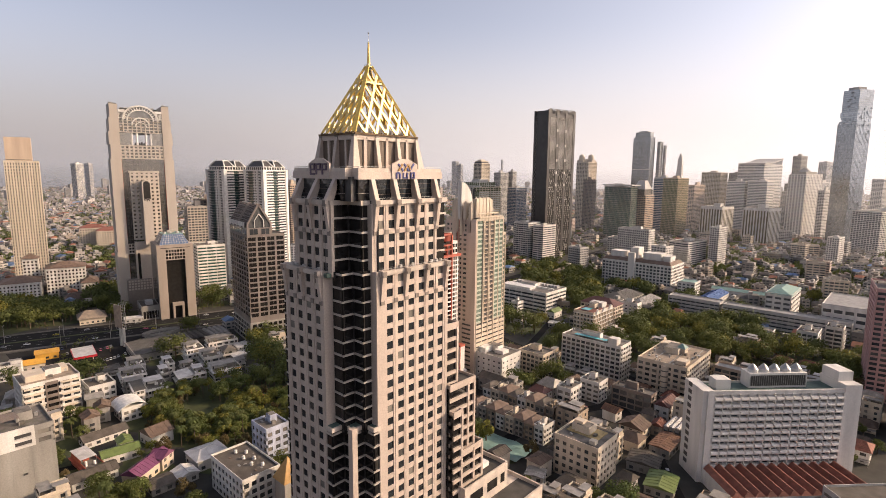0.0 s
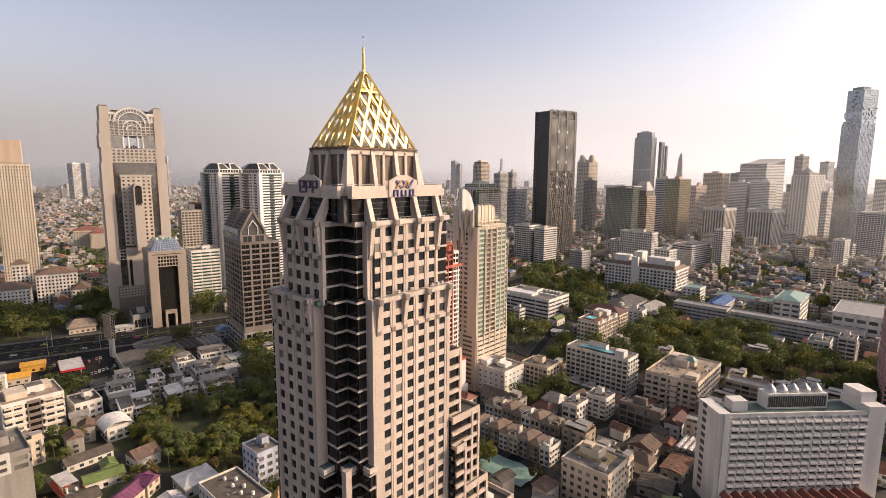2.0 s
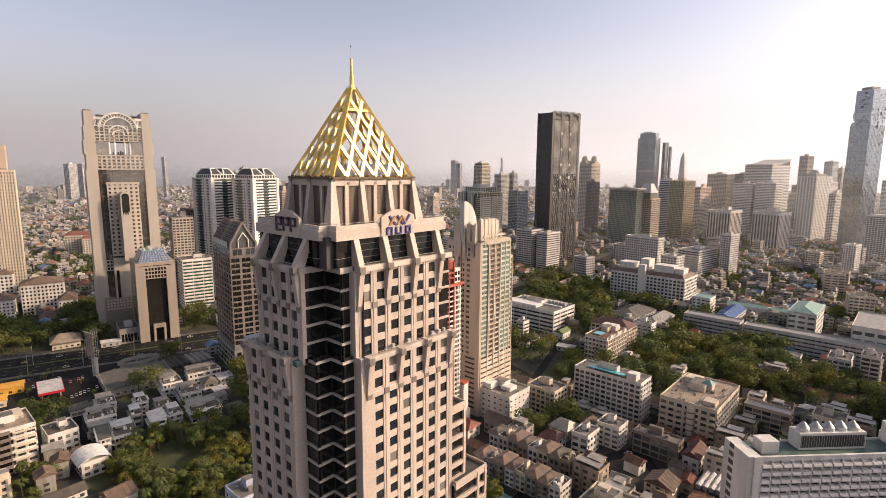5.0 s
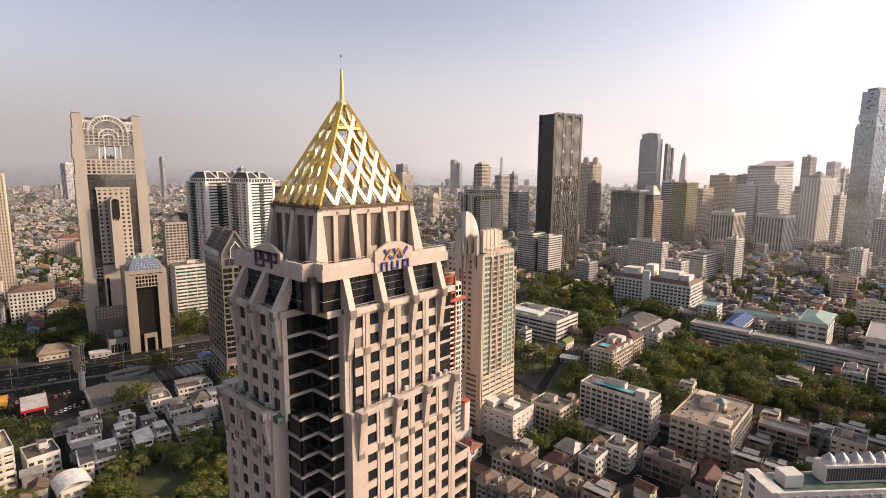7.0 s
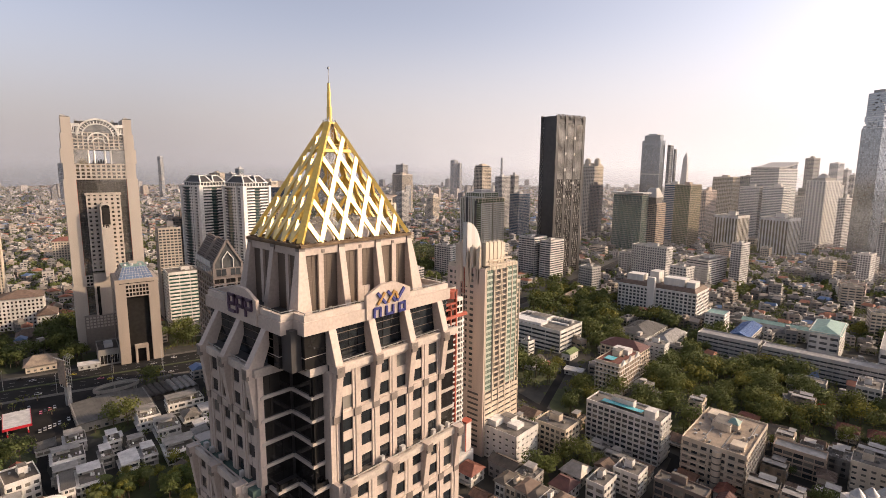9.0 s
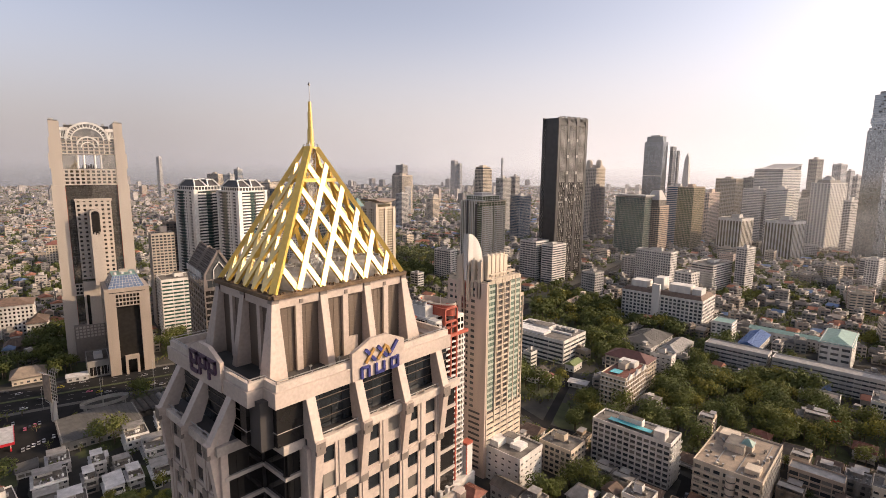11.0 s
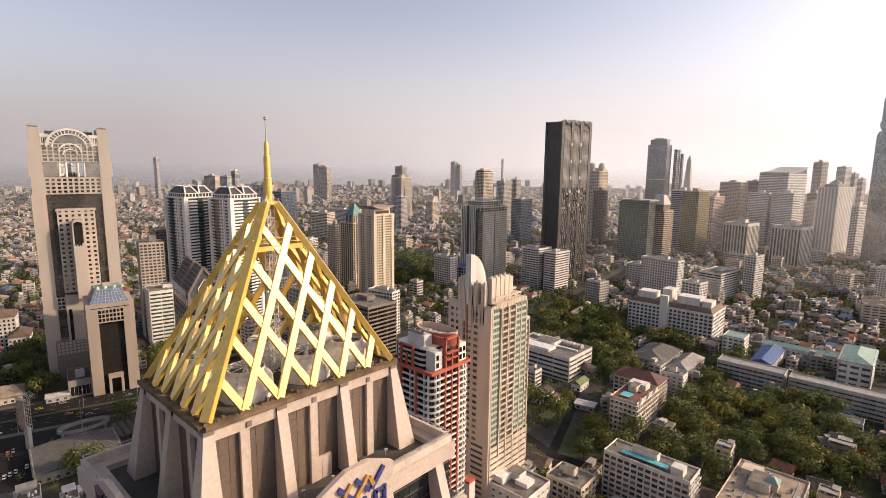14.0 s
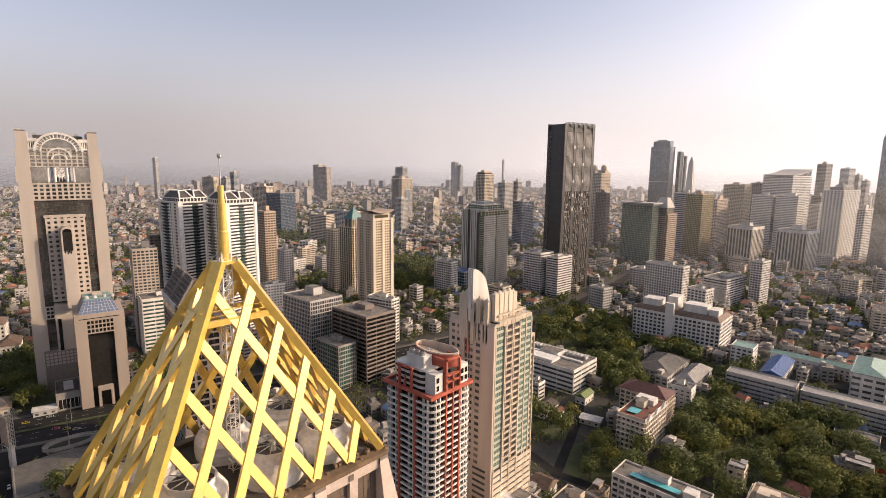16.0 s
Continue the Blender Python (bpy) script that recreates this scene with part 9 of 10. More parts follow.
count = 0
for a, b, r1, r2 in GROVES:
    near = ahead(a, b) < 560
    want = int(math.pi * r1 * r2 / (48 if ahead(a, b) < 330 else 82 if near else 100))
    for k in range(want):
        u, w = math.sqrt(rnd.random()), rnd.uniform(0, 2 * math.pi)
        x, y = a + r1 * u * math.cos(w), b + r2 * u * math.sin(w)
        if (x + 296) ** 2 / 2.2 + (y - 121) ** 2 < 130 or not off_road(x, y) or not free(x, y, 2) or not in_view(x, y):
            continue
        if rnd.random() < 0.12 and near:
            plant(PALM, x, y, rnd.uniform(0.9, 1.35), rnd.uniform(0, 360))
        else:
            low = ahead(a, b) < 330
            plant(rnd.choice([TREES[i] for i in (0, 1, 4, 5, 0, 2, 6, 7, 4, 5)] if low else TREES if near else TREES[:4]), x, y, rnd.uniform(0.55, 1.1) if low else rnd.uniform(0.85, 1.75), rnd.uniform(0, 360))
        count += 1
RED_TREE.matrix_world = pose(-78, 462, 0, 0, 0, 40)
copy_thing(RED_TREE, pose(-84, 466, 0, 0, 0, 160))
copy_thing(RED_TREE, pose(-240, 575, 0, 0, 0, 250))

# ---- houses ----
WALLS = [WALL_OLD, WHITE, WALL_BUFF, WHITE, CREAM, WALL_BUFF, WALL_OLD]
ROOFS = [ROOF_BROWN, ROOF_BROWN, ROOF_DK, ROOF_RED, ROOF_BROWN, ROOF_DK, ROOF_TIN]


def make_house(i):
    rnd = random.Random(300 + i)
    wall = WALLS[i % len(WALLS)]
    w, d = rnd.uniform(8, 13.5), rnd.uniform(8, 13)
    pitched = i % 2 == 1
    n = rnd.choice((1, 2, 2)) if pitched else rnd.choice((2, 3, 3, 4, 4))
    h = 3.2 * n + 0.4
    ob = thing("house", (0, 0, 0), 0, "weathered %s house with a %s" % (("low", "two-storey", "three-storey", "four-storey")[n - 1], "pitched tile roof" if pitched else "cluttered flat concrete roof"), "house", "city houses")
    m = Mesh(wall)
    m.box(-w / 2, -d / 2, 0, w / 2, d / 2, h)
    part("wall", m, ob)
    m = Mesh(wall)
    for k in range(1, n + 1):
        m.box(-w / 2 - 0.25, -d / 2 - 0.25, 3.2 * k - 0.15, w / 2 + 0.25, d / 2 + 0.25, 3.2 * k + 0.12)
    if not pitched:
        rim(m, [(-w / 2 - 0.1, -d / 2 - 0.1), (w / 2 + 0.1, -d / 2 - 0.1), (w / 2 + 0.1, d / 2 + 0.1), (-w / 2 - 0.1, d / 2 + 0.1)], h, h + 0.9, 0.22)
    part("floor_band", m, ob, kind="stuff")
    nx, ny = max(2, int(w / 4.2)), max(2, int(d / 4.2))
    for k in range(n):
        z = 3.2 * k + 0.9
        for j in range(nx):
            c = -w / 2 + (j + 0.5) * w / nx
            s = rnd.choice((0.7, 0.9, 1.2))
            part("window", Mesh(GLASS_HOUSE).box(c - s, -d / 2 - 0.05, z, c + s, -d / 2 + 0.05, z + 1.5), ob)
        for j in range(ny):
            c = -d / 2 + (j + 0.5) * d / ny
            s = rnd.choice((0.6, 0.8, 1.1))
            part("window", Mesh(GLASS_HOUSE).box(w / 2 - 0.05, c - s, z, w / 2 + 0.05, c + s, z + 1.5), ob)
    r = Mesh(ROOFS[i % len(ROOFS)] if pitched else rnd.choice((ROOF_GREY, ROOF_DK, ROOF_DK)), wall, ROOF_TIN, STEEL)
    if pitched:
        e = 0.9
        rise = rnd.uniform(2.0, 3.2)
        inset = rnd.choice((0.04, 0.3)) * w
        y0, y1 = -d / 2 - e, d / 2 + e
        x0, x1 = -w / 2 - e, w / 2 + e
        a = [(x0, y0, h - 0.2), (x1, y0, h - 0.2), (x1, y1, h - 0.2), (x0, y1, h - 0.2)]
        p, q = (x0 + inset, 0, h + rise), (x1 - inset, 0, h + rise)
        r.face([a[0], a[1], q, p]).face([a[2], a[3], p, q]).face([a[1], a[2], q]).face([a[3], a[0], p]).face(a[::-1])
        for yy in (y0, y1):      # tile courses
            for c in range(1, 7):
                u = c / 7
                zc, yc = h - 0.2 + (rise + 0.2) * u, yy * (1 - u)
                r.beam((x0 + inset * u, yc, zc + 0.04), (x1 - inset * u, yc, zc + 0.04), 0.12, 0.1)
        r.beam((p[0], 0, h + rise), (q[0], 0, h + rise), 0.35, 0.25)
    else:
        r.box(-w / 2 + 0.1, -d / 2 + 0.1, h, w / 2 - 0.1, d / 2 - 0.1, h + 0.08)
        hw = rnd.uniform(0.3, 0.5) * w
        hx = rnd.uniform(-w / 2, w / 2 - hw)
        r.box(hx, d * 0.05, h, hx + hw, d / 2 - 0.3, h + 2.7, 1)
        r.box(hx - 0.4, d * 0.05 - 0.9, h + 2.7, hx + hw + 0.3, d / 2, h + 2.85, 2)
        if rnd.random() < 0.6:
            r.hexa([(-w / 2 + 0.3, -d / 2 + 0.3), (w / 2 - 0.3, -d / 2 + 0.3), (w / 2 - 0.3, -d * 0.05), (-w / 2 + 0.3, -d * 0.05)], h + 2.2, [(-w / 2 + 0.3, -d / 2 + 0.3), (w / 2 - 0.3, -d / 2 + 0.3), (w / 2 - 0.3, -d * 0.05), (-w / 2 + 0.3, -d * 0.05)], h + 2.32, 2)
            for px in (-w / 2 + 0.5, w / 2 - 0.5):
                r.box(px - 0.06, -d / 2 + 0.4, h, px + 0.06, -d / 2 + 0.52, h + 2.2, 3)
        for k in range(rnd.randint(2, 6)):
            px, py, s = rnd.uniform(-w / 2 + 0.5, w / 2 - 1.5), rnd.uniform(-d / 2 + 0.5, 0), rnd.uniform(0.5, 1.3)
            r.box(px, py, h, px + s, py + s * 0.8, h + rnd.uniform(0.5, 1.4), rnd.choice((1, 2, 3)))
    part("roof", r, ob, kind="stuff")
    c = Mesh(STEEL, ROOF_TIN, wall)
    for k in range(3):
        yy = rnd.uniform(-d / 2 + 1, d / 2 - 1)
        c.box(w / 2, yy, rnd.uniform(2.4, h - 1), w / 2 + 0.4, yy + 0.8, h - 0.4 if k == 0 else rnd.uniform(2.4, h - 1) + 0.6, 0)
    part("air_conditioner", c, ob, kind="stuff")
    if i % 2:
        a = Mesh(ROOF_TIN)
        a.hexa([(-w / 2, -d / 2 - 2.6), (w / 2, -d / 2 - 2.6), (w / 2, -d / 2), (-w / 2, -d / 2)], 2.5, [(-w / 2, -d / 2 - 2.6), (w / 2, -d / 2 - 2.6), (w / 2, -d / 2), (-w / 2, -d / 2)], 2.62)
        a.box(-w / 2, -d / 2 - 2.5, 0, -w / 2 + 0.12, -d / 2 - 2.4, 2.5).box(w / 2 - 0.12, -d / 2 - 2.5, 0, w / 2, -d / 2 - 2.4, 2.5)
        part("awning", a, ob, "corrugated metal awning")
    return ob, max(w, d)


HOUSES = [make_house(i) for i in range(18)]
placed = set()
rnd = random.Random(77)
NEAR_LIMIT = 400
cell = 13.0
spots = []
for i in range(-70, 24):
    for j in range(0, 80):
        x, y = i * cell + rnd.uniform(-1.8, 1.8), j * cell + rnd.uniform(-1.8, 1.8)
        if 170 < ahead(x, y) < NEAR_LIMIT and in_view(x, y, 10) and off_road(x, y, 5.5) and free(x, y, 6.5) and not in_grove(x, y, 0.95):
            spots.append((x, y))
LOTS = [(-262, 120, 34, 30), (-272, 72, 48, 26), (-455, 100, 30, 45), (-560, 130, 42, 52), (-378, 142, 50, 50), (-478, 70, 34, 42), (-420, 95, 14, 14), (-452, 170, 36, 24)]
for x, y in spots:
    if any(abs(x - a) < dx and abs(y - b) < dy for a, b, dx, dy in LOTS):
        continue
    if rnd.random() < (0.52 if x < -240 else 0.34):
        plant(rnd.choice(TREES), x, y, rnd.uniform(0.75, 1.2), rnd.uniform(0, 360))
        continue
    k = rnd.randrange(18)
    proto, size = HOUSES[k]
    m = pose(x, y, 0, 0, 0, (-11 if x < -330 else 0) + rnd.uniform(-3, 3))
    if k not in placed:
        placed.add(k)
        proto.matrix_world = m
    else:
        copy_thing(proto, m)
    if rnd.random() < 0.4:
        plant(TREES[rnd.choice((4, 5, 5, 0))], x + rnd.choice((-6.5, 6.5)), y + rnd.uniform(-6, 6), rnd.uniform(0.5, 0.85), rnd.uniform(0, 360))

# ---- small houses squeezed between ----


def make_cottage(i):
    rnd = random.Random(500 + i)
    w, d, h = rnd.uniform(5.5, 8), rnd.uniform(6, 9.5), rnd.choice((3.4, 5.8, 6.4, 8.8))
    wall, roof = (CREAM, WHITE, WALL_OLD, WALL_BUFF)[i % 4], (ROOF_BROWN, ROOF_RUST, ROOF_DK, ROOF_RED, ROOF_TIN, ROOF_BROWN)[i % 6]
    ob = thing("house", (0, 0, 0), 0, "small %s house under a %s roof" % (("cream", "white", "stained grey", "buff")[i % 4], ("brown tile", "rusty sheet", "dark felt", "red tile", "pale sheet", "brown tile")[i % 6]), "house", "small city houses")
    part("wall", Mesh(wall).box(-w / 2, -d / 2, 0, w / 2, d / 2, h), ob)
    r, e, rise = Mesh(roof), 0.7, rnd.uniform(1.2, 2.8)
    x0, x1, y0, y1, z = -w / 2 - e, w / 2 + e, -d / 2 - e, d / 2 + e, h - 0.15
    k = rnd.choice((0.0, 0.0, 0.25)) * d
    r.face([(x1, y0, z), (x1, y1, z), (0, y1 - k, h + rise), (0, y0 + k, h + rise)]).face([(x0, y1, z), (x0, y0, z), (0, y0 + k, h + rise), (0, y1 - k, h + rise)])
    r.face([(x0, y0, z), (x1, y0, z), (0, y0 + k, h + rise)]).face([(x1, y1, z), (x0, y1, z), (0, y1 - k, h + rise)]).face([(x0, y0, z), (x0, y1, z), (x1, y1, z), (x1, y0, z)])
    for c in range(8):
        yy = y0 + k + (y1 - y0 - 2 * k) * c / 7
        r.beam((x1, yy, z + 0.05), (0, yy, h + rise + 0.05), 0.14, 0.12).beam((x0, yy, z + 0.05), (0, yy, h + rise + 0.05), 0.14, 0.12)
    r.beam((0, y0 + k, h + rise), (0, y1 - k, h + rise), 0.4, 0.3)
    part("roof", r, ob, kind="stuff")
    for zz in ((1.0,) if h < 5 else (1.0, 3.9)):
        part("window", Mesh(GLASS_HOUSE).box(w / 2 - 0.05, -1.0, zz, w / 2 + 0.06, 1.0, zz + 1.4), ob)
        part("window", Mesh(GLASS_HOUSE).box(-1.1, -d / 2 - 0.06, zz, 1.1, -d / 2 + 0.05, zz + 1.4), ob)
    return ob


COTTAGES = [make_cottage(i) for i in range(12)]
built, done_spots = set(), list(spots)
for i in range(-70, 24):
    for j in range(0, 70):
        x, y = i * 8.7 + rnd.uniform(-1, 1), j * 8.7 + rnd.uniform(-1, 1)
        if not (160 < ahead(x, y) < 340 and in_view(x, y, 0) and off_road(x, y, 3.4) and free(x, y, 4.0) and not in_grove(x, y, 0.95)):
            continue
        if any(abs(x - a) < dx and abs(y - b) < dy for a, b, dx, dy in LOTS) or any(abs(x - a) + abs(y - b) < 15.5 for a, b in done_spots):
            continue
        done_spots.append((x, y))
        k = rnd.randrange(12)
        m = pose(x, y, 0, 0, 0, rnd.choice((0, 90, 180)) + (-11 if x < -330 else 0) + rnd.uniform(-6, 6))
        if k in built:
            copy_thing(COTTAGES[k], m)
        else:
            built.add(k)
            COTTAGES[k].matrix_world = m
for k in range(12):
    if k not in built:
        COTTAGES[k].matrix_world = pose(-60 + 9 * k, -60, 0)

# ---- the city beyond ----
PALE = material("far_white_walls", (0.43, 0.395, 0.355), 0.85, vary=0.2, size=8, fine=0.8, island=0.35)
BUFF = material("far_buff_walls", (0.33, 0.275, 0.225), 0.85, vary=0.2, size=8, fine=0.8, island=0.4)
DULL = material("far_grey_walls", (0.24, 0.225, 0.21), 0.85, vary=0.2, size=8, fine=0.8, island=0.4)
FAR_RED = material("far_tile_roofs", (0.33, 0.14, 0.085), 0.85, vary=0.2, size=8, fine=0.8, island=0.35)
FAR_BLUE = material("far_blue_roofs", (0.10, 0.17, 0.30), 0.6, vary=0.2, size=8, fine=0.8, island=0.35)
city = Mesh(PALE, BUFF, DULL, FAR_RED, GLASS_GREY, ROOF_GREY, FAR_BLUE)
woods = Mesh(LEAF_DK, LEAF, LEAF_DK, BARK, LEAF_YEL)
rnd = random.Random(99)


def far_house(x, y, w, d, h, turn, detail):
    c, s = math.cos(turn), math.sin(turn)
    R = lambda px, py: (x + px * c - py * s, y + px * s + py * c)
    def bx(x0, y0, z0, x1, y1, z1, k):
        city.prism([R(x0, y0), R(x1, y0), R(x1, y1), R(x0, y1)], z0, z1, k)
    k = rnd.choice((0, 0, 0, 1, 2))
    bx(-w / 2, -d / 2, 0, w / 2, d / 2, h, k)
    if h < 9 and rnd.random() < 0.55:
        city.hexa([R(-w / 2 - 0.6, -d / 2 - 0.6), R(w / 2 + 0.6, -d / 2 - 0.6), R(w / 2 + 0.6, d / 2 + 0.6), R(-w / 2 - 0.6, d / 2 + 0.6)], h, [R(-w / 2 + 0.4, -0.2), R(w / 2 - 0.4, -0.2), R(w / 2 - 0.4, 0.2), R(-w / 2 + 0.4, 0.2)], h + 2.6, rnd.choice((3, 3, 5, 1, 6)))
    else:
        bx(-w / 2 + 0.4, -d / 2 + 0.4, h, w / 2 - 0.4, d / 2 - 0.4, h + 0.1, 5)
        a = rnd.uniform(-w / 2, w * 0.1)
        bx(a, -d * 0.2, h, a + w * 0.35, d * 0.25, h + rnd.uniform(2, 3.5), k)
    if detail:
        n = max(1, int(h / 3.3))
        for f in range(n):
            z = 1.0 + f * 3.3
            m = max(2, int(w / 4)) if detail > 1 else 1
            for j in range(m):
                u0, u1 = -w / 2 + w * (j + 0.18) / m, -w / 2 + w * (j + 0.82) / m
                bx(u0, -d / 2 - 0.06, z, u1, -d / 2 + 0.05, z + 1.5, 4)
            m = max(2, int(d / 4)) if detail > 1 else 1
            for j in range(m):
                u0, u1 = -d / 2 + d * (j + 0.18) / m, -d / 2 + d * (j + 0.82) / m
                bx(w / 2 - 0.05, u0, z, w / 2 + 0.06, u1, z + 1.5, 4)


def far_tree(x, y, r, n, lift=0.0):
    """A crown of a few leafy clumps on a short stem."""
    k = rnd.choice((0, 1, 2, 0, 0, 2, 1, 0, 1, 4)) if n > 60 else rnd.randrange(3)
    lobes = 10 if n > 150 else 5 if n > 60 else 3 if n > 20 else 1
    for q in range(lobes):
        a, e = rnd.uniform(0, 6.28), (0.5 if lobes > 1 else 0) * r * rnd.uniform(0.6, 1.1)
        c, cr = Vector((x + e * math.cos(a), y + e * math.sin(a), r * rnd.uniform(0.55, 1.05) + lift)), r * (rnd.uniform(0.45, 0.7) if lobes > 1 else 1)
        for j in range(n // lobes):
            d = Vector((rnd.gauss(0, 1), rnd.gauss(0, 1), rnd.gauss(0.35, 0.8))).normalized()
            p = c + d * cr * rnd.uniform(0.6, 1.05)
            t = (d + Vector((rnd.gauss(0, 0.25), rnd.gauss(0, 0.25), rnd.gauss(0.1, 0.25)))).normalized()
            u = t.orthogonal().normalized() * cr * rnd.uniform(0.28, 0.5) * (0.27 * math.sqrt(820 / n) if n > 150 else 0.6 if n > 30 else 1)
            v = t.cross(u) * rnd.uniform(0.6, 1.0)
            woods.face([p - u, p - v, p + u, p + v], k)
    if lift:
        woods.beam((x, y, 0), (x, y, r * 0.6 + lift), 0.5, 0.5, (1, 0, 0), 3)


def far_cells(lo, hi, step, detail, share_tree, tree_n):
    n = int(1.5 * hi / step) + 2
    for i in range(-n, n):
        for j in range(-n, n):
            x, y = i * step + rnd.uniform(-0.25, 0.25) * step, j * step + rnd.uniform(-0.25, 0.25) * step
            a = ahead(x, y)
            if not lo <= a < hi or abs(aside(x, y)) > a * 0.88 + 20:
                continue
            if a < 1700 and (not off_road(x, y, step * 0.35) or not free(x, y, step * 0.4)):
                continue
            g = noise.noise(Vector((x / 180, y / 180, 3.3)))
            if (in_grove(x, y) or any(abs(x - p) < q and abs(y - r) < u for p, r, q, u in LOTS)) and lo < 1100:
                continue
            if rnd.random() < share_tree + g * 0.5 + (0.14 if 600 < a < 2300 and aside(x, y) < 0.25 * a else 0.0):
                for q in range(2):
                    far_tree(x + rnd.uniform(-0.4, 0.4) * step, y + rnd.uniform(-0.4, 0.4) * step, rnd.uniform(3.5, 6.5) * (1 if lo < 1500 else 1.5), tree_n)
                continue
            tall = rnd.random()
            h = rnd.uniform(5, 11) if tall < (0.78 if 700 < a < 1400 and aside(x, y) > 60 else 0.9) else rnd.uniform(12, 24)
            if lo > 1100 and tall > (0.978 if lo > 2000 else 0.991):
                h = rnd.uniform(30, 75)
            w, d = step * rnd.uniform(0.5, 0.95), step * rnd.uniform(0.5, 0.95)
            far_house(x, y, w, d, min(h, 1.15 * min(w, d) + 2) if lo < 2000 else h, radians(rnd.choice((0, -11, 20)) + rnd.uniform(-4, 4)), detail if h > 5 else 0)
            if rnd.random() < 0.5:
                far_tree(x + step * 0.5, y + rnd.uniform(-0.4, 0.4) * step, rnd.uniform(3, 5), tree_n)


for x, y, s in LATER:
    far_tree(x, y, 5.6 * s, 520 if ahead(x, y) < 440 else 300 if ahead(x, y) < 580 else 155, 3.2 * s)
far_cells(NEAR_LIMIT, 720, 14, 2, 0.36, 34)
far_cells(720, 1200, 16, 2, 0.36, 15)
far_cells(1200, 2100, 21, 1, 0.42, 8)
far_cells(2100, 3200, 31, 0, 0.46, 5)
far_cells(3200, 4550, 40, 0, 0.42, 4)
for i in range(-90, 20):                 # trees in the yards between the buildings
    for j in range(10, 110):
        x, y = i * 9 + rnd.uniform(-4, 4), j * 9 + rnd.uniform(-4, 4)
        if 345 < ahead(x, y) < 860 and in_view(x, y) and rnd.random() < 0.5 and off_road(x, y, 1.5) and free(x, y, 2.5):
            far_tree(x, y, rnd.uniform(2.4, 4.6), 34, rnd.uniform(0.2, 1.2))
for i in range(-120, 60):
    for j in range(40, 130):
        x, y = i * 13 + rnd.uniform(-6, 6), j * 13 + rnd.uniform(-6, 6)
        if 860 < ahead(x, y) < 1500 and in_view(x, y) and rnd.random() < 0.45 and off_road(x, y, 1.5) and free(x, y, 3):
            far_tree(x, y, rnd.uniform(3, 5.5), 17, rnd.uniform(0.2, 1.0))
solid("distant_city", city, "dense pale low-rise city with tiled and flat roofs", "distant houses", "stuff")
solid("distant_woods", woods, "scattered dark green city trees far off", "distant trees", "stuff")

# ---- haze painted as a glow at the horizon ----
haze = bpy.data.materials.new("painted_horizon_haze")
haze.use_nodes = True
hn, hl = haze.node_tree.nodes, haze.node_tree.links
hn.remove(hn["Principled BSDF"])
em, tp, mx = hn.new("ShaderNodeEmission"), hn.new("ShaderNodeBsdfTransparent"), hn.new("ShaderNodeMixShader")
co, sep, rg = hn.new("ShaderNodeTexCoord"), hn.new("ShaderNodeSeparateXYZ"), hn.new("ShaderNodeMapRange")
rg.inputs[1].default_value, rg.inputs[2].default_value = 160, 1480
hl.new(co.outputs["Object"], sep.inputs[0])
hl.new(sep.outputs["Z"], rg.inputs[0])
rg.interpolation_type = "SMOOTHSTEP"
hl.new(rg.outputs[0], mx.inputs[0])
dot, tow = hn.new("ShaderNodeVectorMath"), hn.new("ShaderNodeMapRange")     # glow painted brighter towards the sun
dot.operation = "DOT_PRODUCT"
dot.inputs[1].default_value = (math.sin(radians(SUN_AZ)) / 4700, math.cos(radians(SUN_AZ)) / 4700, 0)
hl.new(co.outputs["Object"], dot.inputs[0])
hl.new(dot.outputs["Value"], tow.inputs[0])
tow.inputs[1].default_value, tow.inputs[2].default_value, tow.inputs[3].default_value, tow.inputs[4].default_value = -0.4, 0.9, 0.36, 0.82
plain = hn.new("ShaderNodeMapRange")           # the far plain, painted as dimmer flecks up to the horizon line
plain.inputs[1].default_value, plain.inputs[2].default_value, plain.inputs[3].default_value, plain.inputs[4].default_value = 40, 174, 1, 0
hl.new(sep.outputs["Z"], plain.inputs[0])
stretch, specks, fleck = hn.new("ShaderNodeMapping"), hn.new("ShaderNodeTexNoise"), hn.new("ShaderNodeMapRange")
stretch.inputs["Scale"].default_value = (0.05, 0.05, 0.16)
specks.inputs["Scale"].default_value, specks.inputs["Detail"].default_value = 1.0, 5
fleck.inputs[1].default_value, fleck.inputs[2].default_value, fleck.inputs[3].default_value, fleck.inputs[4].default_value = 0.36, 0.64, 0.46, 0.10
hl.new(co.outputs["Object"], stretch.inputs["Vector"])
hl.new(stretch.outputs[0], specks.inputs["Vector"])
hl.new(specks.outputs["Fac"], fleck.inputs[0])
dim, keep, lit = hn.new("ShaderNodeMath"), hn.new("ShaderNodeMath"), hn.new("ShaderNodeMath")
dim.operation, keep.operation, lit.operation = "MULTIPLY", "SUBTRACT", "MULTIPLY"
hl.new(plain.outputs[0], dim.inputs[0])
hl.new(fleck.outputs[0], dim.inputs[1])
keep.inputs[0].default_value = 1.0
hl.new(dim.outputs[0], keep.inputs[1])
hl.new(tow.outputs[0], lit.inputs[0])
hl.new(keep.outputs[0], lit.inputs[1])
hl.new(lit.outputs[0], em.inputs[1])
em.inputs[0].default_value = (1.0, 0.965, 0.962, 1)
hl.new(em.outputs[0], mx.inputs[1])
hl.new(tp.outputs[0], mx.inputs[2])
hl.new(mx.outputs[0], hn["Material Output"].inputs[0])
n = 64


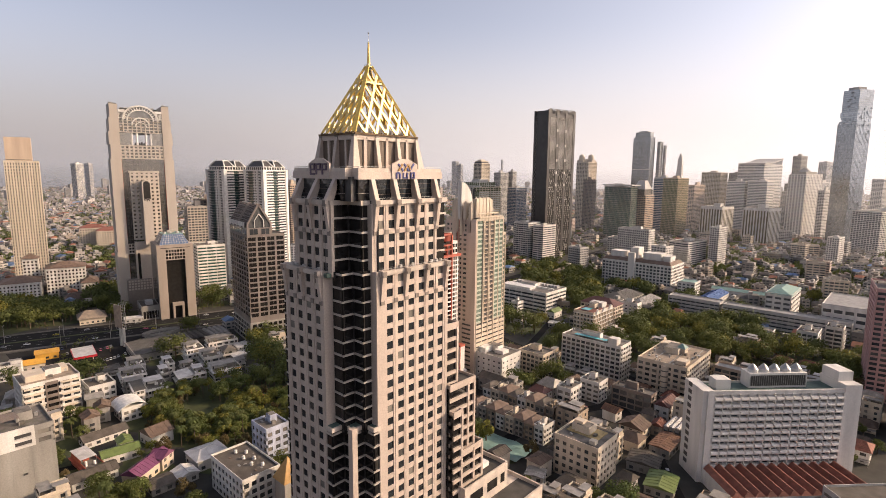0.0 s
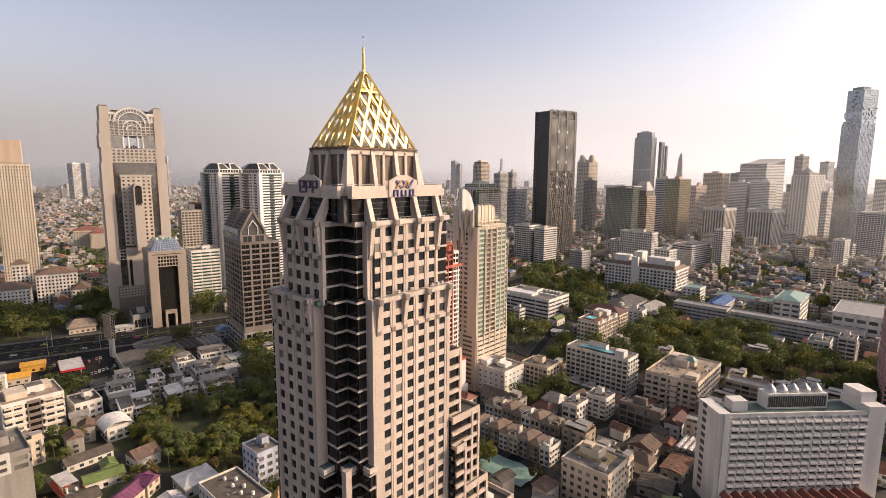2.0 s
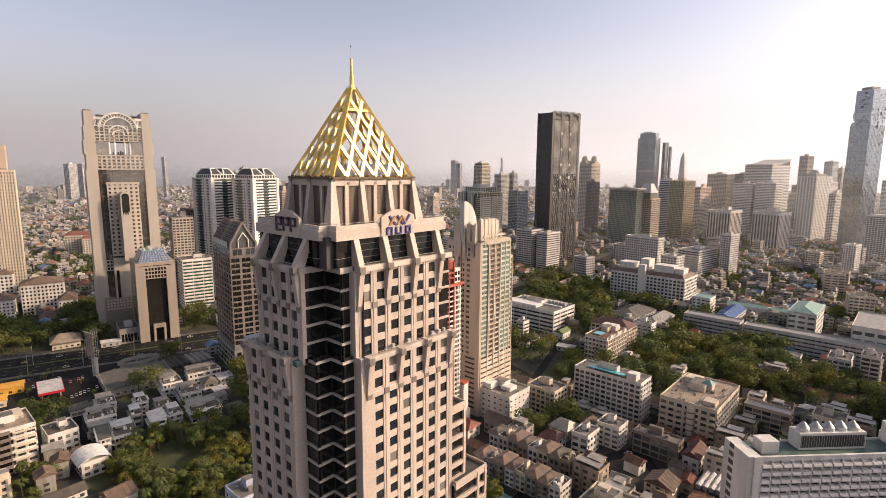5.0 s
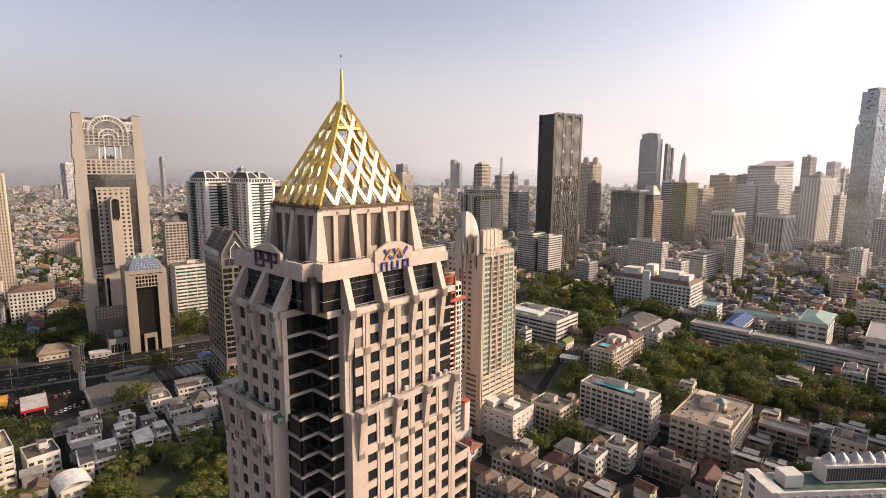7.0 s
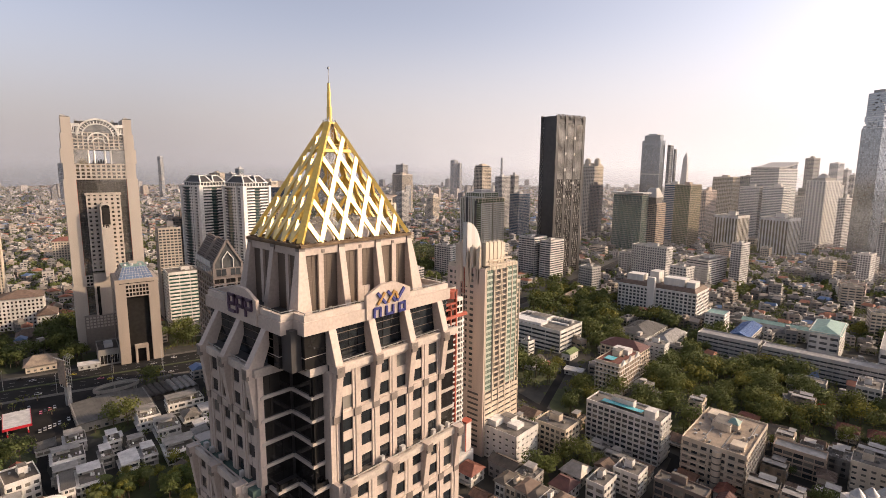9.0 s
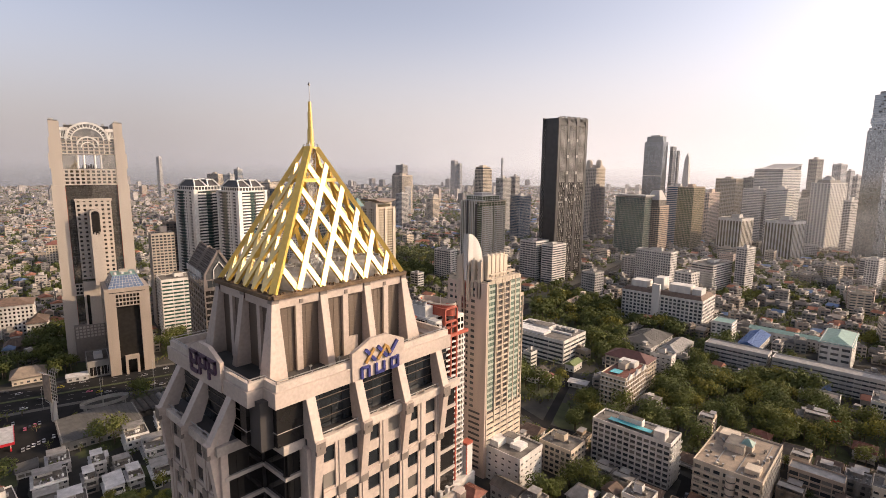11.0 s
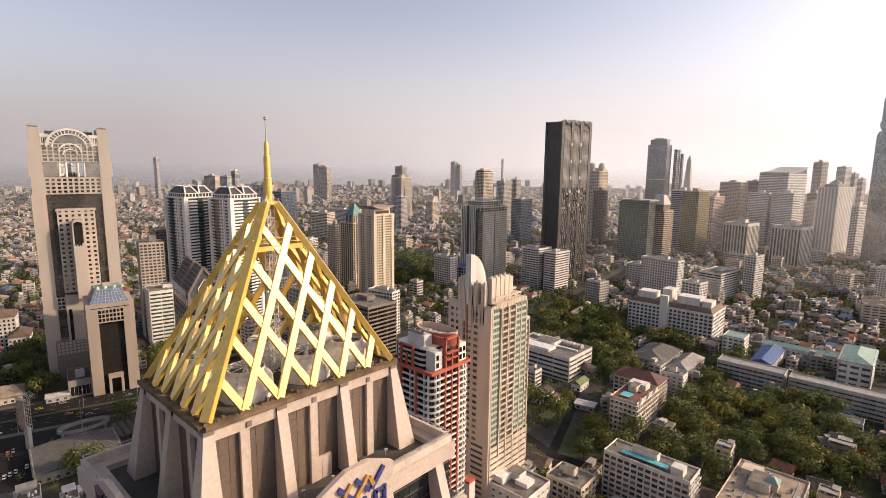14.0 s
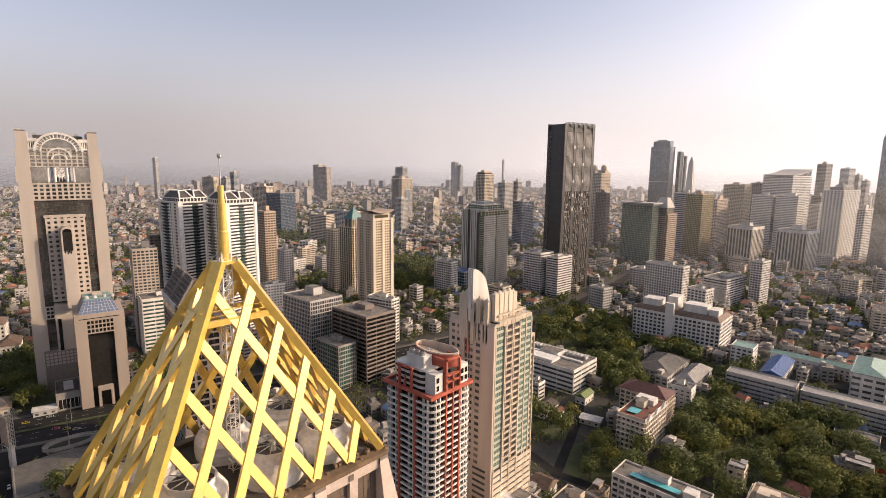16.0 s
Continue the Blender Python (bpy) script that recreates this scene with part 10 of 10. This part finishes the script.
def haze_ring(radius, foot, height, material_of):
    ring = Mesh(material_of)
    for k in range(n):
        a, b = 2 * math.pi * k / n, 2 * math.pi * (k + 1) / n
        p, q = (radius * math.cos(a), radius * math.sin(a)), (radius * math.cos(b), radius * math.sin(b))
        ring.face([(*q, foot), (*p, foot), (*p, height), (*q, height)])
    return solid("backdrop", ring, "added ring standing in for pale haze", "backdrop", "structure")


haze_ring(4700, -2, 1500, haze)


def thin_air(share, top):
    """A sheet added to stand in for dusty air; it lets most light straight through and scatters the rest of the
    daylight forwards.
    """
    m = bpy.data.materials.new("added_haze_sheet")
    m.use_nodes = True
    n, li = m.node_tree.nodes, m.node_tree.links
    n.remove(n["Principled BSDF"])
    clear, dust, mix = n.new("ShaderNodeBsdfTransparent"), n.new("ShaderNodeBsdfTranslucent"), n.new("ShaderNodeMixShader")
    dust.inputs[0].default_value = (0.93, 0.93, 0.96, 1)
    co, sep, fade = n.new("ShaderNodeTexCoord"), n.new("ShaderNodeSeparateXYZ"), n.new("ShaderNodeMapRange")
    fade.interpolation_type = "SMOOTHSTEP"
    for i, v in ((1, 40), (2, top), (3, share), (4, 0)):
        fade.inputs[i].default_value = v
    li.new(co.outputs["Object"], sep.inputs[0])
    li.new(sep.outputs["Z"], fade.inputs[0])
    li.new(fade.outputs[0], mix.inputs[0])
    li.new(clear.outputs[0], mix.inputs[1])
    li.new(dust.outputs[0], mix.inputs[2])
    li.new(mix.outputs[0], n["Material Output"].inputs[0])
    return m


# added sheets round the far towers stand in for hazy air
for radius, share, top in ((960, 0.035, 330), (1340, 0.045, 360), (1900, 0.06, 380), (2600, 0.10, 400), (3500, 0.14, 420)):
    haze_ring(radius, 0.5, top, thin_air(share, top))

# ---- vehicles and street lamps ----
TYRE = material("tyre_rubber", (0.02, 0.02, 0.02), 0.9, vary=0.2, size=0.5, fine=0.1)
PAINTS = [("white", (0.72, 0.71, 0.69)), ("silver", (0.38, 0.38, 0.38)), ("black", (0.03, 0.03, 0.034)), ("pink", (0.60, 0.16, 0.24)), ("green and yellow", (0.42, 0.36, 0.05)), ("dark blue", (0.04, 0.06, 0.13))]


def make_car(colour, rgb):
    paint = material(colour.replace(" ", "_") + "_car_paint", rgb, 0.25, metal=0.15, vary=0.1, size=1, fine=0.2, bump=0.0)
    ob = thing("car", (0, 0, 0), 0, "%s saloon car on the asphalt" % colour, "car", "cars in the street")
    b = Mesh(paint)
    b.hexa([(-2.2, -0.86), (2.2, -0.86), (2.2, 0.86), (-2.2, 0.86)], 0.28, [(-2.15, -0.84), (2.1, -0.84), (2.1, 0.84), (-2.15, 0.84)], 0.86)
    b.hexa([(-1.15, -0.66), (0.55, -0.66), (0.55, 0.66), (-1.15, 0.66)], 1.38, [(-1.05, -0.6), (0.45, -0.6), (0.45, 0.6), (-1.05, 0.6)], 1.46)
    part("body", b, ob)
    part("cabin_glass", Mesh(GLASS_DK).hexa([(-1.75, -0.8), (1.15, -0.8), (1.15, 0.8), (-1.75, 0.8)], 0.86, [(-1.12, -0.67), (0.52, -0.67), (0.52, 0.67), (-1.12, 0.67)], 1.38), ob, "dark car windows")
    for x in (-1.35, 1.35):
        for y in (-0.84, 0.7):
            w = Mesh(TYRE)
            c = [(x + 0.32 * math.cos(2 * math.pi * i / 10), 0.32 + 0.32 * math.sin(2 * math.pi * i / 10)) for i in range(10)]
            for i in range(10):
                (a, b2), (c2, d) = c[i], c[(i + 1) % 10]
                w.face([(a, y, b2), (c2, y, d), (c2, y + 0.16, d), (a, y + 0.16, b2)])
            w.face([(p, y, q) for p, q in c]).face([(p, y + 0.16, q) for p, q in c[::-1]])
            part("wheel", w, ob)
    return ob


CARS = [make_car(c, rgb) for c, rgb in PAINTS]
parked = set()
rnd = random.Random(31)


def park(x, y, turn):
    k = rnd.choice((0, 0, 0, 1, 1, 2, 2, 3, 4, 5))
    if len(parked) < len(CARS):
        k = len(parked)
    m = pose(x, y, 0.03, 0, 0, turn)
    if k in parked:
        copy_thing(CARS[k], m)
    else:
        parked.add(k)
        CARS[k].matrix_world = m


for off in (-19, -15.5, -12, -8, 7.5, 11.5, 15, 19):       # traffic on the main road
    line = strip(MAIN_ROAD, abs(off) * 2)[0 if off < 0 else 1]
    for a, b in zip(line[1:-2], line[2:-1]):
        d = (Vector(b) - Vector(a)).normalized()
        for k in range(2):
            p = Vector(a).lerp(Vector(b), rnd.uniform(0.05, 0.95))
            if free(p.x, p.y, 1):
                park(p.x, p.y, math.degrees(math.atan2(d.y, d.x)) + (180 if off < 0 else 0))
for row, (x, y) in enumerate(((-488, 92), (-478, 108), (-440, 122), (-470, 128))):       # the forecourt
    for k in range(7):
        px, py = x + 1.0 * k, y - 2.7 * k
        if rnd.random() < 0.72 and free(px, py, 1.2):
            park(px, py, -11 + rnd.uniform(-4, 4) + rnd.choice((0, 180)))
for x, y, t in ((-151, 222, 90), (-150, 238, 92), (-146, 262, 60), (-131, 292, 55), (-131, 330, 98), (-160, 351, 170), (-200, 349, 172), (-78, 244, 118), (-104, 276, 135), (-112, 284, 128), (-350, 92, 160), (-390, 108, 160)):
    if free(x, y, 0.8):
        park(x, y, t)


def make_lamp():
    ob = thing("street_lamp", (0, 0, 0), 0, "tall grey steel street lamp with two arms", "street lamp", "street lamps of the main road")
    part("pole", Mesh(STEEL).ring(0, 0, 0, 14, 0.18, 0.1, 8), ob)
    for s in (-1, 1):
        arm = part("arm", Mesh(STEEL).beam((0, 0, 13.8), (2.4 * s, 0, 14.5), 0.12, 0.12), ob)
        part("lamp_head", Mesh(GREY_LT).box(2.0 * s - 0.5, -0.2, 14.4, 2.0 * s + 0.5, 0.2, 14.65), arm)
    return ob


LAMP, first = make_lamp(), True
for line in (MAIN_ROAD, strip(MAIN_ROAD, 49)[1]):
    for a, b in zip(line[1:-2], line[2:-1]):
        n = int(math.dist(a, b) / 34)
        d = Vector(b) - Vector(a)
        for k in range(n):
            p = Vector(a).lerp(Vector(b), (k + 0.5) / n)
            m = pose(p.x, p.y, 0.15, 0, 0, math.degrees(math.atan2(d.y, d.x)) + 90)
            if first:
                LAMP.matrix_world, first = m, False
            else:
                copy_thing(LAMP, m)
blue = block("office_block", -566, 664, -34, 26, 26, GREY_LT, GLASS_BLUE, "low blue-glazed podium block with a blue sheet roof", fh=4, bay=5, band=0.9, pier=0.5, hut=False, roof=ROOF_BLUE)
